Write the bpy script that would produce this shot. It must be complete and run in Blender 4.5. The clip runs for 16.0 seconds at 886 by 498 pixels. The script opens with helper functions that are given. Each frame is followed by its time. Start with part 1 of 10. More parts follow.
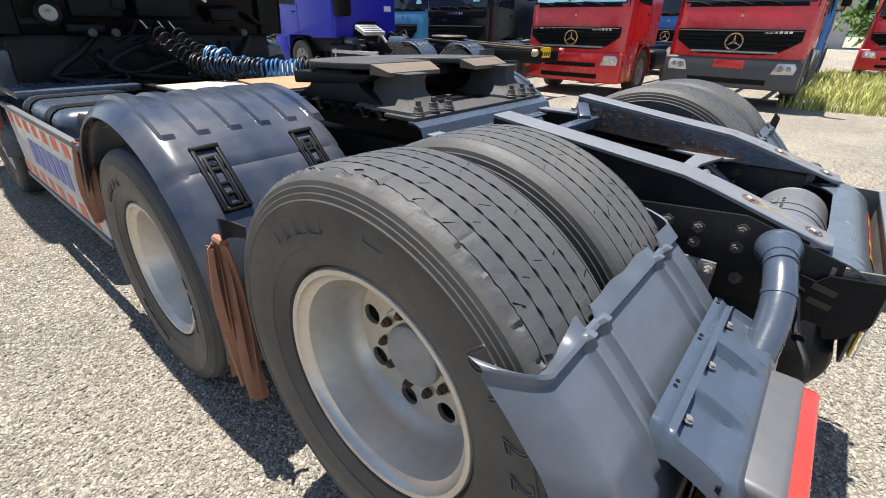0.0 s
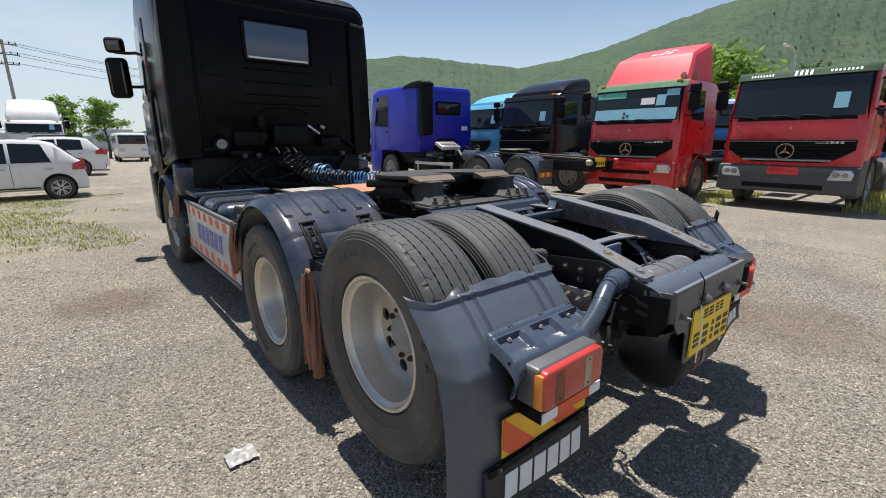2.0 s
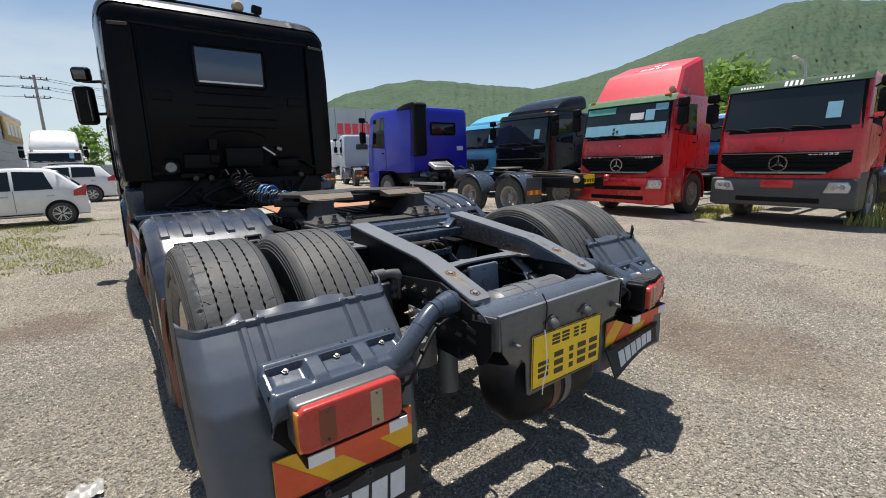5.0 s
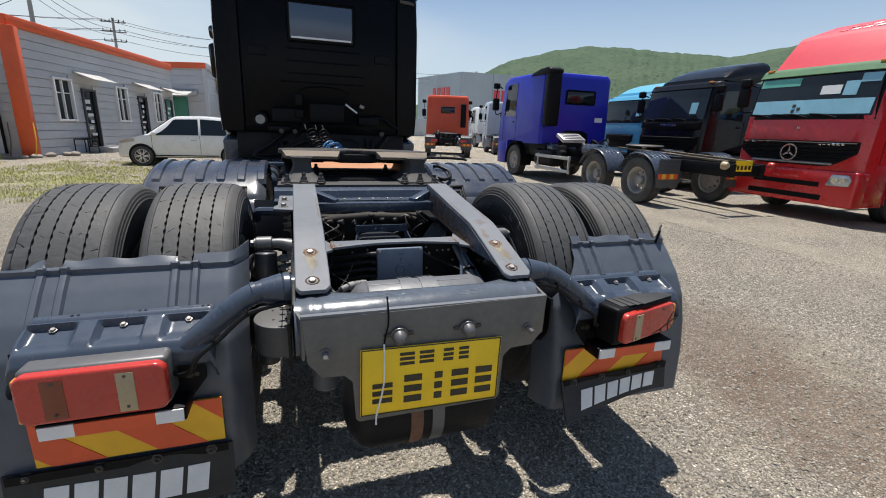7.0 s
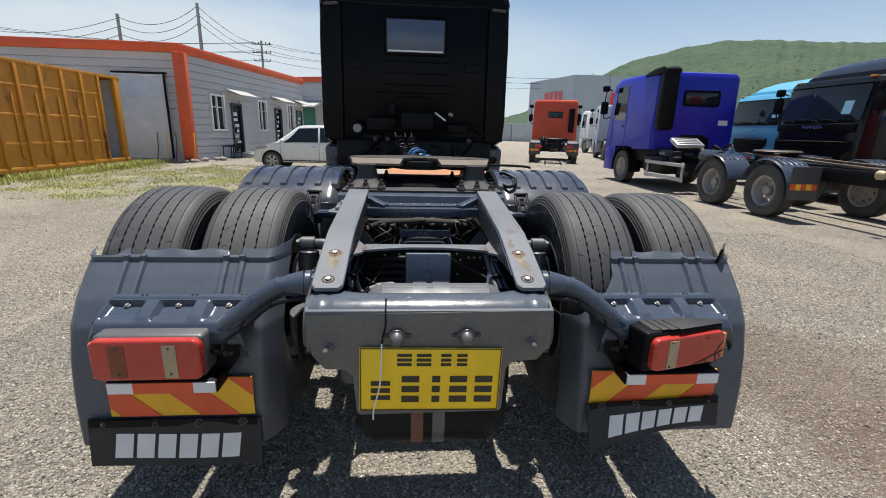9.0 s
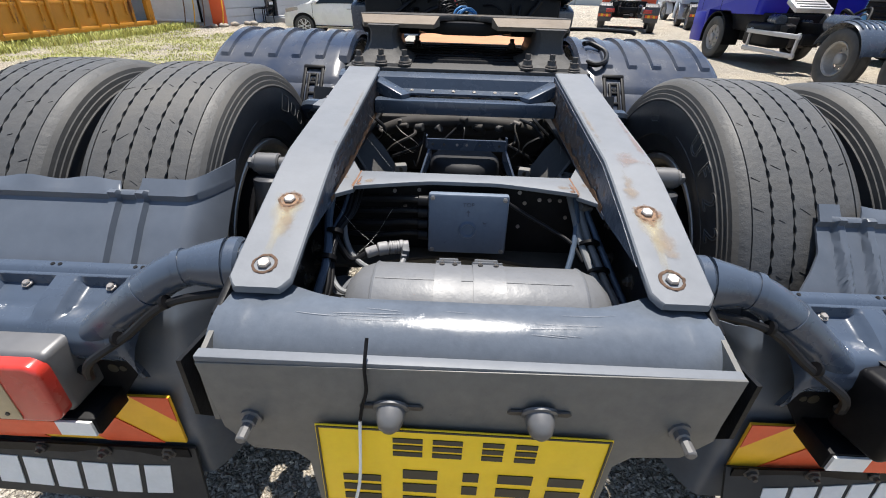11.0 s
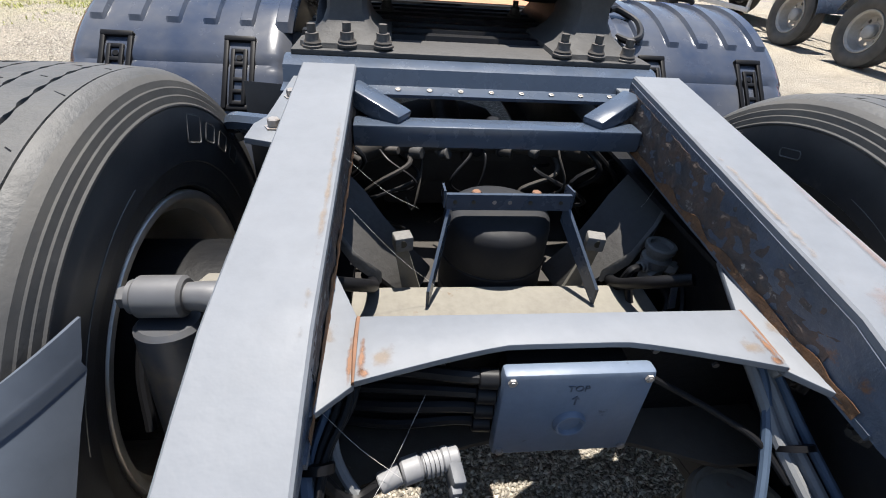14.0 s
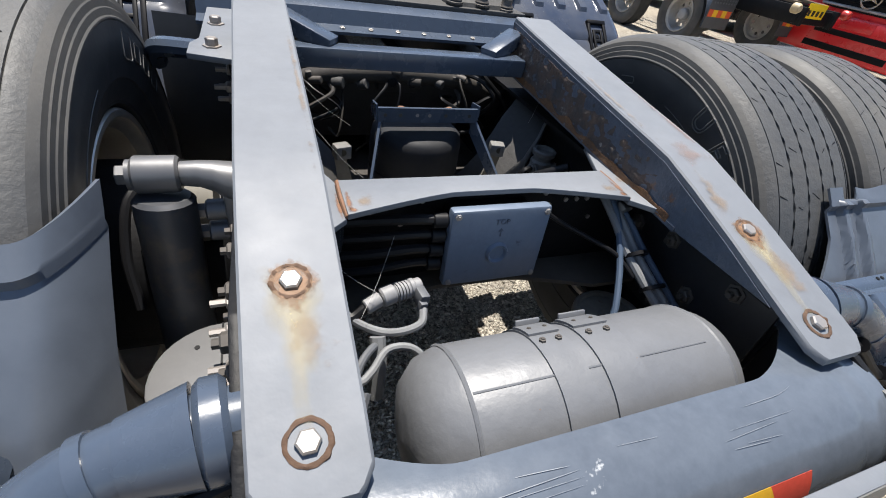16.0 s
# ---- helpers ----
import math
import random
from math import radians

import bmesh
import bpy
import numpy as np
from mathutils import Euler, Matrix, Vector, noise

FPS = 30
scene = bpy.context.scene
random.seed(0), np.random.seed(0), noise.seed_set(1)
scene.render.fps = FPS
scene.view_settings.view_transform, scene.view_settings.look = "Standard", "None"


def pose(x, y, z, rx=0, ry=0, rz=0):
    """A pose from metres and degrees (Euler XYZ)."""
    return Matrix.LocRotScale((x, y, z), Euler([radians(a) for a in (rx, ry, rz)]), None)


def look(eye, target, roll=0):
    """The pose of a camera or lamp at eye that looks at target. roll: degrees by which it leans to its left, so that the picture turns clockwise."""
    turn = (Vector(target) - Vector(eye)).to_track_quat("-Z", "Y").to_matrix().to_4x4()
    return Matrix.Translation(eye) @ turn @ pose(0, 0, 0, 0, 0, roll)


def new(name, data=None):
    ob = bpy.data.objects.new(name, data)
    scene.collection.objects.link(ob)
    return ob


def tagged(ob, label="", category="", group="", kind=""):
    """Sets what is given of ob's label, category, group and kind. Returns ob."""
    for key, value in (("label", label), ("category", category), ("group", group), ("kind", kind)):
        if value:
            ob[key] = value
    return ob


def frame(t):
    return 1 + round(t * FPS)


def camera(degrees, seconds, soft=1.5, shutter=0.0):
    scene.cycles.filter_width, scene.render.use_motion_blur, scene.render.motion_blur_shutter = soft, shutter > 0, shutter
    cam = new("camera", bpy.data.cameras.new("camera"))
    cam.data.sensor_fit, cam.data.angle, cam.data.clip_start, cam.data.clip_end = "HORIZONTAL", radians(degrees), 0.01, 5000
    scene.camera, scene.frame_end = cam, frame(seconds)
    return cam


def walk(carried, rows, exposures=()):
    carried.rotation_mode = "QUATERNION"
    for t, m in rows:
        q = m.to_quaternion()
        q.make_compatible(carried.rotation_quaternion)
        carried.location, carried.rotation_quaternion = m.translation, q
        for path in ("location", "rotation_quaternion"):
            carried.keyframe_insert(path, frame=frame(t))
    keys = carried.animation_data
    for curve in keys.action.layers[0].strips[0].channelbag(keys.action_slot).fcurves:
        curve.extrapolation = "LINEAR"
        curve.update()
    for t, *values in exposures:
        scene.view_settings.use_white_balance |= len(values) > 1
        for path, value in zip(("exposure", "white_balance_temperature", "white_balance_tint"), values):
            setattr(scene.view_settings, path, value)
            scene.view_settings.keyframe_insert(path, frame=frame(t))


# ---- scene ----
cam = camera(90.1, 16.0, soft=1.0)
PATH = [
    (0, (-1.706, -0.673, 1.456), (-0.33, 0.465, 0.557), 1.0),
    (0.5, (-1.757, -0.881, 1.493), (-0.557, 0.527, 0.733), 0.3),
    (1, (-1.917, -1.061, 1.522), (-0.671, 0.384, 0.922), -0.2),
    (1.5, (-2.03, -1.314, 1.545), (-0.789, 0.17, 1.036), -0.0),
    (2, (-2.103, -1.578, 1.554), (-0.863, -0.085, 1.069), -0.2),
    (2.5, (-2.255, -1.746, 1.568), (-1.049, -0.199, 1.178), -0.5),
    (3, (-2.232, -1.937, 1.592), (-1.093, -0.317, 1.314), -1.1),
    (3.5, (-2.084, -2.12, 1.6), (-0.947, -0.495, 1.341), -1.1),
    (4, (-1.913, -2.058, 1.56), (-0.635, -0.539, 1.311), -0.2),
    (4.5, (-1.725, -1.936, 1.546), (-0.428, -0.443, 1.251), -0.8),
    (5, (-1.411, -1.958, 1.513), (-0.224, -0.398, 1.117), -1.4),
    (5.2, (-1.281, -1.972, 1.509), (-0.154, -0.381, 1.065), -1.3),
    (7.3, (-0.263, -2.073, 1.473), (0.248, -0.214, 0.939), 2.3),
    (7.5, (-0.21, -2.066, 1.493), (0.222, -0.188, 0.958), 2.2),
    (8, (-0.162, -2.142, 1.495), (0.024, -0.215, 0.991), 2.2),
    (8.2, (-0.12, -2.196, 1.501), (0.039, -0.265, 1.006), 1.9),
    (10.3, (-0.038, -1.729, 1.455), (0.112, 0.099, 0.658), 1.3),
    (10.5, (-0.029, -1.61, 1.431), (0.037, 0.187, 0.555), 0.0),
    (11, (-0.03, -1.351, 1.413), (-0.06, 0.375, 0.402), 1.8),
    (11.5, (-0.082, -1.127, 1.381), (0.066, 0.469, 0.185), 4.2),
    (12, (-0.1, -0.935, 1.368), (0.131, 0.508, 0.001), 3.9),
    (12.5, (-0.048, -0.783, 1.403), (0.169, 0.662, 0.037), 3.7),
    (13, (-0.035, -0.7, 1.429), (0.11, 0.824, 0.143), 2.5),
    (13.5, (-0.05, -0.67, 1.422), (0.064, 0.899, 0.188), 2.3),
    (14, (-0.206, -0.727, 1.419), (0.006, 0.875, 0.24), 4.4),
    (14.5, (-0.402, -0.76, 1.421), (0.026, 0.816, 0.268), 8.8),
    (15, (-0.478, -0.79, 1.388), (0.173, 0.726, 0.258), 14.5),
    (15.5, (-0.476, -0.847, 1.369), (0.184, 0.628, 0.192), 15.8),
    (16, (-0.345, -0.944, 1.383), (0.351, 0.49, 0.174), 10.8),
]
walk(cam, [(t, look(eye, target, roll)) for t, eye, target, roll in PATH],
     [(0.0, 1.096), (0.5, 0.966), (1.0, 0.796), (1.5, 0.606), (2.5, 0.426), (8.2, 0.416), (10.3, 0.716), (11.0, 0.996), (12.0, 0.776), (12.6, 1.026), (14.0, 1.250), (15.0, 1.230), (16.0, 1.060)])

# ---- sky, sun ----
SUN_EL, SUN_AZ = radians(77), radians(10)   # azimuth from +y towards +x
world = bpy.data.worlds.new("sky")
scene.world = world
world.use_nodes = True
wn, wl = world.node_tree.nodes, world.node_tree.links
bg = wn["Background"]
sky = wn.new("ShaderNodeTexSky")
sky.sky_type, sky.sun_disc = "NISHITA", False
sky.sun_elevation, sky.sun_rotation = SUN_EL, SUN_AZ
sky.air_density, sky.dust_density, sky.ozone_density = 1.0, 0.35, 2.6
bg.inputs[1].default_value = 0.084
# summer haze: pale low over the ground, with soft thin cloud
tc = wn.new("ShaderNodeTexCoord")
mp = wn.new("ShaderNodeMapping")
mp.inputs["Scale"].default_value = (1.0, 1.0, 3.4)
mp.inputs["Location"].default_value = (0.35, 0.1, 0.0)
cn = wn.new("ShaderNodeTexNoise")
cn.inputs["Scale"].default_value, cn.inputs["Detail"].default_value, cn.inputs["Roughness"].default_value = 1.5, 7, 0.5
wl.new(tc.outputs["Generated"], mp.inputs["Vector"])
wl.new(mp.outputs["Vector"], cn.inputs["Vector"])
sx_ = wn.new("ShaderNodeSeparateXYZ")
wl.new(tc.outputs["Generated"], sx_.inputs[0])


def wrange(sock, a, b, c, d):
    r = wn.new("ShaderNodeMapRange")
    r.interpolation_type = "SMOOTHSTEP"
    for k_, v_ in zip(("From Min", "From Max", "To Min", "To Max"), (a, b, c, d)):
        r.inputs[k_].default_value = v_
    wl.new(sock, r.inputs["Value"])
    return r.outputs["Result"]


def wmath(op, a, b):
    r = wn.new("ShaderNodeMath")
    r.operation, r.use_clamp = op, True
    for k_, v_ in enumerate((a, b)):
        if isinstance(v_, float):
            r.inputs[k_].default_value = v_
        else:
            wl.new(v_, r.inputs[k_])
    return r.outputs[0]


haze = wrange(sx_.outputs["Z"], 0.02, 0.34, 0.68, 0.03)
cloud = wmath("MULTIPLY", wrange(cn.outputs["Fac"], 0.46, 0.68, 0.0, 0.75), wrange(sx_.outputs["Z"], 0.05, 0.62, 1.0, 0.0))
side = wrange(sx_.outputs["X"], -0.5, 0.7, 1.0, 0.12)          # the cloud thins out to the east
mix = wn.new("ShaderNodeMixRGB")
mix.inputs["Color2"].default_value = (5.9, 6.7, 7.3, 1)
wl.new(wmath("ADD", haze, wmath("MULTIPLY", cloud, side)), mix.inputs["Fac"])
wl.new(sky.outputs["Color"], mix.inputs["Color1"])
wl.new(mix.outputs["Color"], bg.inputs["Color"])

sun = new("sun", bpy.data.lights.new("sun", "SUN"))
sun.data.energy, sun.data.angle, sun.data.color = 5.0, radians(0.53), (1.0, 0.95, 0.88)
sd = Vector((math.sin(SUN_AZ) * math.cos(SUN_EL), math.cos(SUN_AZ) * math.cos(SUN_EL), math.sin(SUN_EL)))
sun.matrix_world = look(sd * 50, (0, 0, 0))


# ---- materials ----
def M(name, col, rough=0.5, metal=0.0, var=None, bump=None, col2=None, spots=None, coat=0.0, spec=0.5, island=0.0, streak=False):
    """var: (scale, amount of col2); bump: (scale, distance, strength); spots: (scale, threshold, colour, softness); island: brightness spread per loose piece."""
    m = bpy.data.materials.new(name)
    m.use_nodes = True
    n, l = m.node_tree.nodes, m.node_tree.links
    b = n["Principled BSDF"]
    b.inputs["Roughness"].default_value, b.inputs["Metallic"].default_value = rough, metal
    b.inputs["Specular IOR Level"].default_value = spec
    b.inputs["Coat Weight"].default_value = coat
    b.inputs["Coat Roughness"].default_value = 0.08
    co = n.new("ShaderNodeTexCoord")
    obv = co.outputs["Object"]
    if streak:
        sm = n.new("ShaderNodeMapping")
        sm.inputs["Scale"].default_value = (1, 1, 0.25)
        l.new(obv, sm.inputs["Vector"])
        obv = sm.outputs["Vector"]

    def noise_tex(scale, detail=6, rgh=0.6):
        t = n.new("ShaderNodeTexNoise")
        t.inputs["Scale"].default_value, t.inputs["Detail"].default_value, t.inputs["Roughness"].default_value = scale, detail, rgh
        l.new(obv, t.inputs["Vector"])
        return t.outputs["Fac"]

    def ramp(sock, a, c):
        r = n.new("ShaderNodeMapRange")
        r.inputs["From Min"].default_value, r.inputs["From Max"].default_value = a, c
        l.new(sock, r.inputs["Value"])
        return r.outputs["Result"]

    def mixc(f, a, c):
        x = n.new("ShaderNodeMixRGB")
        for k, v in (("Fac", f), ("Color1", a), ("Color2", c)):
            if isinstance(v, (int, float)):
                x.inputs[k].default_value = v
            elif isinstance(v, tuple):
                x.inputs[k].default_value = (*v[:3], 1)
            else:
                l.new(v, x.inputs[k])
        return x.outputs["Color"]

    c = tuple(col)
    if var:
        c2 = col2 if col2 else tuple(v * 0.55 for v in col)
        c = mixc(ramp(noise_tex(var[0]), 0.35, 0.68), c, mixc(1 - var[1], c2, tuple(col)))
        f = ramp(noise_tex(var[0] * 9, 4), 0.3, 0.75)
        g = n.new("ShaderNodeMath")
        g.operation = "MULTIPLY"
        g.inputs[1].default_value = var[1] * 0.5
        l.new(f, g.inputs[0])
        c = mixc(g.outputs[0], c, tuple(min(1, v * 1.35 + 0.01) for v in col))
        rr = n.new("ShaderNodeMapRange")
        rr.inputs["To Min"].default_value, rr.inputs["To Max"].default_value = max(0.03, rough - 0.1), min(1, rough + 0.18)
        l.new(noise_tex(var[0] * 3), rr.inputs["Value"])
        l.new(rr.outputs["Result"], b.inputs["Roughness"])
    if spots:
        f = ramp(noise_tex(spots[0], 8, 0.65), spots[1], spots[1] + spots[3])
        c = mixc(f, c, spots[2])
    if island:
        gi = n.new("ShaderNodeNewGeometry")
        r = n.new("ShaderNodeMapRange")
        r.inputs["To Min"].default_value, r.inputs["To Max"].default_value = 1 - island, 1 + island
        l.new(gi.outputs["Random Per Island"], r.inputs["Value"])
        mx = n.new("ShaderNodeVectorMath")
        mx.operation = "SCALE"
        if isinstance(c, tuple):
            mx.inputs[0].default_value = c[:3]
        else:
            l.new(c, mx.inputs[0])
        l.new(r.outputs["Result"], mx.inputs["Scale"])
        c = mx.outputs["Vector"]
    if isinstance(c, tuple):
        b.inputs["Base Color"].default_value = (*c[:3], 1)
    else:
        l.new(c, b.inputs["Base Color"])
    if bump:
        bp = n.new("ShaderNodeBump")
        bp.inputs["Distance"].default_value, bp.inputs["Strength"].default_value = bump[1], bump[2]
        l.new(noise_tex(bump[0], 5), bp.inputs["Height"])
        l.new(bp.outputs["Normal"], b.inputs["Normal"])
    return m


def glass_mat(name, tint=(0.02, 0.025, 0.03), rough=0.03):
    """Dark tinted vehicle glass."""
    m = bpy.data.materials.new(name)
    m.use_nodes = True
    b = m.node_tree.nodes["Principled BSDF"]
    b.inputs["Base Color"].default_value = (*tint, 1)
    b.inputs["Roughness"].default_value, b.inputs["Specular IOR Level"].default_value = rough, 0.5
    return m


RUBBER = M("tyre_rubber", (0.04, 0.04, 0.04), 0.56, var=(4, 0.7), bump=(60, 0.002, 0.4), col2=(0.108, 0.101, 0.09), spec=0.3, spots=(7, 0.66, (0.15, 0.135, 0.115), 0.16))
SIDEWALL = M("dark_sidewall", (0.028, 0.028, 0.03), 0.42, var=(5, 0.7), bump=(90, 0.001, 0.3), col2=(0.078, 0.075, 0.072), spec=0.4, spots=(9, 0.62, (0.12, 0.112, 0.1), 0.2))
# Pale raised rubber: dust, and edge glints put into the colour.
SIGNPALE = M("dusty_edge_lit_rubber", (0.11, 0.106, 0.1), 0.7, var=(30, 0.6), col2=(0.05, 0.05, 0.048))
TREAD = M("tyre_tread", (0.046, 0.048, 0.051), 0.55, var=(3.2, 0.85), bump=(70, 0.003, 0.6), col2=(0.106, 0.1, 0.09), spec=0.3, spots=(120, 0.7, (0.2, 0.19, 0.18), 0.06))
RIM = M("wheel_silver", (0.56, 0.53, 0.48), 0.34, 0.7, var=(3.5, 0.7), bump=(150, 0.0006, 0.2), col2=(0.45, 0.40, 0.32), spots=(9, 0.66, (0.2, 0.12, 0.07), 0.12))
HUBCAP = M("hub_cap_grey", (0.30, 0.30, 0.30), 0.55, 0.2, var=(9, 0.5))
HUB = M("hub_grey", (0.075, 0.066, 0.058), 0.6, 0.3, var=(8, 0.7))
CHASSIS = M("chassis_paint", (0.044, 0.059, 0.086), 0.22, var=(4, 0.5), bump=(45, 0.0012, 0.3), col2=(0.05, 0.06, 0.075), spots=(6, 0.72, (0.2, 0.19, 0.18), 0.1))
FRAME = M("frame_black", (0.006, 0.0065, 0.008), 0.42, var=(6, 0.6), bump=(70, 0.002, 0.5), col2=(0.014, 0.013, 0.012), spots=(12, 0.72, (0.07, 0.045, 0.03), 0.1), spec=0.15)
RAILGREY = M("rail_grey_paint", (0.108, 0.117, 0.131), 0.56, var=(4, 0.7), bump=(12, 0.004, 0.4), col2=(0.15, 0.159, 0.173), spots=(60, 0.72, (0.2, 0.15, 0.11), 0.04))
WEB = M("peeling_dark_paint", (0.075, 0.09, 0.118), 0.36, var=(9, 0.7), bump=(34, 0.008, 0.8), col2=(0.02, 0.024, 0.032), spots=(13, 0.62, (0.15, 0.075, 0.04), 0.06))
COVER = M("blue_grey_lid_paint", (0.085, 0.112, 0.155), 0.45, var=(11, 0.7), bump=(60, 0.0015, 0.4), col2=(0.135, 0.165, 0.21), spots=(34, 0.64, (0.045, 0.055, 0.075), 0.06))
SHOCK = M("dusty_black_steel", (0.04, 0.043, 0.05), 0.36, var=(6, 0.6), col2=(0.07, 0.066, 0.06), spots=(6, 0.52, (0.19, 0.14, 0.085), 0.2))
TANKGREY = M("tank_grey", (0.098, 0.102, 0.11), 0.42, var=(4, 0.7), bump=(26, 0.004, 0.4), col2=(0.13, 0.132, 0.135), spots=(55, 0.70, (0.16, 0.08, 0.04), 0.04))
GUARD = M("mudguard_plastic", (0.078, 0.091, 0.113), 0.33, var=(3, 0.6), bump=(120, 0.0005, 0.25), col2=(0.045, 0.053, 0.067), spots=(2.2, 0.57, (0.115, 0.117, 0.118), 0.2))
FENDER = M("fender_gloss_plastic", (0.02, 0.029, 0.052), 0.2, var=(3.2, 0.55), bump=(50, 0.0006, 0.2), col2=(0.135, 0.13, 0.122), spots=(95, 0.68, (0.26, 0.26, 0.26), 0.05))
RUST = M("rust", (0.16, 0.08, 0.045), 0.8, var=(20, 0.7), bump=(60, 0.002, 0.6))
BOLT = M("bolt_steel", (0.3, 0.29, 0.28), 0.42, 0.6, var=(25, 0.5), col2=(0.3, 0.2, 0.12))
CABBLACK = M("cab_black_paint", (0.0024, 0.0027, 0.004), 0.14, var=(1.2, 0.5), bump=(9, 0.002, 0.12), col2=(0.0036, 0.0036, 0.0043), coat=0.0, spec=0.09)
CABTRIM = M("black_plastic", (0.005, 0.005, 0.006), 0.45, var=(8, 0.5), bump=(80, 0.0006, 0.2), spec=0.13)
ROOFDUST = M("dusty_black_roof", (0.008, 0.0085, 0.010), 0.28, var=(1.6, 0.8), col2=(0.05, 0.047, 0.043), spots=(3.0, 0.66, (0.09, 0.08, 0.065), 0.25), spec=0.4, streak=True)
GLASS = glass_mat("dark_glass")
# Sky light on the rear pane is put into its blue colour.
SKYPANE = glass_mat("sky_lit_rear_glass", (0.07, 0.10, 0.15), 0.04)
LEATHER = M("torn_brown_flap", (0.26, 0.12, 0.07), 0.75, var=(9, 0.7), bump=(40, 0.003, 0.6), col2=(0.16, 0.07, 0.04))
PLATEY = M("plate_yellow", (0.92, 0.60, 0.012), 0.4, var=(10, 0.25))
INK = M("plate_black", (0.03, 0.025, 0.015), 0.5)
LAMPRED = M("lamp_red", (0.46, 0.035, 0.022), 0.22, var=(6, 0.5), coat=0.4)
LAMPAMB = M("lamp_amber", (0.75, 0.25, 0.03), 0.25, coat=0.4)
LAMPCLR = M("lamp_faded", (0.42, 0.33, 0.2), 0.4, var=(9, 0.5))
CHEVR = M("chevron_red", (0.72, 0.1, 0.03), 0.4, var=(8, 0.3))
CHEVY = M("chevron_yellow", (0.85, 0.46, 0.02), 0.4, var=(8, 0.3))
WHITEV = M("white_vinyl", (0.75, 0.75, 0.74), 0.5, var=(12, 0.25))
FLAP = M("mud_flap_rubber", (0.012, 0.013, 0.015), 0.6, var=(7, 0.6), bump=(60, 0.001, 0.3), col2=(0.04, 0.038, 0.036))
STEEL = M("bare_grey_steel", (0.115, 0.115, 0.118), 0.38, 0.3, var=(5, 0.6), bump=(40, 0.0008, 0.25), col2=(0.11, 0.105, 0.1), spots=(30, 0.7, (0.04, 0.04, 0.04), 0.05))
HOSEB = M("blue_hose", (0.05, 0.17, 0.36), 0.4)
HOSEK = M("black_hose", (0.008, 0.008, 0.009), 0.45, spec=0.2)
# Tread rubber blackened for the grooves; their shade is in the colour.
GROOVESHADE = M("shaded_tread_groove", (0.008, 0.008, 0.008), 0.8, spec=0.1)
RUSTD = M("dark_rust", (0.075, 0.04, 0.022), 0.8, var=(40, 0.7), bump=(90, 0.002, 0.6))
HOSEG = M("grey_hose", (0.085, 0.09, 0.10), 0.55, var=(30, 0.4))
CAPGREY = M("cap_pale_grey", (0.088, 0.088, 0.09), 0.5, var=(7, 0.5), bump=(70, 0.001, 0.3), col2=(0.1, 0.098, 0.094))
GRIME = M("dusty_black_grime", (0.030, 0.027, 0.025), 0.7, var=(9, 0.8), bump=(40, 0.003, 0.5), col2=(0.055, 0.05, 0.043), spots=(26, 0.66, (0.11, 0.095, 0.075), 0.08), spec=0.2)
FLANGEDUST = M("dust_on_black_flange", (0.05, 0.044, 0.037), 0.8, var=(7, 0.8), bump=(50, 0.003, 0.5), col2=(0.085, 0.074, 0.06), spots=(40, 0.66, (0.16, 0.14, 0.11), 0.08), spec=0.15)
DUSTY = M("dusty_tan_metal", (0.165, 0.155, 0.13), 0.8, var=(9, 0.7), col2=(0.11, 0.10, 0.085), spots=(20, 0.66, (0.12, 0.07, 0.04), 0.08))
CASTGREY = M("cast_dusty_grey", (0.15, 0.145, 0.135), 0.7, var=(16, 0.7), bump=(60, 0.003, 0.5), col2=(0.06, 0.058, 0.055))
# Shaded copy of the cast grey; shade under the coupling is in the colour.
CASTSHADED = M("cast_grey_shaded", (0.04, 0.038, 0.036), 0.7, var=(10, 0.7), bump=(60, 0.003, 0.5), col2=(0.03, 0.029, 0.028))
BELLOWS = M("air_spring_rubber", (0.011, 0.012, 0.015), 0.6, var=(9, 0.6), bump=(70, 0.001, 0.3), col2=(0.026, 0.025, 0.024), spec=0.25)
RUSTLINE = M("patchy_rust", (0.15, 0.075, 0.035), 0.85, var=(45, 0.9), bump=(120, 0.004, 0.8), col2=(0.05, 0.04, 0.034), spots=(70, 0.6, (0.24, 0.13, 0.06), 0.1), spec=0.2)
CRUST = M("flaking_crust", (0.035, 0.034, 0.036), 0.75, var=(26, 0.8), bump=(70, 0.006, 0.9), col2=(0.13, 0.075, 0.045), spots=(30, 0.62, (0.25, 0.22, 0.19), 0.05))
WOODTAN = M("greasy_plate", (0.03, 0.025, 0.02), 0.5, var=(4, 0.9), bump=(30, 0.003, 0.5), col2=(0.016, 0.014, 0.012), spots=(5, 0.56, (0.17, 0.125, 0.08), 0.16))
RAMPTAN = M("worn_ramp_tan", (0.125, 0.092, 0.06), 0.6, var=(6, 0.7), bump=(30, 0.003, 0.5), col2=(0.06, 0.045, 0.03))
ORANGEPL = M("orange_deck", (0.42, 0.19, 0.09), 0.7, var=(5, 0.6))


# ---- mesh builders ----
def box(bm, c, s, rot=(0, 0, 0), bev=0.0, seg=2):
    r = bmesh.ops.create_cube(bm, size=1.0)
    vs = r["verts"]
    m = Matrix.Translation(c) @ Euler([radians(a) for a in rot]).to_matrix().to_4x4() @ Matrix.Diagonal((*s, 1))
    bmesh.ops.transform(bm, matrix=m, verts=vs)
    if bev:
        es = list({e for v in vs for e in v.link_edges})
        bmesh.ops.bevel(bm, geom=es, offset=bev, segments=seg, profile=0.5, affect="EDGES")
    return bm


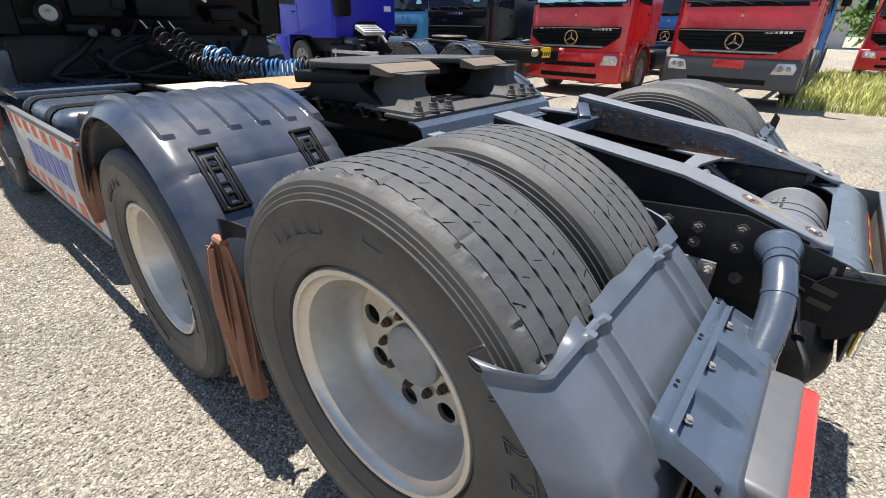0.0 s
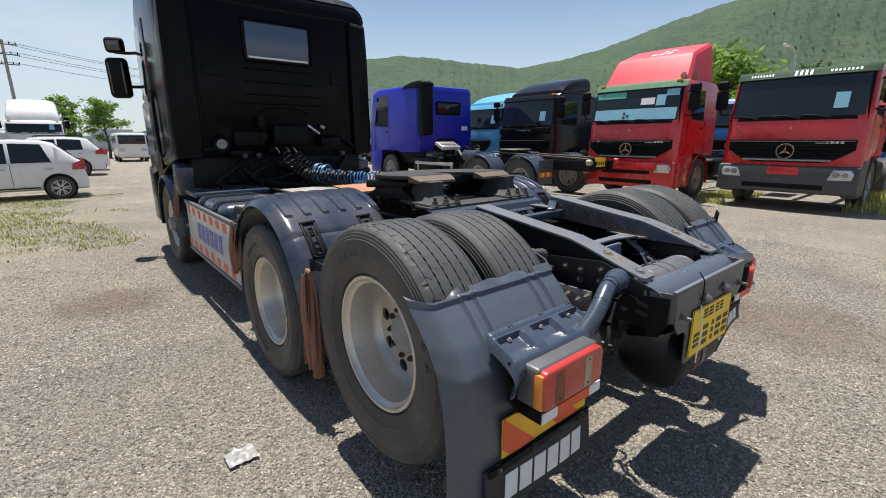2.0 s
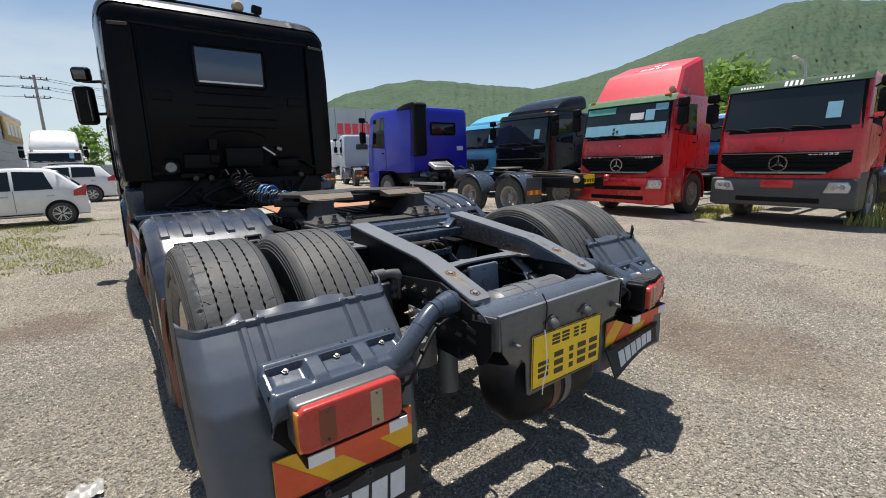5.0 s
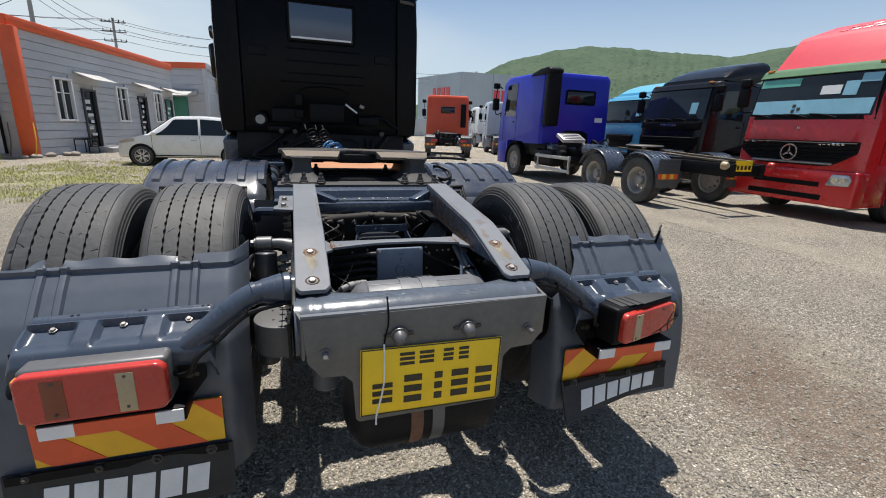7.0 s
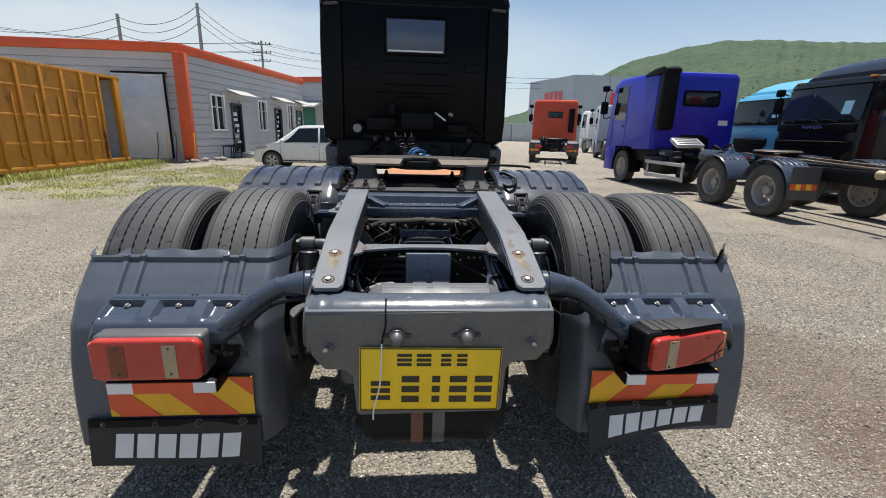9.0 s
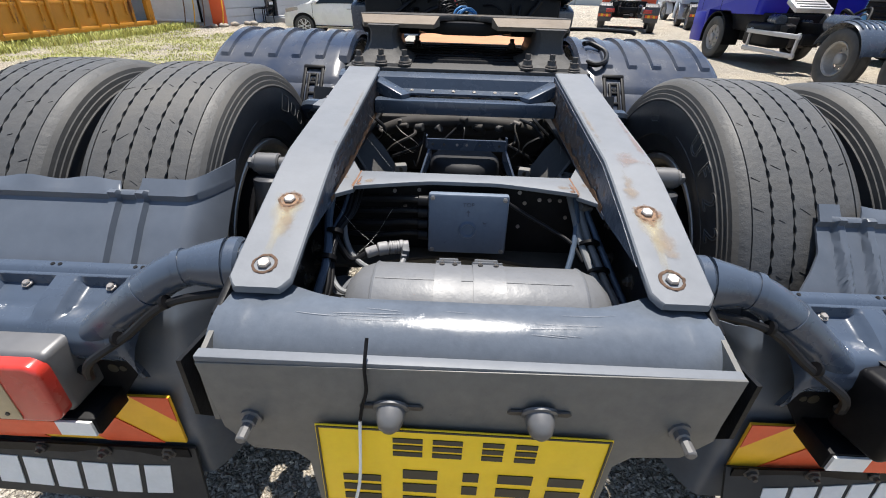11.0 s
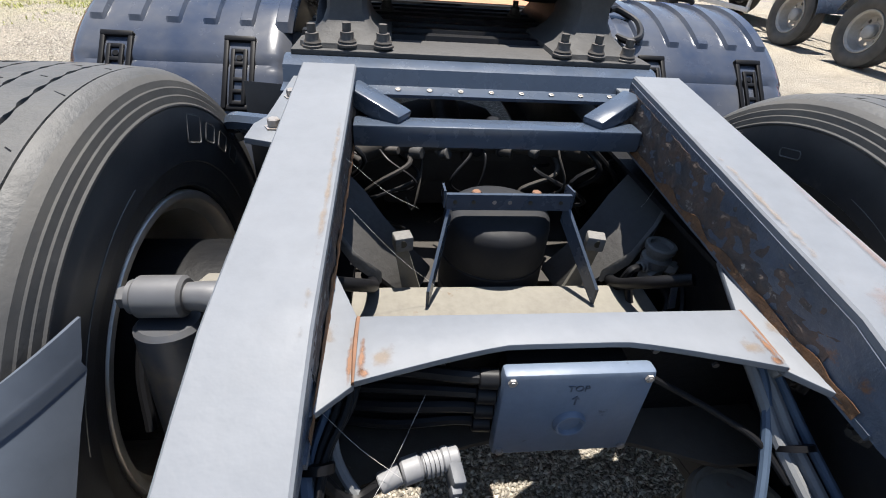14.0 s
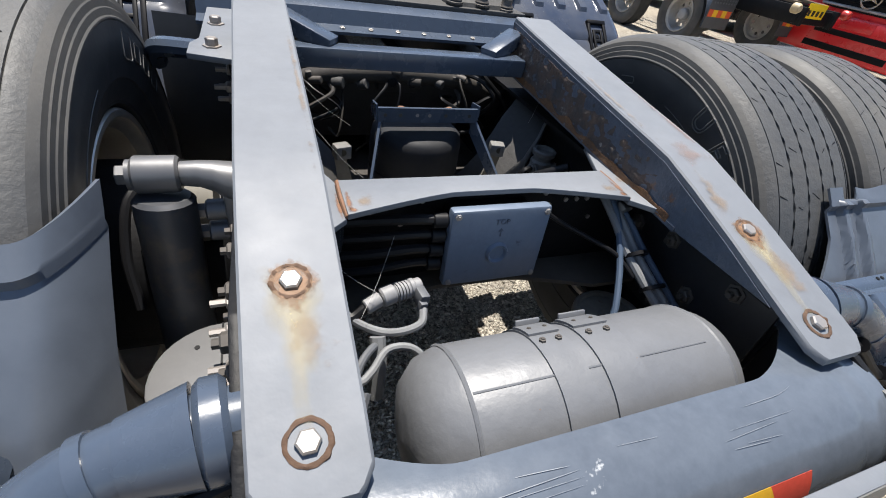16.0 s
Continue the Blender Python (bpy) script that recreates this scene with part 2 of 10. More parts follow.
def prism(bm, pts, axis, a, b, bev=0.0):
    """A polygon in the plane across axis, drawn out from a to b. For x the points are (y, z), for y (x, z), for z (x, y)."""
    def put(p, w):
        return {"x": (w, p[0], p[1]), "y": (p[0], w, p[1]), "z": (p[0], p[1], w)}[axis]
    lo, hi = [bm.verts.new(put(p, a)) for p in pts], [bm.verts.new(put(p, b)) for p in pts]
    n = len(pts)
    fs = [bm.faces.new([lo[i], lo[(i + 1) % n], hi[(i + 1) % n], hi[i]]) for i in range(n)]
    fs += [bm.faces.new(lo[::-1]), bm.faces.new(hi)]
    bmesh.ops.recalc_face_normals(bm, faces=fs)
    if bev:
        bmesh.ops.bevel(bm, geom=list({e for f in fs for e in f.edges}), offset=bev, segments=2, profile=0.5, affect="EDGES")
    return bm


def lathe(bm, prof, seg=48, axis="x", c=(0, 0, 0), zig=None, closed=False, flip=False):
    """prof: (along, radius). zig: for each point a sideways shift that alternates round the turn."""
    rings = []
    for i in range(seg):
        a = 2 * math.pi * i / seg
        ca, sa = math.cos(a), math.sin(a)
        ring = []
        for k, (u, r) in enumerate(prof):
            if zig:
                u = u + zig(i, k)
            p = {"x": (u, r * ca, r * sa), "y": (r * sa, u, r * ca), "z": (r * ca, r * sa, u)}[axis]
            ring.append(bm.verts.new((p[0] + c[0], p[1] + c[1], p[2] + c[2])))
        rings.append(ring)
    m = len(prof)
    fs = []
    for i in range(seg):
        A, B = rings[i], rings[(i + 1) % seg]
        for k in range(m if closed else m - 1):
            q = (A[k], A[(k + 1) % m], B[(k + 1) % m], B[k])
            fs.append(bm.faces.new(q if not flip else q[::-1]))
    if not closed:
        for k in (0, m - 1):
            if prof[k][1] > 1e-5:
                fs.append(bm.faces.new([r[k] for r in rings]))
    bmesh.ops.recalc_face_normals(bm, faces=fs)
    return bm


def cyl(bm, a, b, r, seg=20, r2=None, bev=0.0):
    """A round bar from a to b."""
    a, b = Vector(a), Vector(b)
    d = b - a
    L = d.length
    r2 = r if r2 is None else r2
    e = min(bev, L / 3, r / 2)
    prof = [(0, 0.0), (0, r - e), (e, r), (L - e, r2), (L, r2 - e), (L, 0.0)] if e else [(0, 0.0), (0, r), (L, r2), (L, 0.0)]
    q = Vector((0, 0, 1)).rotation_difference(d.normalized()).to_matrix().to_4x4()
    m = Matrix.Translation(a) @ q
    rings = []
    for u, rr in prof:
        if rr == 0.0:
            rings.append([bm.verts.new(m @ Vector((0, 0, u)))])
        else:
            rings.append([bm.verts.new(m @ Vector((rr * math.cos(t), rr * math.sin(t), u))) for t in [2 * math.pi * i / seg for i in range(seg)]])
    for A, B in zip(rings, rings[1:]):
        for i in range(seg):
            j = (i + 1) % seg
            if len(A) == 1:
                bm.faces.new([A[0], B[j], B[i]])
            elif len(B) == 1:
                bm.faces.new([A[i], A[j], B[0]])
            else:
                bm.faces.new([A[i], A[j], B[j], B[i]])
    return bm


def smooth_path(pts, n=6):
    """Catmull-Rom points through pts."""
    P = [Vector(p) for p in pts]
    P = [2 * P[0] - P[1]] + P + [2 * P[-1] - P[-2]]
    out = []
    for i in range(1, len(P) - 2):
        for k in range(n):
            t = k / n
            a, b, c, d = P[i - 1], P[i], P[i + 1], P[i + 2]
            out.append(0.5 * (2 * b + (c - a) * t + (2 * a - 5 * b + 4 * c - d) * t * t + (3 * b - a - 3 * c + d) * t ** 3))
    out.append(P[-2])
    return out


def tube(bm, pts, r, seg=10, n=6, raw=False):
    P = [Vector(p) for p in pts] if raw else smooth_path(pts, n)
    up = Vector((0, 0, 1))
    rings = []
    nrm = None
    for i, p in enumerate(P):
        t = (P[min(i + 1, len(P) - 1)] - P[max(i - 1, 0)]).normalized()
        if nrm is None:
            nrm = t.orthogonal().normalized() if abs(t.dot(up)) > 0.9 else t.cross(up).normalized()
        nrm = (nrm - t * nrm.dot(t)).normalized()
        bn = t.cross(nrm)
        rr = r(i / max(1, len(P) - 1)) if callable(r) else r
        rings.append([bm.verts.new(p + rr * (nrm * math.cos(a) + bn * math.sin(a))) for a in [2 * math.pi * k / seg for k in range(seg)]])
    for A, B in zip(rings, rings[1:]):
        for k in range(seg):
            bm.faces.new([A[k], A[(k + 1) % seg], B[(k + 1) % seg], B[k]])
    bm.faces.new(rings[0][::-1])
    bm.faces.new(rings[-1])
    return bm


def shell(bm, f, nu, nv, th):
    """A sheet f(u, v) of thickness th, closed round its rim. f gives a point; u and v run from 0 to 1."""
    P = [[Vector(f(i / nu, j / nv)) for j in range(nv + 1)] for i in range(nu + 1)]
    N = [[None] * (nv + 1) for _ in range(nu + 1)]
    for i in range(nu + 1):
        for j in range(nv + 1):
            du = P[min(i + 1, nu)][j] - P[max(i - 1, 0)][j]
            dv = P[i][min(j + 1, nv)] - P[i][max(j - 1, 0)]
            N[i][j] = du.cross(dv).normalized()
    A = [[bm.verts.new(P[i][j]) for j in range(nv + 1)] for i in range(nu + 1)]
    B = [[bm.verts.new(P[i][j] - N[i][j] * th) for j in range(nv + 1)] for i in range(nu + 1)]
    fs = []
    for i in range(nu):
        for j in range(nv):
            fs.append(bm.faces.new([A[i][j], A[i + 1][j], A[i + 1][j + 1], A[i][j + 1]]))
            fs.append(bm.faces.new([B[i][j], B[i][j + 1], B[i + 1][j + 1], B[i + 1][j]]))
    for i in range(nu):
        fs.append(bm.faces.new([A[i][0], B[i][0], B[i + 1][0], A[i + 1][0]]))
        fs.append(bm.faces.new([A[i][nv], A[i + 1][nv], B[i + 1][nv], B[i][nv]]))
    for j in range(nv):
        fs.append(bm.faces.new([A[0][j], A[0][j + 1], B[0][j + 1], B[0][j]]))
        fs.append(bm.faces.new([A[nu][j], B[nu][j], B[nu][j + 1], A[nu][j + 1]]))
    return bm


def loft(bm, secs, cap=True):
    """Closed rings of equal count, joined one after another."""
    R = [[bm.verts.new(p) for p in s] for s in secs]
    n = len(secs[0])
    fs = []
    for A, B in zip(R, R[1:]):
        for i in range(n):
            fs.append(bm.faces.new([A[i], A[(i + 1) % n], B[(i + 1) % n], B[i]]))
    if cap:
        fs += [bm.faces.new(R[0][::-1]), bm.faces.new(R[-1])]
    bmesh.ops.recalc_face_normals(bm, faces=fs)
    return bm


def to_mesh(bm, name, mat, sharp=38):
    lim = math.cos(radians(sharp))
    for e in bm.edges:
        if len(e.link_faces) == 2:
            a, b = e.link_faces
            e.smooth = a.normal.dot(b.normal) > lim if a.normal.length and b.normal.length else True
    for f in bm.faces:
        f.smooth = True
    me = bpy.data.meshes.new(name)
    bm.normal_update()
    for e in bm.edges:
        if len(e.link_faces) == 2:
            a, b = e.link_faces
            e.smooth = a.normal.dot(b.normal) > lim
    bm.to_mesh(me)
    bm.free()
    for m in (mat if isinstance(mat, (list, tuple)) else [mat]):
        me.materials.append(m)
    return me


def part(name, bm, mat, parent, label="", at=None):
    """One mesh under a thing or a part. bm may be a finished mesh, to share it."""
    me = bm if isinstance(bm, bpy.types.Mesh) else to_mesh(bm, name, mat)
    ob = new(name, me)
    ob.parent = parent
    if at is not None:
        ob.matrix_basis = at if isinstance(at, Matrix) else Matrix.Translation(at)
    if label:
        tagged(ob, label)
    return ob


def thing(name, label, category, at=None, group="", kind=""):
    ob = new(name)
    ob.empty_display_size = 0.2
    if at is not None:
        ob.matrix_basis = at if isinstance(at, Matrix) else Matrix.Translation(at)
    return tagged(ob, label, category, group, kind)


def solid(name, bm, mat, label="", category="", group="", kind="", at=None):
    ob = new(name, to_mesh(bm, name, mat))
    if at is not None:
        ob.matrix_basis = at if isinstance(at, Matrix) else Matrix.Translation(at)
    return tagged(ob, label, category, group, kind)


def B():
    return bmesh.new()


# ---- ground ----
def ground_material():
    m = bpy.data.materials.new("gravel_ground")
    m.use_nodes = True
    n, l = m.node_tree.nodes, m.node_tree.links
    b = n["Principled BSDF"]
    b.inputs["Roughness"].default_value = 0.9
    b.inputs["Specular IOR Level"].default_value = 0.25
    co = n.new("ShaderNodeTexCoord").outputs["Object"]

    def N(scale, detail=5, rg=0.55):
        t = n.new("ShaderNodeTexNoise")
        t.inputs["Scale"].default_value, t.inputs["Detail"].default_value, t.inputs["Roughness"].default_value = scale, detail, rg
        l.new(co, t.inputs["Vector"])
        return t.outputs["Fac"]

    def R(s, a, c, d=0.0, e=1.0):
        r = n.new("ShaderNodeMapRange")
        for k, v in zip(("From Min", "From Max", "To Min", "To Max"), (a, c, d, e)):
            r.inputs[k].default_value = v
        l.new(s, r.inputs["Value"])
        return r.outputs["Result"]

    def X(f, a, c, mode="MIX"):
        x = n.new("ShaderNodeMixRGB")
        x.blend_type = mode
        for k, v in (("Fac", f), ("Color1", a), ("Color2", c)):
            if isinstance(v, (int, float)):
                x.inputs[k].default_value = v
            elif isinstance(v, tuple):
                x.inputs[k].default_value = (*v, 1)
            else:
                l.new(v, x.inputs[k])
        return x.outputs["Color"]

    vo = n.new("ShaderNodeTexVoronoi")
    vo.inputs["Scale"].default_value = 66
    l.new(co, vo.inputs["Vector"])
    ve = n.new("ShaderNodeTexVoronoi")
    ve.feature = "DISTANCE_TO_EDGE"
    ve.inputs["Scale"].default_value = 66
    l.new(co, ve.inputs["Vector"])
    sp = n.new("ShaderNodeSeparateColor")
    l.new(vo.outputs["Color"], sp.inputs[0])
    stone = X(sp.outputs[0], (0.2, 0.182, 0.153), (0.6, 0.55, 0.46))
    gap = R(ve.outputs["Distance"], 0.0, 0.16)
    stone = X(gap, (0.07, 0.06, 0.05), stone)
    stone = X(R(N(14, 4, 0.7), 0.38, 0.62, 0.0, 0.75), stone, X(0.6, stone, (0.15, 0.13, 0.105)))
    stone = X(1.0, stone, R(N(34, 2, 0.9), 0.36, 0.64, 0.82, 1.65), "MULTIPLY")
    # packed dusty earth between the stones
    dust = X(R(N(90, 3), 0.35, 0.7), (0.42, 0.36, 0.265), (0.62, 0.54, 0.415))
    c = X(R(N(0.55, 6), 0.42, 0.66, 0.0, 0.42), stone, dust)
    c = X(1.0, c, R(N(62, 2, 0.9), 0.36, 0.64, 0.62, 1.29), "MULTIPLY")
    # wheel tracks and darker, thinner gravel
    c = X(R(N(1.9, 6, 0.7), 0.5, 0.62, 0.0, 0.25), c, (0.22, 0.19, 0.15))
    # grass, in thin patches on one side of the yard
    g = n.new("ShaderNodeSeparateXYZ")
    l.new(co, g.inputs[0])
    grass = X(R(N(40, 4), 0.3, 0.7), (0.24, 0.25, 0.075), (0.44, 0.43, 0.18))
    side = R(g.outputs["X"], -1.2, -4.5)
    front = R(g.outputs["Y"], 6.0, 8.0)
    back = R(g.outputs["Y"], 14.5, 11.5)
    gm = n.new("ShaderNodeMath")
    gm.operation = "MULTIPLY"
    l.new(side, gm.inputs[0])
    l.new(front, gm.inputs[1])
    gm2 = n.new("ShaderNodeMath")
    gm2.operation = "MULTIPLY"
    l.new(gm.outputs[0], gm2.inputs[0])
    l.new(R(N(0.8, 7, 0.65), 0.42, 0.64, 0.0, 0.8), gm2.inputs[1])
    gm3 = n.new("ShaderNodeMath")
    gm3.operation = "MULTIPLY"
    l.new(gm2.outputs[0], gm3.inputs[0])
    l.new(back, gm3.inputs[1])
    c = X(gm3.outputs[0], c, grass)
    # oil spilt beside the truck
    def spill(x, y, r):
        d = n.new("ShaderNodeVectorMath")
        d.operation = "DISTANCE"
        d.inputs[1].default_value = (x, y, 0)
        l.new(co, d.inputs[0])
        e = n.new("ShaderNodeMath")
        e.operation = "MULTIPLY_ADD"
        e.inputs[1].default_value = -1.1 * r
        l.new(N(2.6, 7, 0.7), e.inputs[0])
        l.new(d.outputs["Value"], e.inputs[2])
        return R(e.outputs[0], 0.35 * r, -0.15 * r, 0.0, 0.55)
    for sp_ in ((2.45, -0.75, 1.0), (2.5, 0.35, 1.1), (-2.0, 3.65, 0.7)):
        c = X(spill(*sp_), c, (0.125, 0.075, 0.052))
    # oil stains
    c = X(R(N(0.33, 5, 0.65), 0.62, 0.74, 0.0, 0.35), c, (0.15, 0.105, 0.08))
    l.new(c, b.inputs["Base Color"])
    bp = n.new("ShaderNodeBump")
    bp.inputs["Distance"].default_value, bp.inputs["Strength"].default_value = 0.012, 0.85
    l.new(R(ve.outputs["Distance"], 0.0, 0.3), bp.inputs["Height"])
    b2 = n.new("ShaderNodeBump")
    b2.inputs["Distance"].default_value, b2.inputs["Strength"].default_value = 0.05, 0.5
    l.new(N(2.2, 6), b2.inputs["Height"])
    l.new(bp.outputs["Normal"], b2.inputs["Normal"])
    l.new(b2.outputs["Normal"], b.inputs["Normal"])
    return m


gb = B()
vs = [gb.verts.new(p) for p in ((-1500, -1500, 0), (1500, -1500, 0), (1500, 1500, 0), (-1500, 1500, 0))]
gb.faces.new(vs)
solid("ground", gb, ground_material(), "dusty pale gravel yard with thin weeds", "ground", kind="structure")


# ---- hills ----
def ridge(az):
    """Elevation of the skyline, in degrees, by the azimuth from +y towards +x."""
    e = float(np.interp(az, RIDGE_AZ, RIDGE_EL))
    return e + 0.16 * noise.noise((az * 0.4, 3.1, 0)) + 0.10 * noise.noise((az * 1.7, 7.7, 0))


RIDGE_AZ = [-4, 4, 12, 18, 22, 26, 30, 35, 38.6, 43.5, 49, 55, 61, 65, 69, 73, 76, 79, 84, 92, 105, 134]
RIDGE_EL = [0.3, 0.8, 2.0, 4.2, 6.4, 8.2, 8.8, 9.5, 9.7, 8.9, 7.9, 9.0, 10.4, 11.8, 12.9, 13.3, 13.0, 12.2, 10.9, 10.0, 9.0, 5.0]
HILL = M("wooded_hill", (0.052, 0.083, 0.052), 0.95, var=(0.03, 0.9), col2=(0.082, 0.114, 0.066), spots=(0.22, 0.5, (0.036, 0.06, 0.04), 0.2), spec=0.1)
def joined(name, V, F, mat, label, category, kind="stuff", smooth=False):
    """Very many small pieces as one object, from arrays of corners and triangles."""
    me = bpy.data.meshes.new(name)
    me.vertices.add(len(V))
    me.vertices.foreach_set("co", np.asarray(V, np.float32).ravel())
    me.loops.add(F.size)
    me.loops.foreach_set("vertex_index", F.astype(np.int32).ravel())
    me.polygons.add(len(F))
    me.polygons.foreach_set("loop_start", np.arange(0, F.size, 3, dtype=np.int32))
    me.polygons.foreach_set("use_smooth", np.full(len(F), smooth))
    me.update(calc_edges=True)
    me.materials.append(mat)
    return tagged(new(name, me), label, category, kind=kind)


OCTA_V = np.array([(1, 0, 0), (-1, 0, 0), (0, 1, 0), (0, -1, 0), (0, 0, 1), (0, 0, -1)], float)
OCTA_F = np.array([(0, 2, 4), (2, 1, 4), (1, 3, 4), (3, 0, 4), (2, 0, 5), (1, 2, 5), (3, 1, 5), (0, 3, 5)])


def scatter(V0, F0, pos, scale, rng, jitter=0.25):
    """Copies of a small solid at pos, each with a size for each axis, turned and knocked about."""
    n, k = len(pos), len(V0)
    a = rng.uniform(0, 2 * np.pi, n)
    P = V0[None] * (1 + rng.uniform(-jitter, jitter, (n, k, 1))) * scale[:, None, :]
    tx = rng.uniform(-0.5, 0.5, n)
    y, z = P[:, :, 1] * np.cos(tx)[:, None] - P[:, :, 2] * np.sin(tx)[:, None], P[:, :, 1] * np.sin(tx)[:, None] + P[:, :, 2] * np.cos(tx)[:, None]
    P = np.stack([P[:, :, 0], y, z], -1)
    x, y = P[:, :, 0] * np.cos(a)[:, None] - P[:, :, 1] * np.sin(a)[:, None], P[:, :, 0] * np.sin(a)[:, None] + P[:, :, 1] * np.cos(a)[:, None]
    P = np.stack([x, y, P[:, :, 2]], -1) + pos[:, None, :]
    F = (F0[None] + (np.arange(n) * k)[:, None, None]).reshape(-1, 3)
    return P.reshape(-1, 3), F


# wooded hills: a canopy of crowns, rough at the size of single trees
NA, NR = 1050, 120
rng = np.random.default_rng(5)
az_ = np.radians(-4 + 138 * np.arange(NA + 1) / NA)
top_ = np.array([math.tan(radians(max(0.05, ridge(math.degrees(q))))) for q in az_])
v_ = np.arange(NR + 1) / NR
rise = np.sin(np.minimum(1.0, v_ / 0.8) * np.pi / 2) ** 1.5
roll = np.array([[noise.noise((math.degrees(q) * 0.12, v * 4, 1.5)) for v in v_[::8]] for q in az_[::10]])
roll = np.repeat(np.repeat(roll, 10, 0), 8, 1)[:NA + 1, :NR + 1]
for ax in (0, 1):                                   # soften the steps of the coarse swell
    for _k in range(2):
        n_w = 11 if ax == 0 else 9
        pad = [(n_w // 2, n_w // 2) if q == ax else (0, 0) for q in (0, 1)]
        P_ = np.pad(roll, pad, mode="edge")
        roll = sum(np.take(P_, range(k, k + roll.shape[ax]), axis=ax) for k in range(n_w)) / n_w
r_ = 260 + 460 * v_
Z = 628 * top_[:, None] * rise[None] * (1 + 0.22 * roll * (1 - v_[None])) - 2 - np.maximum(0, v_ - 0.8)[None] * 60
crown_h = rng.random((NA + 1, NR + 1)) ** 1.5
Z = Z + crown_h * (0.12 + 0.3 * v_[None]) * np.minimum(1.0, 6 * v_)[None]
V_ = np.stack([r_[None] * np.sin(az_)[:, None] + rng.uniform(-0.5, 0.5, Z.shape), r_[None] * np.cos(az_)[:, None] + rng.uniform(-0.6, 0.6, Z.shape), Z], -1).reshape(-1, 3)
q_ = (np.arange(NA)[:, None] * (NR + 1) + np.arange(NR)[None]).ravel()
F_ = np.concatenate([np.stack([q_, q_ + NR + 1, q_ + 1], 1), np.stack([q_ + 1, q_ + NR + 1, q_ + NR + 2], 1)])
joined("hill", V_, F_, HILL, "green wooded hills behind the yard", "hill", kind="structure", smooth=True)


# ---- wheels ----
def tyre_mesh(name, R=0.52, w=0.30, rim=0.295, torn=False, seg=360):
    """A worn truck tyre round the x axis: four notched grooves, round shoulders, ribbed sidewalls. torn: chunks are gone from the -x shoulder."""
    prof, notch = [], []

    def add(u, r, z=0.0):
        prof.append((u, r))
        notch.append(z)

    k = w / 0.3
    side = [(0.100, rim), (0.118, rim + 0.012), (0.126, rim + 0.014), (0.128, rim + 0.02), (0.141, rim + 0.06), (0.1435, rim + 0.062), (0.151, rim + 0.105), (0.1530, rim + 0.135), (0.1522, rim + 0.158), (0.1542, rim + 0.161), (0.1540, rim + 0.1635), (0.1515, rim + 0.166), (0.1503, rim + 0.177), (0.1484, rim + 0.179),
            (0.1472, rim + 0.190), (0.1452, rim + 0.192), (0.1428, R - 0.023), (0.1412, R - 0.0215), (0.1330, R - 0.0145)]
    side = [(u * k, r) for u, r in side]
    tw = 0.122 * k
    for u, r in side:
        add(-u, r)
    add(-tw - 0.002, R - 0.008)
    add(-tw + 0.004, R - 0.0052)
    for j, (g, gw, d) in enumerate(((-0.112, 0.0016, 0.004), (-0.070, 0.0016, 0.009), (-0.024, 0.0014, 0.009), (0.024, 0.0014, 0.009), (0.070, 0.0016, 0.009), (0.112, 0.0016, 0.004))):
        g *= k
        crown = R - 0.0042 * (abs(g) / 0.12) ** 2
        z = 1 + j if d > 0.005 else 0
        for u, r, e in ((g - gw, crown, -1), (g - gw * 0.85, crown - d, -1), (g + gw * 0.85, crown - d, 1), (g + gw, crown, 1)):
            add(u, r, e * z)
    add(tw - 0.004, R - 0.0052)
    add(tw + 0.002, R - 0.008)
    for u, r in reversed(side):
        add(u, r)

    def wide(i, q):
        """The grooves open into short notches, on one side and the other by turns."""
        z = notch[q]
        if not z:
            return 0.0
        ph = (i + 2 * abs(z)) % 4
        return math.copysign(0.0024 if ph < 2 else 0.0, z) + (0.0005 if ph < 2 else -0.0005)
    bm = B()
    lathe(bm, prof, seg, "x", zig=wide, closed=True)
    if torn:
        for v in bm.verts:
            r = math.hypot(v.co.y, v.co.z)
            if -tw - 0.004 < v.co.x < -tw + 0.016 and r > R - 0.016:
                a = math.atan2(v.co.z, v.co.y)
                q = 0.8 * noise.noise((85 * math.cos(a), 85 * math.sin(a), 90 * v.co.x)) + 0.8 * noise.noise((11 * math.cos(a), 11 * math.sin(a), 1.0)) + 0.1
                if q > 0.0:
                    s_ = 1 - min(0.008, 0.016 * q) / r
                    v.co.y, v.co.z = v.co.y * s_, v.co.z * s_
                    v.co.x += min(0.002, 0.004 * q)
    me = to_mesh(bm, name, [RUBBER, TREAD, GROOVESHADE, SIDEWALL], 30)
    for p in me.polygons:
        c = p.center
        r = math.hypot(c.y, c.z)
        if r > R - 0.0165:
            p.material_index = 1
            # faces sunk into a groove take the blackened rubber
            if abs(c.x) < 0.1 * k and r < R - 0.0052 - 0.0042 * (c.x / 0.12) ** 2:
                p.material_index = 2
        elif rim + 0.03 < r < rim + 0.164:
            p.material_index = 3
    return me


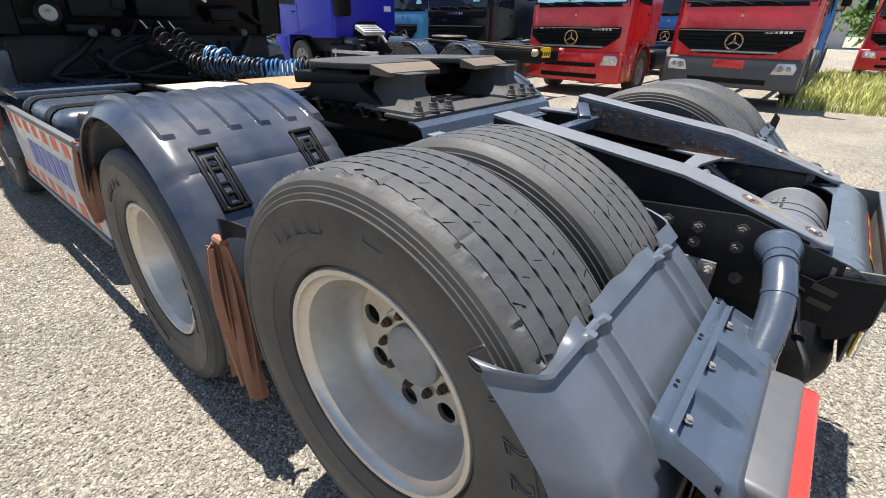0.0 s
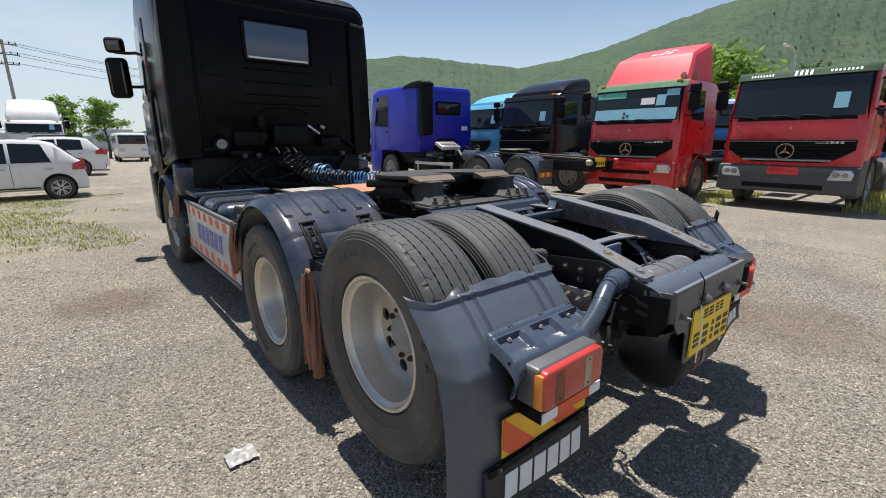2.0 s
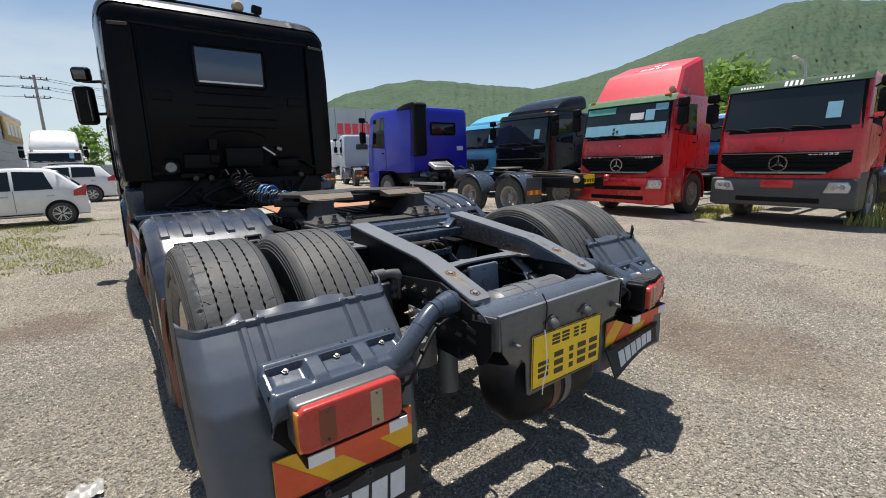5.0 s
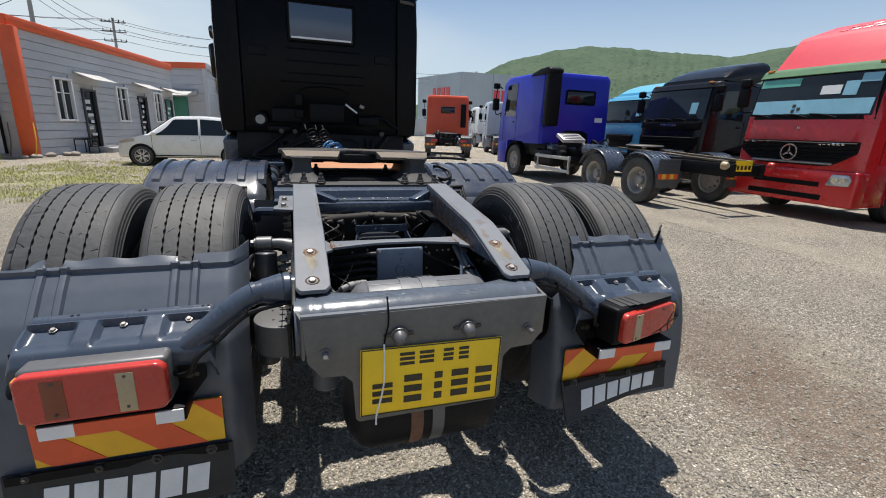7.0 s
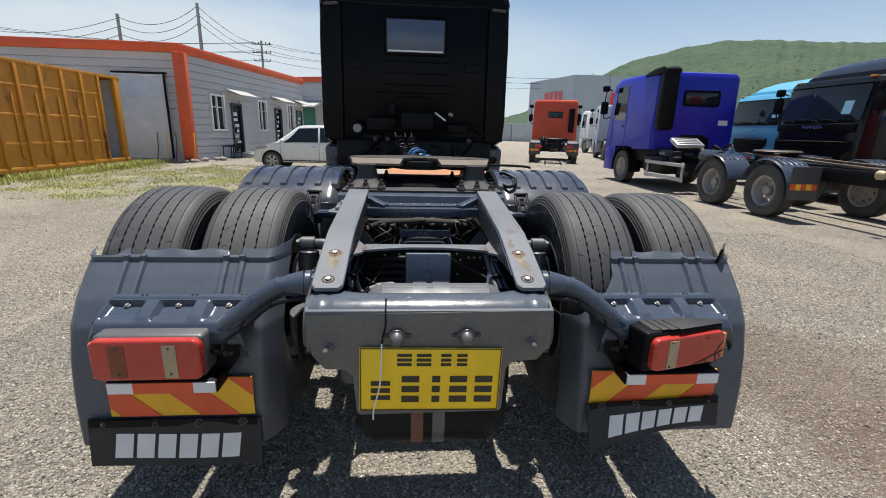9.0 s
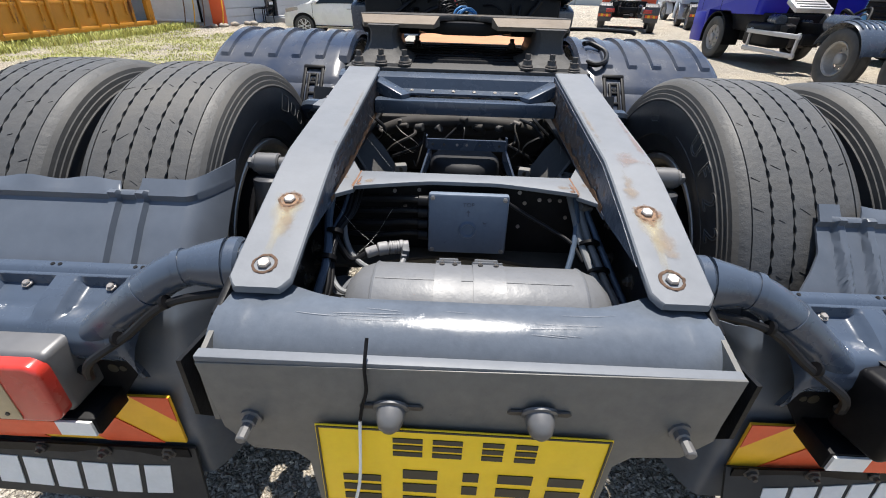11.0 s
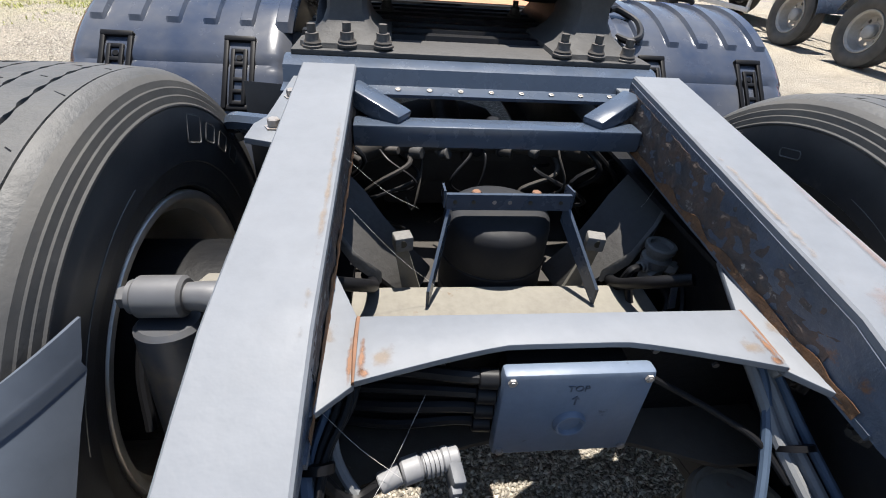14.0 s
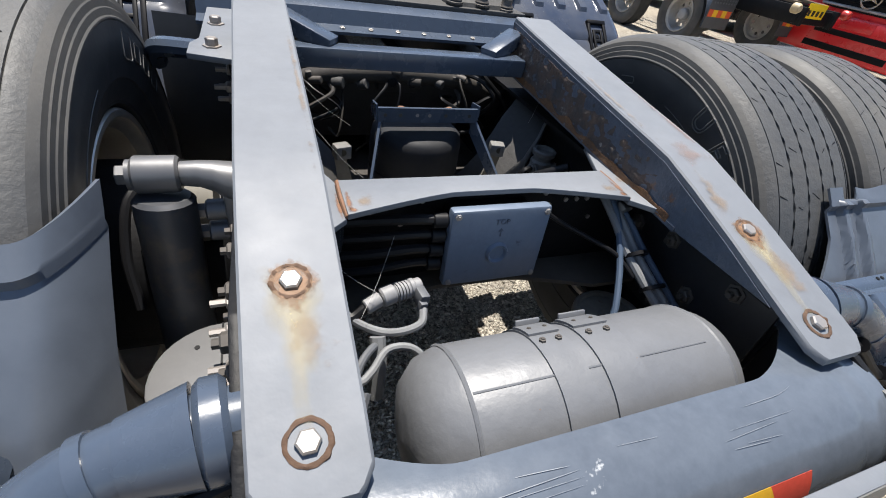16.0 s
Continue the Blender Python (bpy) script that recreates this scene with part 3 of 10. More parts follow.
def rim_mesh(name, deep, R=0.285, hole=0.031):
    """A disc wheel round the x axis with eight hand holes; outer face at -x. deep: how far the disc lies inside."""
    bm = B()
    o = -0.118
    x0 = o + deep
    lathe(bm, [(o, R + 0.016), (o - 0.006, R + 0.012), (o - 0.007, R + 0.004), (o - 0.004, R - 0.002), (o + 0.012, R - 0.008), (o + 0.02, R - 0.022), (o + 0.055, R - 0.032), (o + deep * 0.7, R - 0.046), (x0 - 0.012, R - 0.056), (x0, R - 0.068),
                (x0 + 0.012, R - 0.07), (x0 + 0.02, R - 0.04), (max(0.11, x0 + 0.03), R - 0.02), (max(0.118, x0 + 0.04), R + 0.016)], 72, "x", closed=True)
    r0, rc, r2 = R - 0.068, R - 0.106, 0.132
    w = x0 + 0.002
    for k in range(8):
        a = 2 * math.pi * k / 8
        cy, cz = rc * math.cos(a), rc * math.sin(a)
        outer = [(r0, a + radians(t_)) for t_ in (-22.5, -15, -7.5, 0, 7.5, 15, 22.5)] + [((r0 + r2) / 2, a + radians(22.5))] + [(r2, a + radians(t_)) for t_ in (22.5, 11.25, 0, -11.25, -22.5)] + [((r0 + r2) / 2, a - radians(22.5))]
        pts = [(r_ * math.cos(q), r_ * math.sin(q)) for r_, q in outer]
        n = len(pts)
        ov = [bm.verts.new((w, *p)) for p in pts]
        iv, bv = [], []
        for p in pts:
            d = math.atan2(p[1] - cz, p[0] - cy)
            iv.append(bm.verts.new((w, cy + hole * math.cos(d), cz + hole * math.sin(d))))
            bv.append(bm.verts.new((w + 0.014, cy + hole * math.cos(d), cz + hole * math.sin(d))))
        for i in range(n):
            j = (i + 1) % n
            bm.faces.new([ov[i], iv[i], iv[j], ov[j]])
            bm.faces.new([iv[i], bv[i], bv[j], iv[j]])
    lathe(bm, [(x0 + 0.002, r2), (x0 - 0.008, r2 - 0.006), (x0 - 0.008, 0.0)], 40, "x")
    bmesh.ops.remove_doubles(bm, verts=bm.verts[:], dist=0.0003)
    for f in bm.faces:
        f.normal_update()
        if abs(f.normal.x) > 0.9 and f.calc_center_median().x < x0 + 0.01 and f.normal.x > 0:
            f.normal_flip()
    return to_mesh(bm, name, RIM, 40)


def hub_mesh(name, x0, L=0.030, r=0.088):
    bm = B()
    lathe(bm, [(x0, r), (x0 - L * 0.7, r * 0.98), (x0 - L * 0.85, r * 0.93), (x0 - L * 0.95, r * 0.8), (x0 - L, r * 0.6), (x0 - L - 0.003, 0.0)], 36, "x")
    return to_mesh(bm, name, HUBCAP, 35)


def nut_mesh(name):
    bm = B()
    lathe(bm, [(0.0, 0.018), (-0.004, 0.018), (-0.005, 0.0145), (-0.018, 0.014), (-0.021, 0.010), (-0.028, 0.009), (-0.028, 0.0)], 6, "x")
    return to_mesh(bm, name, RUSTD, 30)


def letters_mesh(name, r, spans, h=0.058):
    """Raised plain blocks on the -x sidewall, at the angles and widths given in degrees."""
    bm = B()
    for a0, wd in spans:
        n = 4
        def f(u, v):
            a = radians(a0 + wd * (u - 0.5))
            rr = r + h * (v - 0.5)
            return (-0.1505 - 0.003 + 0.004 * abs(v - 0.4), rr * math.cos(a), rr * math.sin(a))
        for (u0, u1, v0, v1) in ((0, 1, 0, 0.14), (0, 1, 0.86, 1), (0, 0.16, 0.14, 0.86), (0.84, 1, 0.14, 0.86)):
            shell(bm, lambda u, v: f(u0 + (u1 - u0) * u, v0 + (v1 - v0) * v), 2, 1, 0.004)
    bmesh.ops.recalc_face_normals(bm, faces=bm.faces[:])
    return to_mesh(bm, name, SIDEWALL, 40)


def sipe_mesh(name, R=0.52, seed=1):
    """Short slanting cuts in the tread ribs, their shade drawn as black bars."""
    rr = np.random.default_rng(seed)
    V, F = [], []
    box_f = np.array([(0, 1, 2), (0, 2, 3), (4, 6, 5), (4, 7, 6), (0, 4, 5), (0, 5, 1), (1, 5, 6), (1, 6, 2), (2, 6, 7), (2, 7, 3), (3, 7, 4), (3, 4, 0)])
    for rib in (-0.098, -0.05, 0.0, 0.05, 0.098):
        for k in range(24):
            a = 2 * math.pi * (k + rr.uniform(-0.3, 0.3)) / 24
            ln, w = rr.uniform(0.004, 0.011), rr.uniform(0.0005, 0.0011)
            sl = rr.uniform(0.4, 0.9) * (1 if rib <= 0 else -1)
            top = R - 0.004 * (abs(rib) / 0.12) ** 2 + 0.0004
            base = len(V)
            for r in (top - 0.003, top):
                for dx, dt in ((-ln, -w), (ln, -w), (ln, w), (-ln, w)):
                    t_ = a + (dt + sl * dx) / R
                    V.append((rib + dx, r * math.cos(t_), r * math.sin(t_)))
            F.append(box_f + base)
    me = bpy.data.meshes.new(name)
    me.from_pydata(V, [], np.concatenate(F).tolist())
    me.materials.append(CABTRIM)
    return me


SIPES = sipe_mesh("tread_cut")
TYRE = tyre_mesh("tyre")
TYRE_TORN = tyre_mesh("tyre", torn=True)
TYRE_PLAIN = tyre_mesh("tyre", seg=120)
RIM_IN = rim_mesh("wheel", 0.165)
RIM_FRONT = rim_mesh("wheel", 0.03)
NUT = nut_mesh("wheel_nut")
HUBM = hub_mesh("hub", -0.118 + 0.16)
HUBF = hub_mesh("hub", -0.118 + 0.03, 0.09, 0.09)
MARK = letters_mesh("sidewall_marking", 0.405, [(0, 7.5)])


def markings(w, turn=0.0):
    """Raised block signs in three rows of four round the sidewall."""
    for a in (20, 140, 260):
        for b in (0, 10, 20, 30):
            part("sidewall_marking", MARK, RUBBER, w, at=pose(0, 0, 0, a + b + turn, 0, 0))


def wheel(parent, x, y, z, outward, spin=0.0, dished=True, name="wheel", full=True, torn=False):
    """outward: -1 shows the disc to -x, +1 to +x."""
    m = pose(x, y, z, 0, 0, 0 if outward < 0 else 180) @ pose(0, 0, 0, spin, 0, 0)
    w = part(name, RIM_IN if dished else RIM_FRONT, RIM, parent, at=m)
    ty = part("tyre", TYRE_TORN if torn else (TYRE if z > 0.6 else TYRE_PLAIN), RUBBER, w, "worn tyre with a torn shoulder" if torn else "")
    if z > 0.6:
        tagged(part("tread_cut", SIPES, CABTRIM, w), "short cuts across the worn tread", kind="stuff")
    if full:
        x0 = -0.118 + (0.165 if dished else 0.03)
        part("hub", HUBM if dished else HUBF, HUB, w)
        if not torn:
            markings(w)
        for k in range(10):
            a = radians(36 * k + 18)
            part("wheel_nut", NUT, HUB, w, at=(x0 - 0.002, 0.112 * math.cos(a), 0.112 * math.sin(a)))
    return w


# ---- the tractor truck in the middle ----
truck = thing("tractor_truck", "black three-axle tractor unit with lifted rear axle, parked on gravel", "truck")
SIGNED = {}
TAG_Y, TAG_Z, DRV_Y, DRV_Z, FRT_Y = -0.05, 0.70, 1.30, 0.505, 4.95
for sx in (-1, 1):
    SIGNED[sx * 1.095] = wheel(truck, sx * 1.095, TAG_Y, TAG_Z, sx, 12 if sx < 0 else 31, torn=sx < 0)
    SIGNED[sx * 0.735] = wheel(truck, sx * 0.735, TAG_Y, TAG_Z, -sx, 40, full=False)
    wheel(truck, sx * 1.095, DRV_Y, DRV_Z, sx, 25)
    wheel(truck, sx * 0.735, DRV_Y, DRV_Z, -sx, 5, full=False)
    wheel(truck, sx * 1.06, FRT_Y, 0.505, sx, 15, dished=False, name="front_wheel")

# shared small fittings
def hexbolt(L=0.012, r=0.0145, shank=0.0, mat=BOLT):
    bm = B()
    lathe(bm, [(0, 0.0), (0, r * 1.5), (0.003, r * 1.5), (0.0035, r), (L, r), (L + 0.002, r * 0.8), (L + 0.002, r * 0.5), (L + 0.002 + shank, r * 0.48), (L + 0.002 + shank, 0.0)], 6, "z")
    return to_mesh(bm, "bolt", mat, 30)


BOLT_S, BOLT_M, BOLT_STUD = hexbolt(0.007, 0.008), hexbolt(), hexbolt(0.012, 0.012, 0.022)
BOLT_DARK = hexbolt(0.010, 0.012, 0.008, HUB)
SCREW = hexbolt(0.002, 0.0038)


def bolt(parent, p, direction=(0, 0, 1), mesh=None, name="bolt"):
    q = Vector((0, 0, 1)).rotation_difference(Vector(direction).normalized()).to_matrix().to_4x4()
    return part(name, mesh or BOLT_S, BOLT, parent, at=Matrix.Translation(p) @ q)


# frame rails (channels open to the inside)
for sx in (-1, 1):
    b = B()
    t = 0.009
    prism(b, [(sx * 0.385, 0.74), (sx * 0.385, 1.01), (sx * 0.305, 1.01), (sx * 0.305, 1.01 - t), (sx * (0.385 - t), 1.01 - t), (sx * (0.385 - t), 0.74 + t), (sx * 0.305, 0.74 + t), (sx * 0.305, 0.74)], "y", -0.695, 5.7)
    fr = part("frame_rail", b, FRAME, truck, "black steel frame rail with grime and rust")
    b = B()
    prism(b, [(-0.82, 0.80), (-0.30, 0.80), (-0.22, 0.86), (-0.22, 1.0), (-0.60, 1.035), (-0.82, 0.97)], "x", sx * 0.386, sx * 0.398, 0.002)
    part("reinforcing_plate", b, FRAME, fr)
    for y, z in ((-0.60, 0.995), (-0.60, 0.945), (-0.50, 0.975), (-0.50, 0.93), (-0.42, 0.975), (-0.34, 0.95), (-0.70, 0.93), (-0.72, 0.86), (-0.62, 0.86), (-0.28, 0.9)):
        bolt(fr, (sx * 0.398, y, z), (sx, 0, 0), BOLT_DARK)
    for y in (0.2, 0.35, 0.5, 0.62, 1.9, 2.05, 2.2):
        bolt(fr, (sx * 0.385, y, 0.93), (sx, 0, 0), BOLT_DARK)

# painted inner plates at the tail, bolted through
for sx in (-1, 1):
    b = B()
    prism(b, [(-0.69, 0.79), (-0.40, 0.79), (-0.33, 0.84), (-0.33, 1.0), (-0.46, 1.005), (-0.69, 0.985)], "x", sx * 0.372, sx * 0.364, 0.002)
    ip = part("inner_plate", b, M("inner_plate_paint", (0.008, 0.009, 0.012), 0.45, var=(8, 0.6), bump=(40, 0.002, 0.4), spots=(14, 0.66, (0.08, 0.05, 0.03), 0.08)) if sx < 0 else bpy.data.materials["inner_plate_paint"], truck, "dark painted inner plate with bolts")
    for y, z in ((-0.62, 0.95), (-0.55, 0.88), (-0.62, 0.84), (-0.47, 0.95), (-0.42, 0.86), (-0.50, 0.82), (-0.38, 0.93)):
        bolt(ip, (sx * 0.364, y, z), (-sx, 0, 0), BOLT_DARK)

# raised tail rails with a kink
RAIL = [(0.20, 1.188), (-0.43, 1.108), (-0.50, 1.09), (-0.60, 1.058), (-0.785, 0.998)]


def rail_z(y):
    for (y0, z0), (y1, z1) in zip(RAIL, RAIL[1:]):
        if y >= y1:
            return z0 + (z1 - z0) * (y - y0) / (y1 - y0)
    return RAIL[-1][1]


def stain_material(name, col, scale, a, c, most, ragged=1.1):
    """A thin stain that thins out towards its rim and breaks up into ragged specks. The mesh carries its thickness as "fade"."""
    m = M(name, col, 0.6, var=(25, 0.6))
    n, l = m.node_tree.nodes, m.node_tree.links
    t = n.new("ShaderNodeTexNoise")
    t.inputs["Scale"].default_value, t.inputs["Detail"].default_value, t.inputs["Roughness"].default_value = scale, 7, 0.65
    l.new(n.new("ShaderNodeTexCoord").outputs["Object"], t.inputs["Vector"])
    at = n.new("ShaderNodeAttribute")
    at.attribute_name = "fade"
    q = n.new("ShaderNodeMath")
    q.operation = "MULTIPLY_ADD"
    q.inputs[1].default_value = ragged
    l.new(t.outputs["Fac"], q.inputs[0])
    p = n.new("ShaderNodeMath")
    p.operation = "SUBTRACT"
    p.inputs[1].default_value = 0.5 * ragged
    l.new(at.outputs["Fac"], p.inputs[0])
    l.new(p.outputs[0], q.inputs[2])
    r = n.new("ShaderNodeMapRange")
    for k, v in zip(("From Min", "From Max", "To Min", "To Max"), (a, c, 0.0, most)):
        r.inputs[k].default_value = v
    l.new(q.outputs[0], r.inputs["Value"])
    l.new(r.outputs["Result"], n["Principled BSDF"].inputs["Alpha"])
    return m


def stain_part(name, ring, centre, lift, mat, parent, label, at=None):
    """A stain drawn as rings from its rim in to its centre. ring: (x, y); lift(x, y) gives the height."""
    steps = (0.0, 0.25, 0.5, 0.75)
    V, F, fade = [], [], []
    n = len(ring)
    for k in steps:
        for x, y in ring:
            px, py = x + (centre[0] - x) * k, y + (centre[1] - y) * k
            V.append((px, py, lift(px, py)))
            fade.append(k)
    V.append((*centre, lift(*centre)))
    fade.append(1.0)
    for j in range(len(steps) - 1):
        for q in range(n):
            w = (q + 1) % n
            F.append((j * n + q, j * n + w, (j + 1) * n + w, (j + 1) * n + q))
    for q in range(n):
        F.append(((len(steps) - 1) * n + q, (len(steps) - 1) * n + (q + 1) % n, len(V) - 1))
    me = bpy.data.meshes.new(name)
    me.from_pydata(V, [], F)
    me.attributes.new("fade", "FLOAT", "POINT").data.foreach_set("value", np.array(fade, np.float32))
    me.materials.append(mat)
    return part(name, me, mat, parent, label, at)


STAIN = stain_material("rust_stain", (0.24, 0.165, 0.095), 40, 0.4, 0.95, 0.42, 2.4)
HALO = stain_material("orange_rust_halo", (0.2, 0.105, 0.05), 60, 0.12, 0.6, 0.9, 1.4)
RUN = stain_material("pale_rust_run", (0.40, 0.34, 0.20), 24, 0.12, 0.85, 0.5, 1.3)
WELDRUST = stain_material("weld_rust", (0.19, 0.088, 0.04), 70, 0.2, 0.7, 0.8, 1.4)
PRIMER = stain_material("scraped_primer", (0.24, 0.15, 0.115), 38, 0.35, 0.95, 0.4, 2.2)
for sx in (-1, 1):
    b = B()
    ys = [0.20, 0.05, -0.1, -0.25, -0.38, -0.43, -0.46, -0.50, -0.55, -0.60, -0.66, -0.72, -0.765, -0.78, -0.785]
    secs = []
    for y in ys:
        z, c = rail_z(y), 0.0
        if y < -0.76:
            c = 0.016 * ((-0.76 - y) / 0.025) ** 2
        a0, a1 = 0.288 + c, 0.392 - c
        z += 0.0012 * noise.noise((y * 9, sx * 3, 0))
        r = 0.003
        secs.append([(sx * q + 0.005, y, w) for q, w in ((a0 + r, z), (a1 - r, z), (a1, z - r), (a1, z - 0.012), (a0, z - 0.012), (a0, z - r))])
    loft(b, secs)
    rl = part("tail_rail", b, RAILGREY, truck, "grey painted sloping rail with rust stains")
    b = B()
    prism(b, [(0.20, 1.176), (-0.43, 1.096), (-0.60, 1.046), (-0.70, 1.012), (-0.52, 1.008), (-0.43, 1.02), (0.19, 1.062)], "x", sx * 0.291, sx * 0.301)
    part("web", b, WEB, rl, "dark web with peeling paint and rust")
    b = B()

    def crust(u, v):
        y = 0.19 - 0.62 * u
        zl, zt = 1.066 - 0.05 * u, 1.172 - 0.079 * u
        e = 0.0035 * noise.noise((u * 22, v * 5, sx * 2)) + 0.0025 * noise.noise((u * 60, v * 14, sx)) + 0.0015 - 0.005 * max(0.0, u - 0.35) * v
        return (sx * (0.2912 - e), y, zl + (zt - zl) * (0.08 + 0.84 * v))
    shell(b, crust, 70, 12, 0.0006)
    part("crust", b, CRUST, rl, "flaking black and rusty crust")
    b = B()
    secs = []
    for i in range(24):
        y = 0.19 - 0.7 * i / 23
        z = 1.062 - 0.05 * i / 23
        e = 0.0018 * noise.noise((y * 30, sx, 5))
        secs.append([(sx * (0.2875 + e), y, z + 0.003), (sx * 0.372, y, z + 0.003), (sx * 0.372, y, z - 0.006), (sx * (0.2875 + e), y, z - 0.006)])
    loft(b, secs)
    part("lower_flange", b, WEB, rl, "rusty lower flange")
    b = B()
    shell(b, lambda u, v: (sx * (0.2868 + 0.001 * v + 0.002 * noise.noise((u * 70, v * 3, sx))), 0.15 - 0.64 * u, 1.058 - 0.046 * u + (0.014 + 0.012 * noise.noise((u * 14, sx, 2)) + 0.008 * noise.noise((u * 60, sx, 4))) * v), 60, 3, 0.0006)
    part("rust_streak", b, RUSTLINE, rl, "line of rust along the weld")
    b = B()
    prism(b, [(0.20, 1.176), (-0.43, 1.096), (-0.60, 1.046), (-0.74, 1.0), (-0.74, 0.99), (0.2, 1.0)], "x", sx * 0.378, sx * 0.386)
    part("outer_web", b, FRAME, rl)
    for y in (-0.59, -0.74):
        z = rail_z(y)
        sl = math.degrees(math.atan2(rail_z(y + 0.02) - rail_z(y - 0.02), 0.04))
        at = pose(sx * 0.336, y, z + 0.0008, sl, 0, 0)
        b = B()
        lathe(b, [(0.0, 0.0215), (0.0016, 0.0205), (0.0021, 0.0185), (0.0012, 0.0165), (0.0, 0.0165)], 48, "z", closed=True)
        for v in b.verts:
            q = noise.noise((v.co.x * 160, v.co.y * 160, y * 7 + sx))
            v.co.x, v.co.y, v.co.z = v.co.x * (1 + 0.09 * q), v.co.y * (1 + 0.09 * q), v.co.z * max(0.15, 0.55 + 1.2 * q)
        part("bolt_seat", b, RUSTD, rl, "rusty ring round a bolt", at=at)
        low = y < -0.7
        for nm, mt, r0, dn, seed_ in ((("rust_run", RUN, 0.034, 0.13, 3.0), ("rust_halo", HALO, 0.029, 0.014, 7.0)) if not low else ()):
            n_s = 36
            ring_ = []
            for q in range(n_s):
                a_ = 2 * math.pi * q / n_s
                rr_ = r0 * (1 + 0.16 * noise.noise((2 * math.cos(a_), 2 * math.sin(a_), y * 9 + sx + seed_)) + 0.10 * noise.noise((7 * math.cos(a_), 7 * math.sin(a_), seed_ + sx)))
                down = max(0.0, -math.sin(a_)) ** 3 * (dn + 0.25 * dn * noise.noise((a_ * 6, y, sx + seed_)))
                ring_.append((rr_ * math.cos(a_) * (1 - 0.25 * max(0.0, -math.sin(a_)) ** 4), rr_ * math.sin(a_) - down))
            h_ = 0.0004 if nm == "rust_run" else 0.0007
            stain_part(nm, ring_, (0, -0.35 * dn), lambda x, y: h_, mt, rl, "pale rust run below a bolt" if nm == "rust_run" else "orange rust halo round a bolt", at)
        b = B()
        lathe(b, [(0.0, 0.0), (0.0, 0.0115), (0.004, 0.0115), (0.006, 0.0095), (0.006, 0.0)], 6, "z")
        part("bolt_head", b, BOLT, rl, at=at)

# scraped primer on the rails, and rust where the paint has lifted
for sx, x0, x1, y0, y1, mt in ((1, 0.292, 0.386, -0.375, -0.47, PRIMER), (1, 0.292, 0.34, -0.44, -0.60, STAIN), (1, 0.30, 0.385, -0.60, -0.72, STAIN), (-1, 0.295, 0.36, -0.60, -0.70, STAIN), (1, 0.29, 0.31, 0.0, -0.45, STAIN), (-1, 0.29, 0.305, 0.1, -0.5, STAIN), (1, 0.372, 0.388, -0.1, -0.5, PRIMER)):
    n_ = 24
    poly_ = []
    for q in range(n_):
        a_ = 2 * math.pi * q / n_
        k_ = 1 + 0.3 * noise.noise((2 * math.cos(a_), 2 * math.sin(a_), x0 * 31 + y0 * 17))
        poly_.append((sx * (x0 + x1) / 2 + 0.005 + min(1.0, k_) * (x1 - x0) / 2 * math.cos(a_), (y0 + y1) / 2 + k_ * (y1 - y0) / 2 * math.sin(a_)))
    cx_, cy_ = sx * (x0 + x1) / 2 + 0.005, (y0 + y1) / 2
    stain_part("scraped_patch", poly_, (cx_, cy_), lambda x, y: rail_z(y) + 0.0018, mt, rl, "scraped patch with reddish primer" if mt is PRIMER else "rust stain on the rail")

# cross bars between the tail rails
b = B()
box(b, (0, 0.11, 1.088), (0.575, 0.052, 0.044), bev=0.006)
part("cross_bar", b, CHASSIS, truck, "dark blue-grey cross bar")
for sx in (-1, 1):
    b = B()
    box(b, (sx * 0.243, 0.147, 1.126), (0.13, 0.05, 0.036), (0, -sx * 17, sx * 32), 0.006)
    part("brace", b, CHASSIS, truck)
b = B()
N_ = 20
front = [(-0.25 + 0.5 * i / N_, -0.336) for i in range(N_ + 1)]
rear = []
for i in range(N_ + 1):
    x = 0.25 - 0.5 * i / N_
    rear.append((x, -0.387 - 0.045 * min(1.0, max(0.0, (abs(x) - 0.07) / 0.18)) ** 1.2))
prism(b, front + rear, "z", 1.020, 1.030, 0.0015)
cp = part("cross_plate", b, RAILGREY, truck, "grey cross plate with rusty welds")
b = B()
prism(b, [(-0.33, 0.826), (-0.33, 1.02), (-0.345, 1.02), (-0.345, 0.826)], "x", -0.375, 0.375)
cmb = part("cross_member", b, FRAME, truck, "dark grimy cross member")
b = B()
rear = []
for i in range(N_ + 1):
    x = 0.362 - 0.724 * i / N_
    rear.append((x, -0.386 - 0.054 * min(1.0, max(0.0, (abs(x) - 0.08) / 0.17)) ** 1.2))
prism(b, [(-0.362, -0.31), (0.362, -0.31)] + rear, "z", 0.816, 0.8255, 0.001)
part("lower_flange", b, FLANGEDUST, cmb, "brown dusty lower flange")
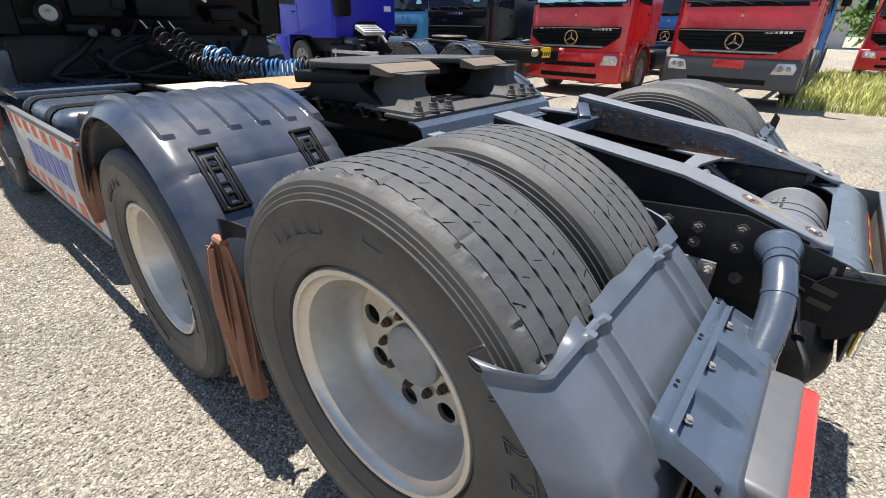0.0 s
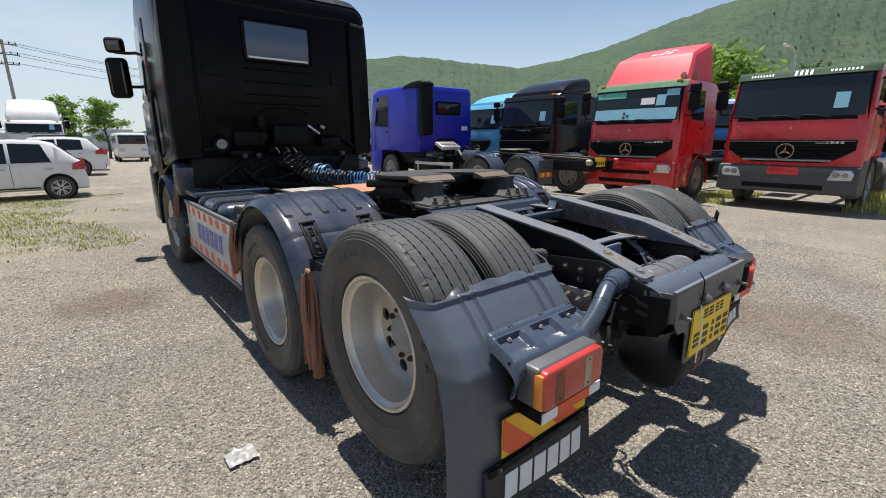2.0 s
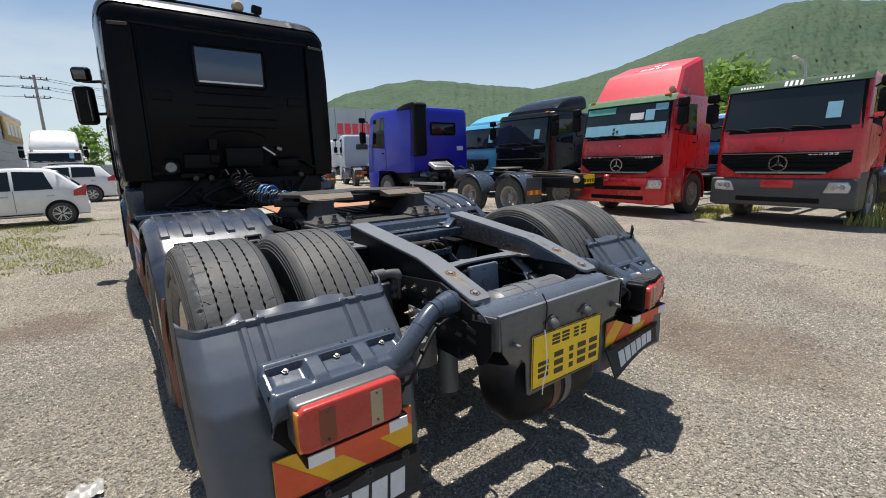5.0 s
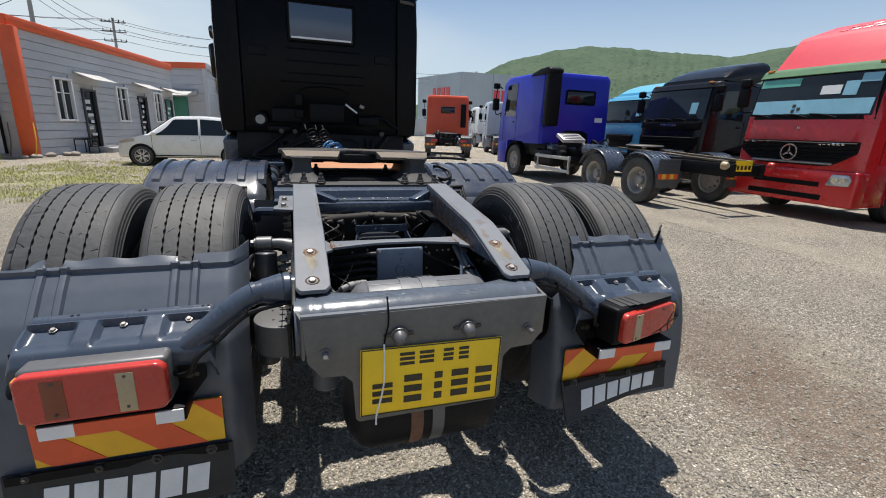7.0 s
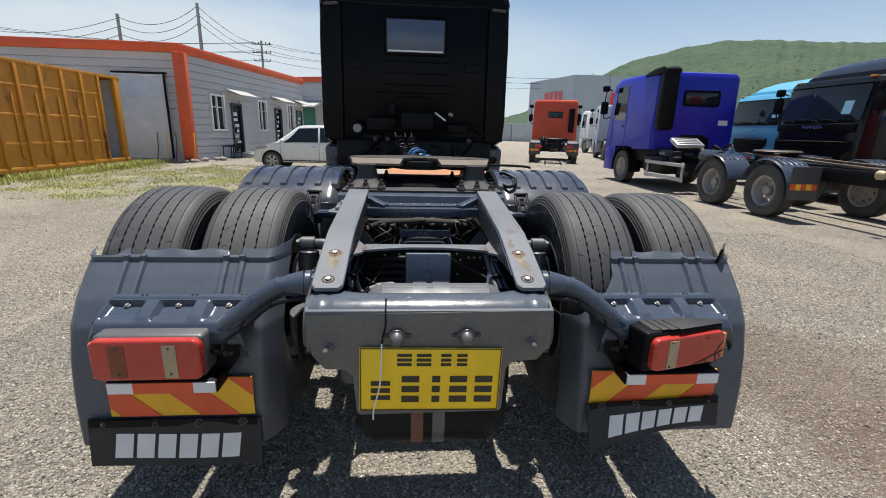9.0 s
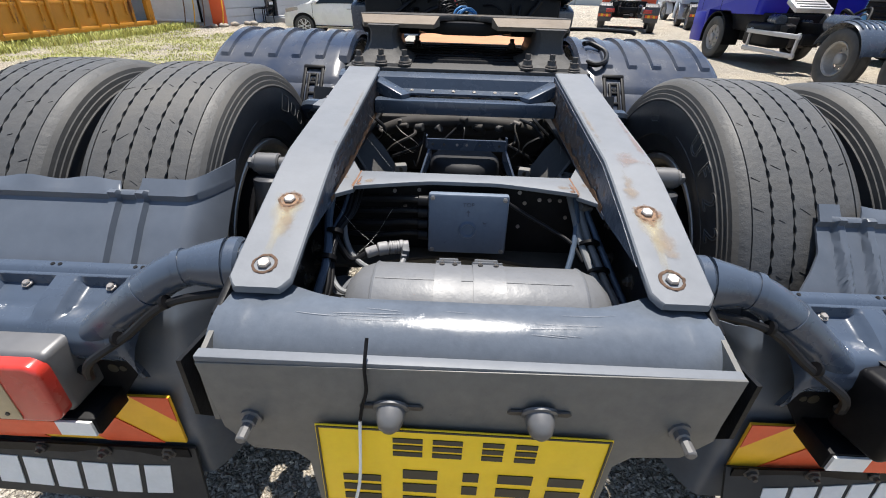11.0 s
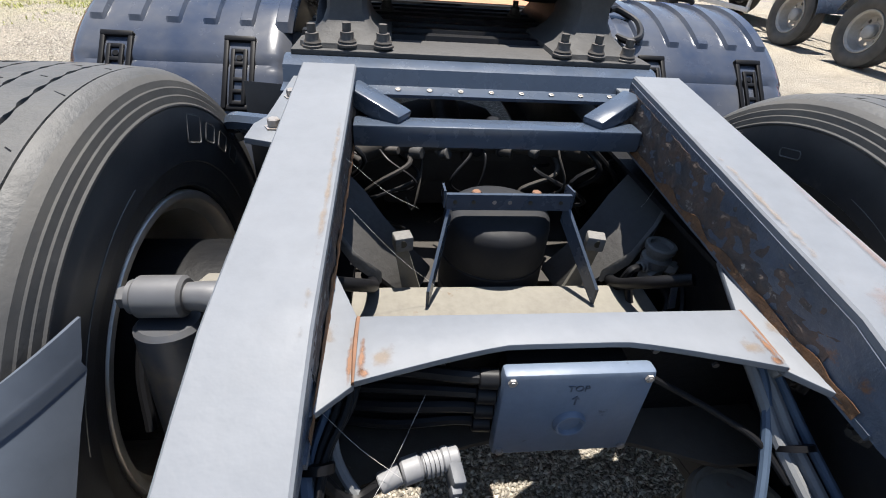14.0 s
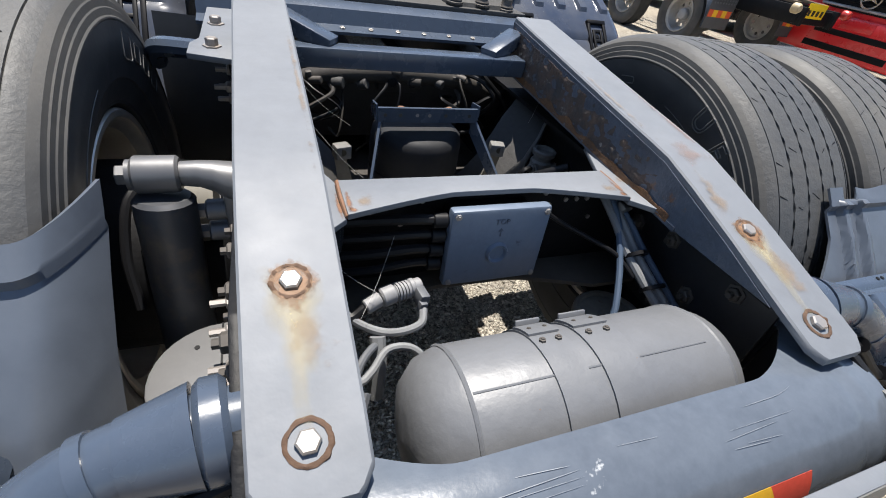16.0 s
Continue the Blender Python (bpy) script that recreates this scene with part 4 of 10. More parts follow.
for sx in (-1, 1):
    b = B()
    pts = [(sx * 0.251, -0.336), (sx * 0.300, -0.215), (sx * 0.345, -0.515), (sx * 0.251, -0.430)]
    prism(b, pts, "z", 1.012, 1.022, 0.001)
    part("gusset", b, RAILGREY, truck, "grey gusset with rust along its weld")
    b = B()
    tube(b, [(sx * 0.251, -0.336, 1.027), (sx * 0.252, -0.38, 1.026), (sx * 0.25, -0.43, 1.024)], 0.0035, 6)
    part("weld", b, RUST, cp)
    for k, (x_, y_, rx_, ry_, mt) in enumerate(((0.244, -0.40, 0.006, 0.034, WELDRUST), (0.257, -0.395, 0.005, 0.045, WELDRUST), (0.241, -0.421, 0.009, 0.009, WELDRUST), (0.288, -0.36, 0.02, 0.034, STAIN), (0.222, -0.40, 0.022, 0.02, STAIN))):
        up_ = 1.0305 if x_ < 0.251 else 1.0225
        ring_ = []
        for q in range(18):
            k_ = 1 + 0.35 * noise.noise((3 * math.cos(q * 0.349), 3 * math.sin(q * 0.349), k + sx))
            ring_.append((sx * x_ + rx_ * k_ * math.cos(q * 0.349), y_ + ry_ * k_ * math.sin(q * 0.349)))
        stain_part("rust_patch", ring_, (sx * x_, y_), lambda x, y: up_, mt, cp, "rust by the weld")

# raised outlined signs on the sidewalls
def sidewall_at(wx, r, deg):
    """A place on a wheel's open sidewall, upright outwards; deg from +y over the top. The wheel stands at x = wx."""
    a = radians(deg)
    c, s_ = math.cos(a), math.sin(a)
    k = -1 if wx == -0.735 else 1                   # only that sidewall faces +x
    x = wx - k * float(np.interp(r, [0.357, 0.40, 0.43, 0.455], [0.1437, 0.151, 0.1532, 0.1525]))
    m = Matrix(((0, 0, -k, x), (-k * s_, c, 0, TAG_Y + r * c), (k * c, s_, 0, TAG_Z + r * s_), (0, 0, 0, 1)))
    return SIGNED[wx].matrix_basis.inverted() @ m


def outline(text, size):
    """The outline of a character as a thin raised ridge."""
    cu = bpy.data.curves.new("sign", "FONT")
    cu.body, cu.size, cu.align_x, cu.align_y, cu.fill_mode, cu.bevel_depth, cu.bevel_resolution = text, size, "CENTER", "CENTER", "NONE", 0.0016, 1
    tmp = bpy.data.objects.new("sign", cu)
    scene.collection.objects.link(tmp)
    me = bpy.data.meshes.new_from_object(tmp.evaluated_get(bpy.context.evaluated_depsgraph_get()))
    bpy.data.objects.remove(tmp)
    me.materials.append(SIGNPALE)
    return me


SIGNS = {ch: outline(ch, 0.074) for ch in "UF2"}
for wx, start in ((0.735, 115.6), (-1.095, 138.4)):
    for k, ch in enumerate("UF22"):
        part("raised_character", SIGNS[ch], SIGNPALE, SIGNED[wx], at=sidewall_at(wx, 0.430, start + 10.7 * k))


def rounded_frame(w, h, r):
    return [(sx * (w / 2 - r) + r * math.cos(radians(a)), sy * (h / 2 - r) + r * math.sin(radians(a)), 0) for sx, sy, a0 in ((1, 1, 0), (-1, 1, 90), (-1, -1, 180), (1, -1, 270)) for a in range(a0, a0 + 91, 30)]


for wx, r, deg, w, h in ((0.735, 0.402, 77, 0.05, 0.017), (-1.095, 0.42, 101, 0.055, 0.017), (-1.095, 0.408, 76, 0.042, 0.042), (-1.095, 0.408, 69, 0.042, 0.042), (-1.095, 0.408, 62, 0.042, 0.042), (-1.095, 0.408, 55, 0.042, 0.042), (-0.735, 0.415, 67, 0.055, 0.05), (-0.735, 0.415, 57, 0.04, 0.036), (-0.735, 0.415, 48, 0.04, 0.036), (-0.735, 0.415, 39, 0.04, 0.036)):
    b = B()
    p = rounded_frame(w, h, 0.006)
    tube(b, p + p[:1], 0.0016, 6, 1)
    part("raised_frame", b, SIGNPALE, SIGNED[wx], at=sidewall_at(wx, r, deg))
for wx in (-0.735, 0.735):
    b = B()
    tube(b, [(0.383 * math.cos(radians(a)), 0.383 * math.sin(radians(a)), 0) for a in range(-28, 29, 4)], 0.0009, 6, 1)
    part("mould_line", b, SIGNPALE, SIGNED[wx], at=sidewall_at(wx, 0.0, 128) @ pose(0, 0, 0.0047, 0, 0, 90))

# cover with a word on it, hung behind the cross member
b = B()
box(b, (0, 0, 0), (0.186, 0.022, 0.150), bev=0.006)
cover = part("junction_cover", b, COVER, truck, "blue-grey junction box lid", at=pose(0.010, -0.412, 0.936, -4, 0, 0))
b = B()
lathe(b, [(-0.0122, 0.0), (-0.0122, 0.0135), (-0.0175, 0.016), (-0.018, 0.0185), (-0.015, 0.0205), (-0.0105, 0.0215)], 32, "y")
part("round_boss", b, COVER, cover, at=(0, 0, -0.012))
for x in (-0.083, 0.083):
    for z in (-0.065, 0.065):
        bolt(cover, (x, -0.011, z), (0, -1, 0), SCREW, "screw")


def words(text, size, mat, parent, at, name="lettering", depth=0.0006):
    cu = bpy.data.curves.new(name, "FONT")
    cu.body, cu.size, cu.extrude, cu.align_x, cu.align_y = text, size, depth, "CENTER", "CENTER"
    tmp = bpy.data.objects.new(name, cu)
    scene.collection.objects.link(tmp)
    me = bpy.data.meshes.new_from_object(tmp.evaluated_get(bpy.context.evaluated_depsgraph_get()))
    bpy.data.objects.remove(tmp)
    me.materials.append(mat)
    ob = new(name, me)
    ob.parent, ob.matrix_basis = parent, at
    return ob


LIDINK = M("faded_lid_marking", (0.035, 0.045, 0.065), 0.5, var=(60, 0.7), col2=(0.09, 0.115, 0.155))
words("TOP", 0.014, LIDINK, cover, pose(0, -0.0115, 0.05, 90, 0, 0))
b = B()
prism(b, [(-0.001, 0.022), (0.001, 0.022), (0.001, 0.032), (0.005, 0.032), (0, 0.038), (-0.005, 0.032), (-0.001, 0.032)], "y", -0.0118, -0.011)
part("arrow_mark", b, LIDINK, cover)
for k, z in enumerate((0.985, 0.955, 0.925, 0.895)):
    b = B()
    tube(b, [(-0.085, -0.40, z), (-0.13, -0.395, z + 0.002), (-0.22, -0.37 - 0.006 * k, z - 0.012), (-0.33, -0.36, z - 0.02)], 0.009 - 0.0015 * (k % 2), 8)
    part("cable", b, HOSEK, truck)
    b = B()
    cyl(b, (-0.083, -0.40, z), (-0.108, -0.398, z), 0.013, 12, bev=0.002)
    part("cable_gland", b, HOSEK, truck)
for x_, z_ in ((-0.17, 0.985), (-0.145, 0.945), (-0.11, 0.99), (-0.2, 0.965), (0.135, 0.992), (0.15, 0.965), (0.185, 0.975), (0.21, 0.975), (0.235, 0.975), (0.255, 0.93), (0.14, 0.90)):
    b = B()
    cyl(b, (x_, -0.345, z_), (x_, -0.349, z_), 0.0048, 10)
    part("bare_rivet", b, BOLT, truck)
# junction box behind the lid
b = B()
box(b, (0.010, -0.372, 0.924), (0.16, 0.05, 0.13), bev=0.006)
part("junction_box", b, FRAME, truck)

# lifting axle, air bellows and arms between the rails
b = B()
prism(b, [(-0.175, 0.62), (-0.165, 0.82), (-0.15, 0.832), (-0.06, 0.832), (-0.045, 0.82), (-0.035, 0.62)], "x", -0.29, 0.31, 0.004)
part("lift_beam", b, DUSTY, truck, "dusty tan lift beam")
b = B()
lathe(b, [(-0.62, 0.0), (-0.62, 0.07), (-0.3, 0.075), (0.3, 0.075), (0.62, 0.07), (0.62, 0.0)], 24, "x", c=(0, TAG_Y, 0.66))
part("tag_axle", b, FRAME, truck)
b = B()
lathe(b, [(0.66, 0.0), (0.66, 0.1), (0.675, 0.114), (0.765, 0.116), (0.768, 0.1135), (0.771, 0.116), (0.84, 0.116), (0.843, 0.1135), (0.846, 0.116), (0.915, 0.115), (0.935, 0.111), (0.945, 0.1), (0.948, 0.085), (0.948, 0.0)], 56, "z", c=(0.008, 0.062, 0))
part("air_bellows", b, BELLOWS, truck, "black rubber air spring")
b = B()
prism(b, [(-0.012, 0.985), (-0.012, 1.018), (-0.004, 1.018), (-0.004, 0.993), (0.035, 0.993), (0.035, 0.985)], "x", -0.112, 0.130)
br = part("bellows_bracket", b, CHASSIS, truck)
for x in (-0.05, 0.07):
    bolt(br, (x, 0.02, 0.993), (0, 0, 1), hexbolt(0.014, 0.01, 0, RUST))
for x in (-0.095, -0.06, -0.02, 0.01, 0.05, 0.11):
    b = B()
    cyl(b, (x, -0.0118, 1.002), (x, -0.0128, 1.002), 0.0042, 10)
    part("hole", b, INK if abs(x) > 0.03 else BOLT, br)
for sx in (-1, 1):
    b = B()
    prism(b, [(-0.012, 0.99), (-0.012, 1.026), (0.03, 1.02), (0.035, 0.99)], "x", 0.009 + sx * 0.122, 0.009 + sx * 0.126)
    part("ear", b, CHASSIS, br)
for sx, xa, xb in ((-1, -0.105, -0.150), (1, 0.123, 0.178)):
    b = B()
    loft(b, [[(xa, 0.0, 1.0), (xa + 0.006, 0.0, 1.0), (xa + 0.006, 0.0, 0.955), (xa, 0.0, 0.955)], [(xb, -0.115, 0.87), (xb + 0.006, -0.115, 0.87), (xb + 0.006, -0.115, 0.832), (xb, -0.115, 0.832)]])
    part("bracket_arm", b, CHASSIS, truck)
    b = B()
    box(b, (sx * 0.193, -0.03, 0.925), (0.036, 0.03, 0.032), (0, 0, sx * -15), 0.004)
    sb_ = part("stop_block", b, CASTGREY, truck, "pale dusty stop block with a hole")
    b = B()
    cyl(b, (sx * 0.193, -0.0452, 0.928), (sx * 0.193, -0.0462, 0.928), 0.008, 14)
    part("hole", b, INK, sb_)
    b = B()
    loft(b, [[(sx * 0.185, -0.025, 0.915), (sx * 0.21, -0.025, 0.915), (sx * 0.21, -0.03, 0.915), (sx * 0.185, -0.03, 0.915)], [(sx * 0.15, -0.02, 0.78), (sx * 0.19, -0.02, 0.78), (sx * 0.19, -0.03, 0.78), (sx * 0.15, -0.03, 0.78)]])
    part("stop_arm", b, DUSTY, truck)
    b = B()
    secs = [[(sx * xa_, ya_, za_), (sx * xb_, yb_, zb_), (sx * xb_, yb_, zb_ - 0.012), (sx * xa_, ya_, za_ - 0.012)] for xa_, ya_, za_, xb_, yb_, zb_ in ((0.325, 0.14, 1.005, 0.376, 0.05, 0.985), (0.27, 0.11, 0.955, 0.325, 0.0, 0.93), (0.235, 0.09, 0.91, 0.285, -0.02, 0.875), (0.185, 0.06, 0.86, 0.235, -0.02, 0.825), (0.13, 0.05, 0.80, 0.175, -0.02, 0.76))]
    loft(b, secs)
    # shade on the plate is in its colour; the lip stays pale
    dg = part("diagonal_plate", b, CASTSHADED, truck, "dusty grey pressed diagonal plate")
    b = B()
    loft(b, [[(sx * xb_, yb_, zb_ + 0.016), (sx * (xb_ + 0.006), yb_ - 0.004, zb_ + 0.014), (sx * (xb_ + 0.006), yb_ - 0.004, zb_ - 0.014), (sx * xb_, yb_, zb_ - 0.012)] for xb_, yb_, zb_ in ((0.376, 0.05, 0.985), (0.325, 0.0, 0.93), (0.285, -0.02, 0.875), (0.235, -0.02, 0.825))])
    part("plate_lip", b, CASTGREY, dg)
    b = B()
    tube(b, [(sx * 0.31, -0.18, 0.95), (sx * 0.26, -0.13, 0.90), (sx * 0.25, -0.06, 0.84), (sx * 0.27, 0.02, 0.80)], 0.012, 10)
    part("air_line", b, HOSEK, truck)
# levelling valve
b = B()
lathe(b, [(0.845, 0.0), (0.845, 0.018), (0.855, 0.022), (0.875, 0.023), (0.88, 0.029), (0.897, 0.030), (0.902, 0.024), (0.912, 0.024), (0.916, 0.030), (0.926, 0.031), (0.929, 0.028), (0.929, 0.022), (0.920, 0.019), (0.920, 0.0)], 24, "z", c=(0.328, -0.045, 0))
cyl(b, (0.328, -0.045, 0.882), (0.285, -0.065, 0.885), 0.011, 12, bev=0.002)
cyl(b, (0.328, -0.045, 0.892), (0.360, -0.075, 0.882), 0.012, 12, bev=0.002)
cyl(b, (0.300, -0.058, 0.884), (0.292, -0.062, 0.8845), 0.016, 6)
cyl(b, (0.348, -0.064, 0.886), (0.354, -0.070, 0.884), 0.017, 6)
box(b, (0.318, -0.06, 0.862), (0.05, 0.03, 0.035), (0, 0, 30), 0.005)
lv = part("levelling_valve", b, CASTGREY, truck, "dusty grey cast levelling valve")
b = B()
loft(b, [[(0.352, -0.085, 0.875), (0.366, -0.082, 0.875), (0.366, -0.079, 0.872), (0.352, -0.082, 0.872)], [(0.330, -0.135, 0.835), (0.346, -0.132, 0.835), (0.346, -0.129, 0.832), (0.330, -0.132, 0.832)]])
part("lever", b, STEEL, lv, "slotted steel lever")
for p in ([(0.355, -0.07, 0.884), (0.372, -0.09, 0.86), (0.365, -0.13, 0.815), (0.32, -0.15, 0.80), (0.27, -0.12, 0.815), (0.262, -0.09, 0.85), (0.27, -0.065, 0.875)], [(0.287, -0.064, 0.885), (0.262, -0.075, 0.885), (0.255, -0.07, 0.85), (0.25, -0.06, 0.79)], [(0.33, -0.06, 0.862), (0.345, -0.11, 0.83), (0.31, -0.14, 0.79), (0.26, -0.09, 0.79)]):
    b = B()
    tube(b, p, 0.008, 8)
    part("air_line", b, HOSEK, truck)

# front clutter under the mounting plate: shaft, second axle, cross tubes, lines
b = B()
cyl(b, (0, 0.35, 0.78), (0, 3.6, 0.85), 0.055, 24)
part("drive_shaft", b, FRAME, truck)
b = B()
lathe(b, [(-1.0, 0.0), (-1.0, 0.08), (-0.3, 0.085), (-0.22, 0.17), (-0.1, 0.2), (0.1, 0.2), (0.22, 0.17), (0.3, 0.085), (1.0, 0.08), (1.0, 0.0)], 28, "x", c=(0, DRV_Y, DRV_Z + 0.06))
part("drive_axle", b, GRIME, truck)
b = B()
box(b, (0, 0.36, 0.93), (0.76, 0.05, 0.14), bev=0.01)
part("cross_member", b, GRIME, truck, "grimy dusty cross member")
b = B()
box(b, (0.02, 0.30, 0.985), (0.13, 0.05, 0.07), bev=0.008)
vb = part("valve_block", b, GRIME, truck, "dirty grey valve block")
for x in (-0.03, 0.03):
    b = B()
    cyl(b, (0.02 + x, 0.275, 0.985), (0.02 + x, 0.255, 0.985), 0.014, 12, bev=0.002)
    part("port", b, FRAME, vb)
b = B()
cyl(b, (0.03, 0.31, 1.02), (0.03, 0.31, 1.05), 0.016, 12, bev=0.003)
part("cap", b, FRAME, vb)
# a curved grimy pipe behind the air spring, castings and thin lines in front of it
b = B()
tube(b, [(-0.30, 0.30, 0.95), (-0.2, 0.29, 0.985), (0.0, 0.28, 1.0), (0.2, 0.29, 0.985), (0.31, 0.30, 0.95)], 0.024, 12)
part("curved_pipe", b, GRIME, truck, "grimy curved pipe")
rnd = random.Random(4)
for k in range(9):
    x0 = -0.30 + 0.07 * k + rnd.uniform(-0.015, 0.015)
    b = B()
    z0 = rnd.uniform(0.955, 1.02)
    cyl(b, (x0, 0.27, z0), (x0 + rnd.uniform(0.01, 0.035), 0.255, z0 + rnd.uniform(-0.01, 0.01)), rnd.uniform(0.008, 0.016), 10, bev=0.002)
    box(b, (x0, 0.275, z0 + rnd.uniform(-0.012, 0.012)), (rnd.uniform(0.015, 0.035), 0.02, rnd.uniform(0.012, 0.03)), (0, rnd.uniform(-20, 20), 0), 0.003)
    part("pipe_fitting", b, rnd.choice((GRIME, HUB, CASTSHADED)), truck)
for k in range(14):
    x0 = rnd.uniform(-0.34, 0.34)
    b = B()
    z0 = rnd.uniform(0.93, 1.03)
    tube(b, [(x0, 0.30, z0), (x0 + rnd.uniform(-0.06, 0.06), 0.24, z0 + rnd.uniform(-0.04, 0.02)), (x0 + rnd.uniform(-0.1, 0.1), 0.21, z0 - rnd.uniform(0.04, 0.1)), (x0 + rnd.uniform(-0.12, 0.12), 0.27, z0 - rnd.uniform(0.1, 0.2))], rnd.choice((0.003, 0.004, 0.006)), 7)
    part("air_line", b, HOSEK if k % 4 else GRIME, truck)
# cobwebs strung across the corners
WEBS = M("cobweb_thread", (0.45, 0.44, 0.42), 0.6)
for p_, q_ in (((-0.29, -0.02, 1.09), (-0.16, 0.05, 0.95)), ((-0.28, -0.1, 1.04), (-0.12, -0.10, 0.86)), ((-0.30, -0.42, 0.98), (-0.20, -0.47, 0.90)), ((-0.17, -0.40, 0.96), (-0.24, -0.50, 0.89)), ((0.29, -0.02, 1.06), (0.33, 0.08, 0.93))):
    b = B()
    tube(b, [p_, ((p_[0] + q_[0]) / 2, (p_[1] + q_[1]) / 2, (p_[2] + q_[2]) / 2 - 0.012), q_], 0.00025, 4, 4)
    part("cobweb", b, WEBS, truck)

# fifth wheel: corrugated plate, stands, coupling plate
b = B()
prof = [(0.395, 1.072), (0.44, 1.08), (0.455, 1.118), (0.49, 1.132), (0.52, 1.132)]
prism(b, prof + [(y, z - 0.008) for y, z in reversed(prof)], "x", -0.485, 0.50)
stp = part("step_plate", b, CHASSIS, truck, "blue-grey folded steel step")
RIVET = hexbolt(0.003, 0.005)
for k in range(12):
    bolt(stp, (-0.44 + 0.08 * k, 0.418, 1.0765), (0, -0.2, 1), RIVET, "rivet")
# Dark plate added to stand for the shaded void; it hides the gravel below.
b = B()
box(b, (0, 0.55, 0.70), (0.72, 0.9, 0.02), bev=0.004)
part("void_backing", b, GRIME, truck)
b = B()
box(b, (0.0, 0.42, 0.86), (0.5, 0.16, 0.16), bev=0.03)
part("axle_bracket", b, GRIME, truck)
b = B()
wave = []
for k in range(8):
    y0 = 0.66 + 0.10 * k
    wave += [(y0, 1.118), (y0 + 0.03, 1.118), (y0 + 0.045, 1.152), (y0 + 0.085, 1.152), (y0 + 0.1, 1.118)]
prism(b, wave + [(y, z - 0.009) for y, z in reversed(wave)], "x", -0.475, 0.49)
mp_ = part("corrugated_plate", b, FRAME, truck, "black corrugated mounting plate")
# plate and pedestals take the shaded copy of the cast grey
b = B()
box(b, (0.012, 0.582, 1.138), (0.965, 0.168, 0.016), bev=0.004)
part("mount_plate", b, CASTSHADED, mp_, "dusty grey mounting plate with studs")
for xc in (-0.335, 0.342):
    b = B()
    secs = []
    for z, w, y0, y1 in ((1.146, 0.118, 0.515, 0.86), (1.158, 0.116, 0.52, 0.855), (1.17, 0.09, 0.545, 0.84), (1.195, 0.064, 0.575, 0.82), (1.225, 0.052, 0.60, 0.81), (1.26, 0.05, 0.605, 0.81), (1.287, 0.062, 0.60, 0.81)):
        secs.append([(xc - w, y0 + 0.02, z), (xc - w * 0.8, y0, z), (xc + w * 0.8, y0, z), (xc + w, y0 + 0.02, z), (xc + w, y1, z), (xc - w, y1, z)])
    loft(b, secs)
    part("pedestal", b, CASTSHADED, mp_, "cast grey coupling pedestal")
for x in (-0.418, -0.33, -0.238, 0.246, 0.341, 0.43):
    for y in (0.527, 1.14):
        b = B()
        lathe(b, [(0, 0.0), (0, 0.027), (0.005, 0.027), (0.009, 0.022), (0.012, 0.024), (0.02, 0.018), (0.034, 0.017), (0.036, 0.011), (0.055, 0.011), (0.055, 0.0)], 12, "z")
        part("stud", b, HUB, mp_, at=(x, y, 1.146 if y < 0.6 and (abs(x) > 0.4) else 1.152))
b = B()
N5 = 36
pts = [(0.47 * math.cos(math.pi * i / N5), 1.02 + 0.42 * math.sin(math.pi * i / N5)) for i in range(N5 + 1)]
pts += [(-0.47, 0.88), (-0.445, 0.76), (-0.11, 0.74), (-0.055, 0.95), (-0.04, 1.0), (0, 1.02), (0.04, 1.0), (0.055, 0.95), (0.11, 0.74), (0.445, 0.76), (0.47, 0.88)]
prism(b, pts, "z", 1.288, 1.312, 0.004)
fw = part("fifth_wheel_plate", b, WOODTAN, truck, "greasy worn coupling plate", at=Matrix.Translation((0, 1.05, 1.28)) @ Matrix.Rotation(radians(-1.8), 4, "X") @ Matrix.Translation((0, -1.05, -1.28)))
for sx in (-1, 1):
    b = B()
    loft(b, [[(sx * 0.11, 0.745, 1.31), (sx * 0.445, 0.765, 1.31), (sx * 0.445, 0.765, 1.27), (sx * 0.11, 0.745, 1.27)], [(sx * 0.13, 0.665, 1.278), (sx * 0.42, 0.675, 1.278), (sx * 0.42, 0.675, 1.262), (sx * 0.13, 0.665, 1.262)]])
    part("ramp", b, RAMPTAN, fw, "worn tan ramp edge")
    b = B()
    prism(b, [(0.74, 1.27), (1.3, 1.27), (1.3, 1.215), (0.82, 1.235)], "x", sx * 0.2, sx * 0.45, 0.01)
    part("skirt", b, FRAME, fw)
    b = B()
    prism(b, [(0.70, 1.15), (1.34, 1.15), (1.2, 1.21), (1.13, 1.285), (0.9, 1.285), (0.83, 1.21)], "x", sx * 0.31, sx * 0.44, 0.012)
    part("stand", b, FRAME, fw)
b = B()
prism(b, [(-0.2, 1.245), (-0.09, 1.232), (0.09, 1.232), (0.2, 1.245), (0.2, 1.285), (-0.2, 1.285)], "y", 0.84, 1.2, 0.006)
part("jaw", b, FRAME, fw)
b = B()
tube(b, [(0.42, 0.86, 1.27), (0.55, 0.80, 1.275), (0.70, 0.79, 1.27), (0.735, 0.80, 1.262)], 0.008, 8)
part("release_handle", b, FRAME, fw)


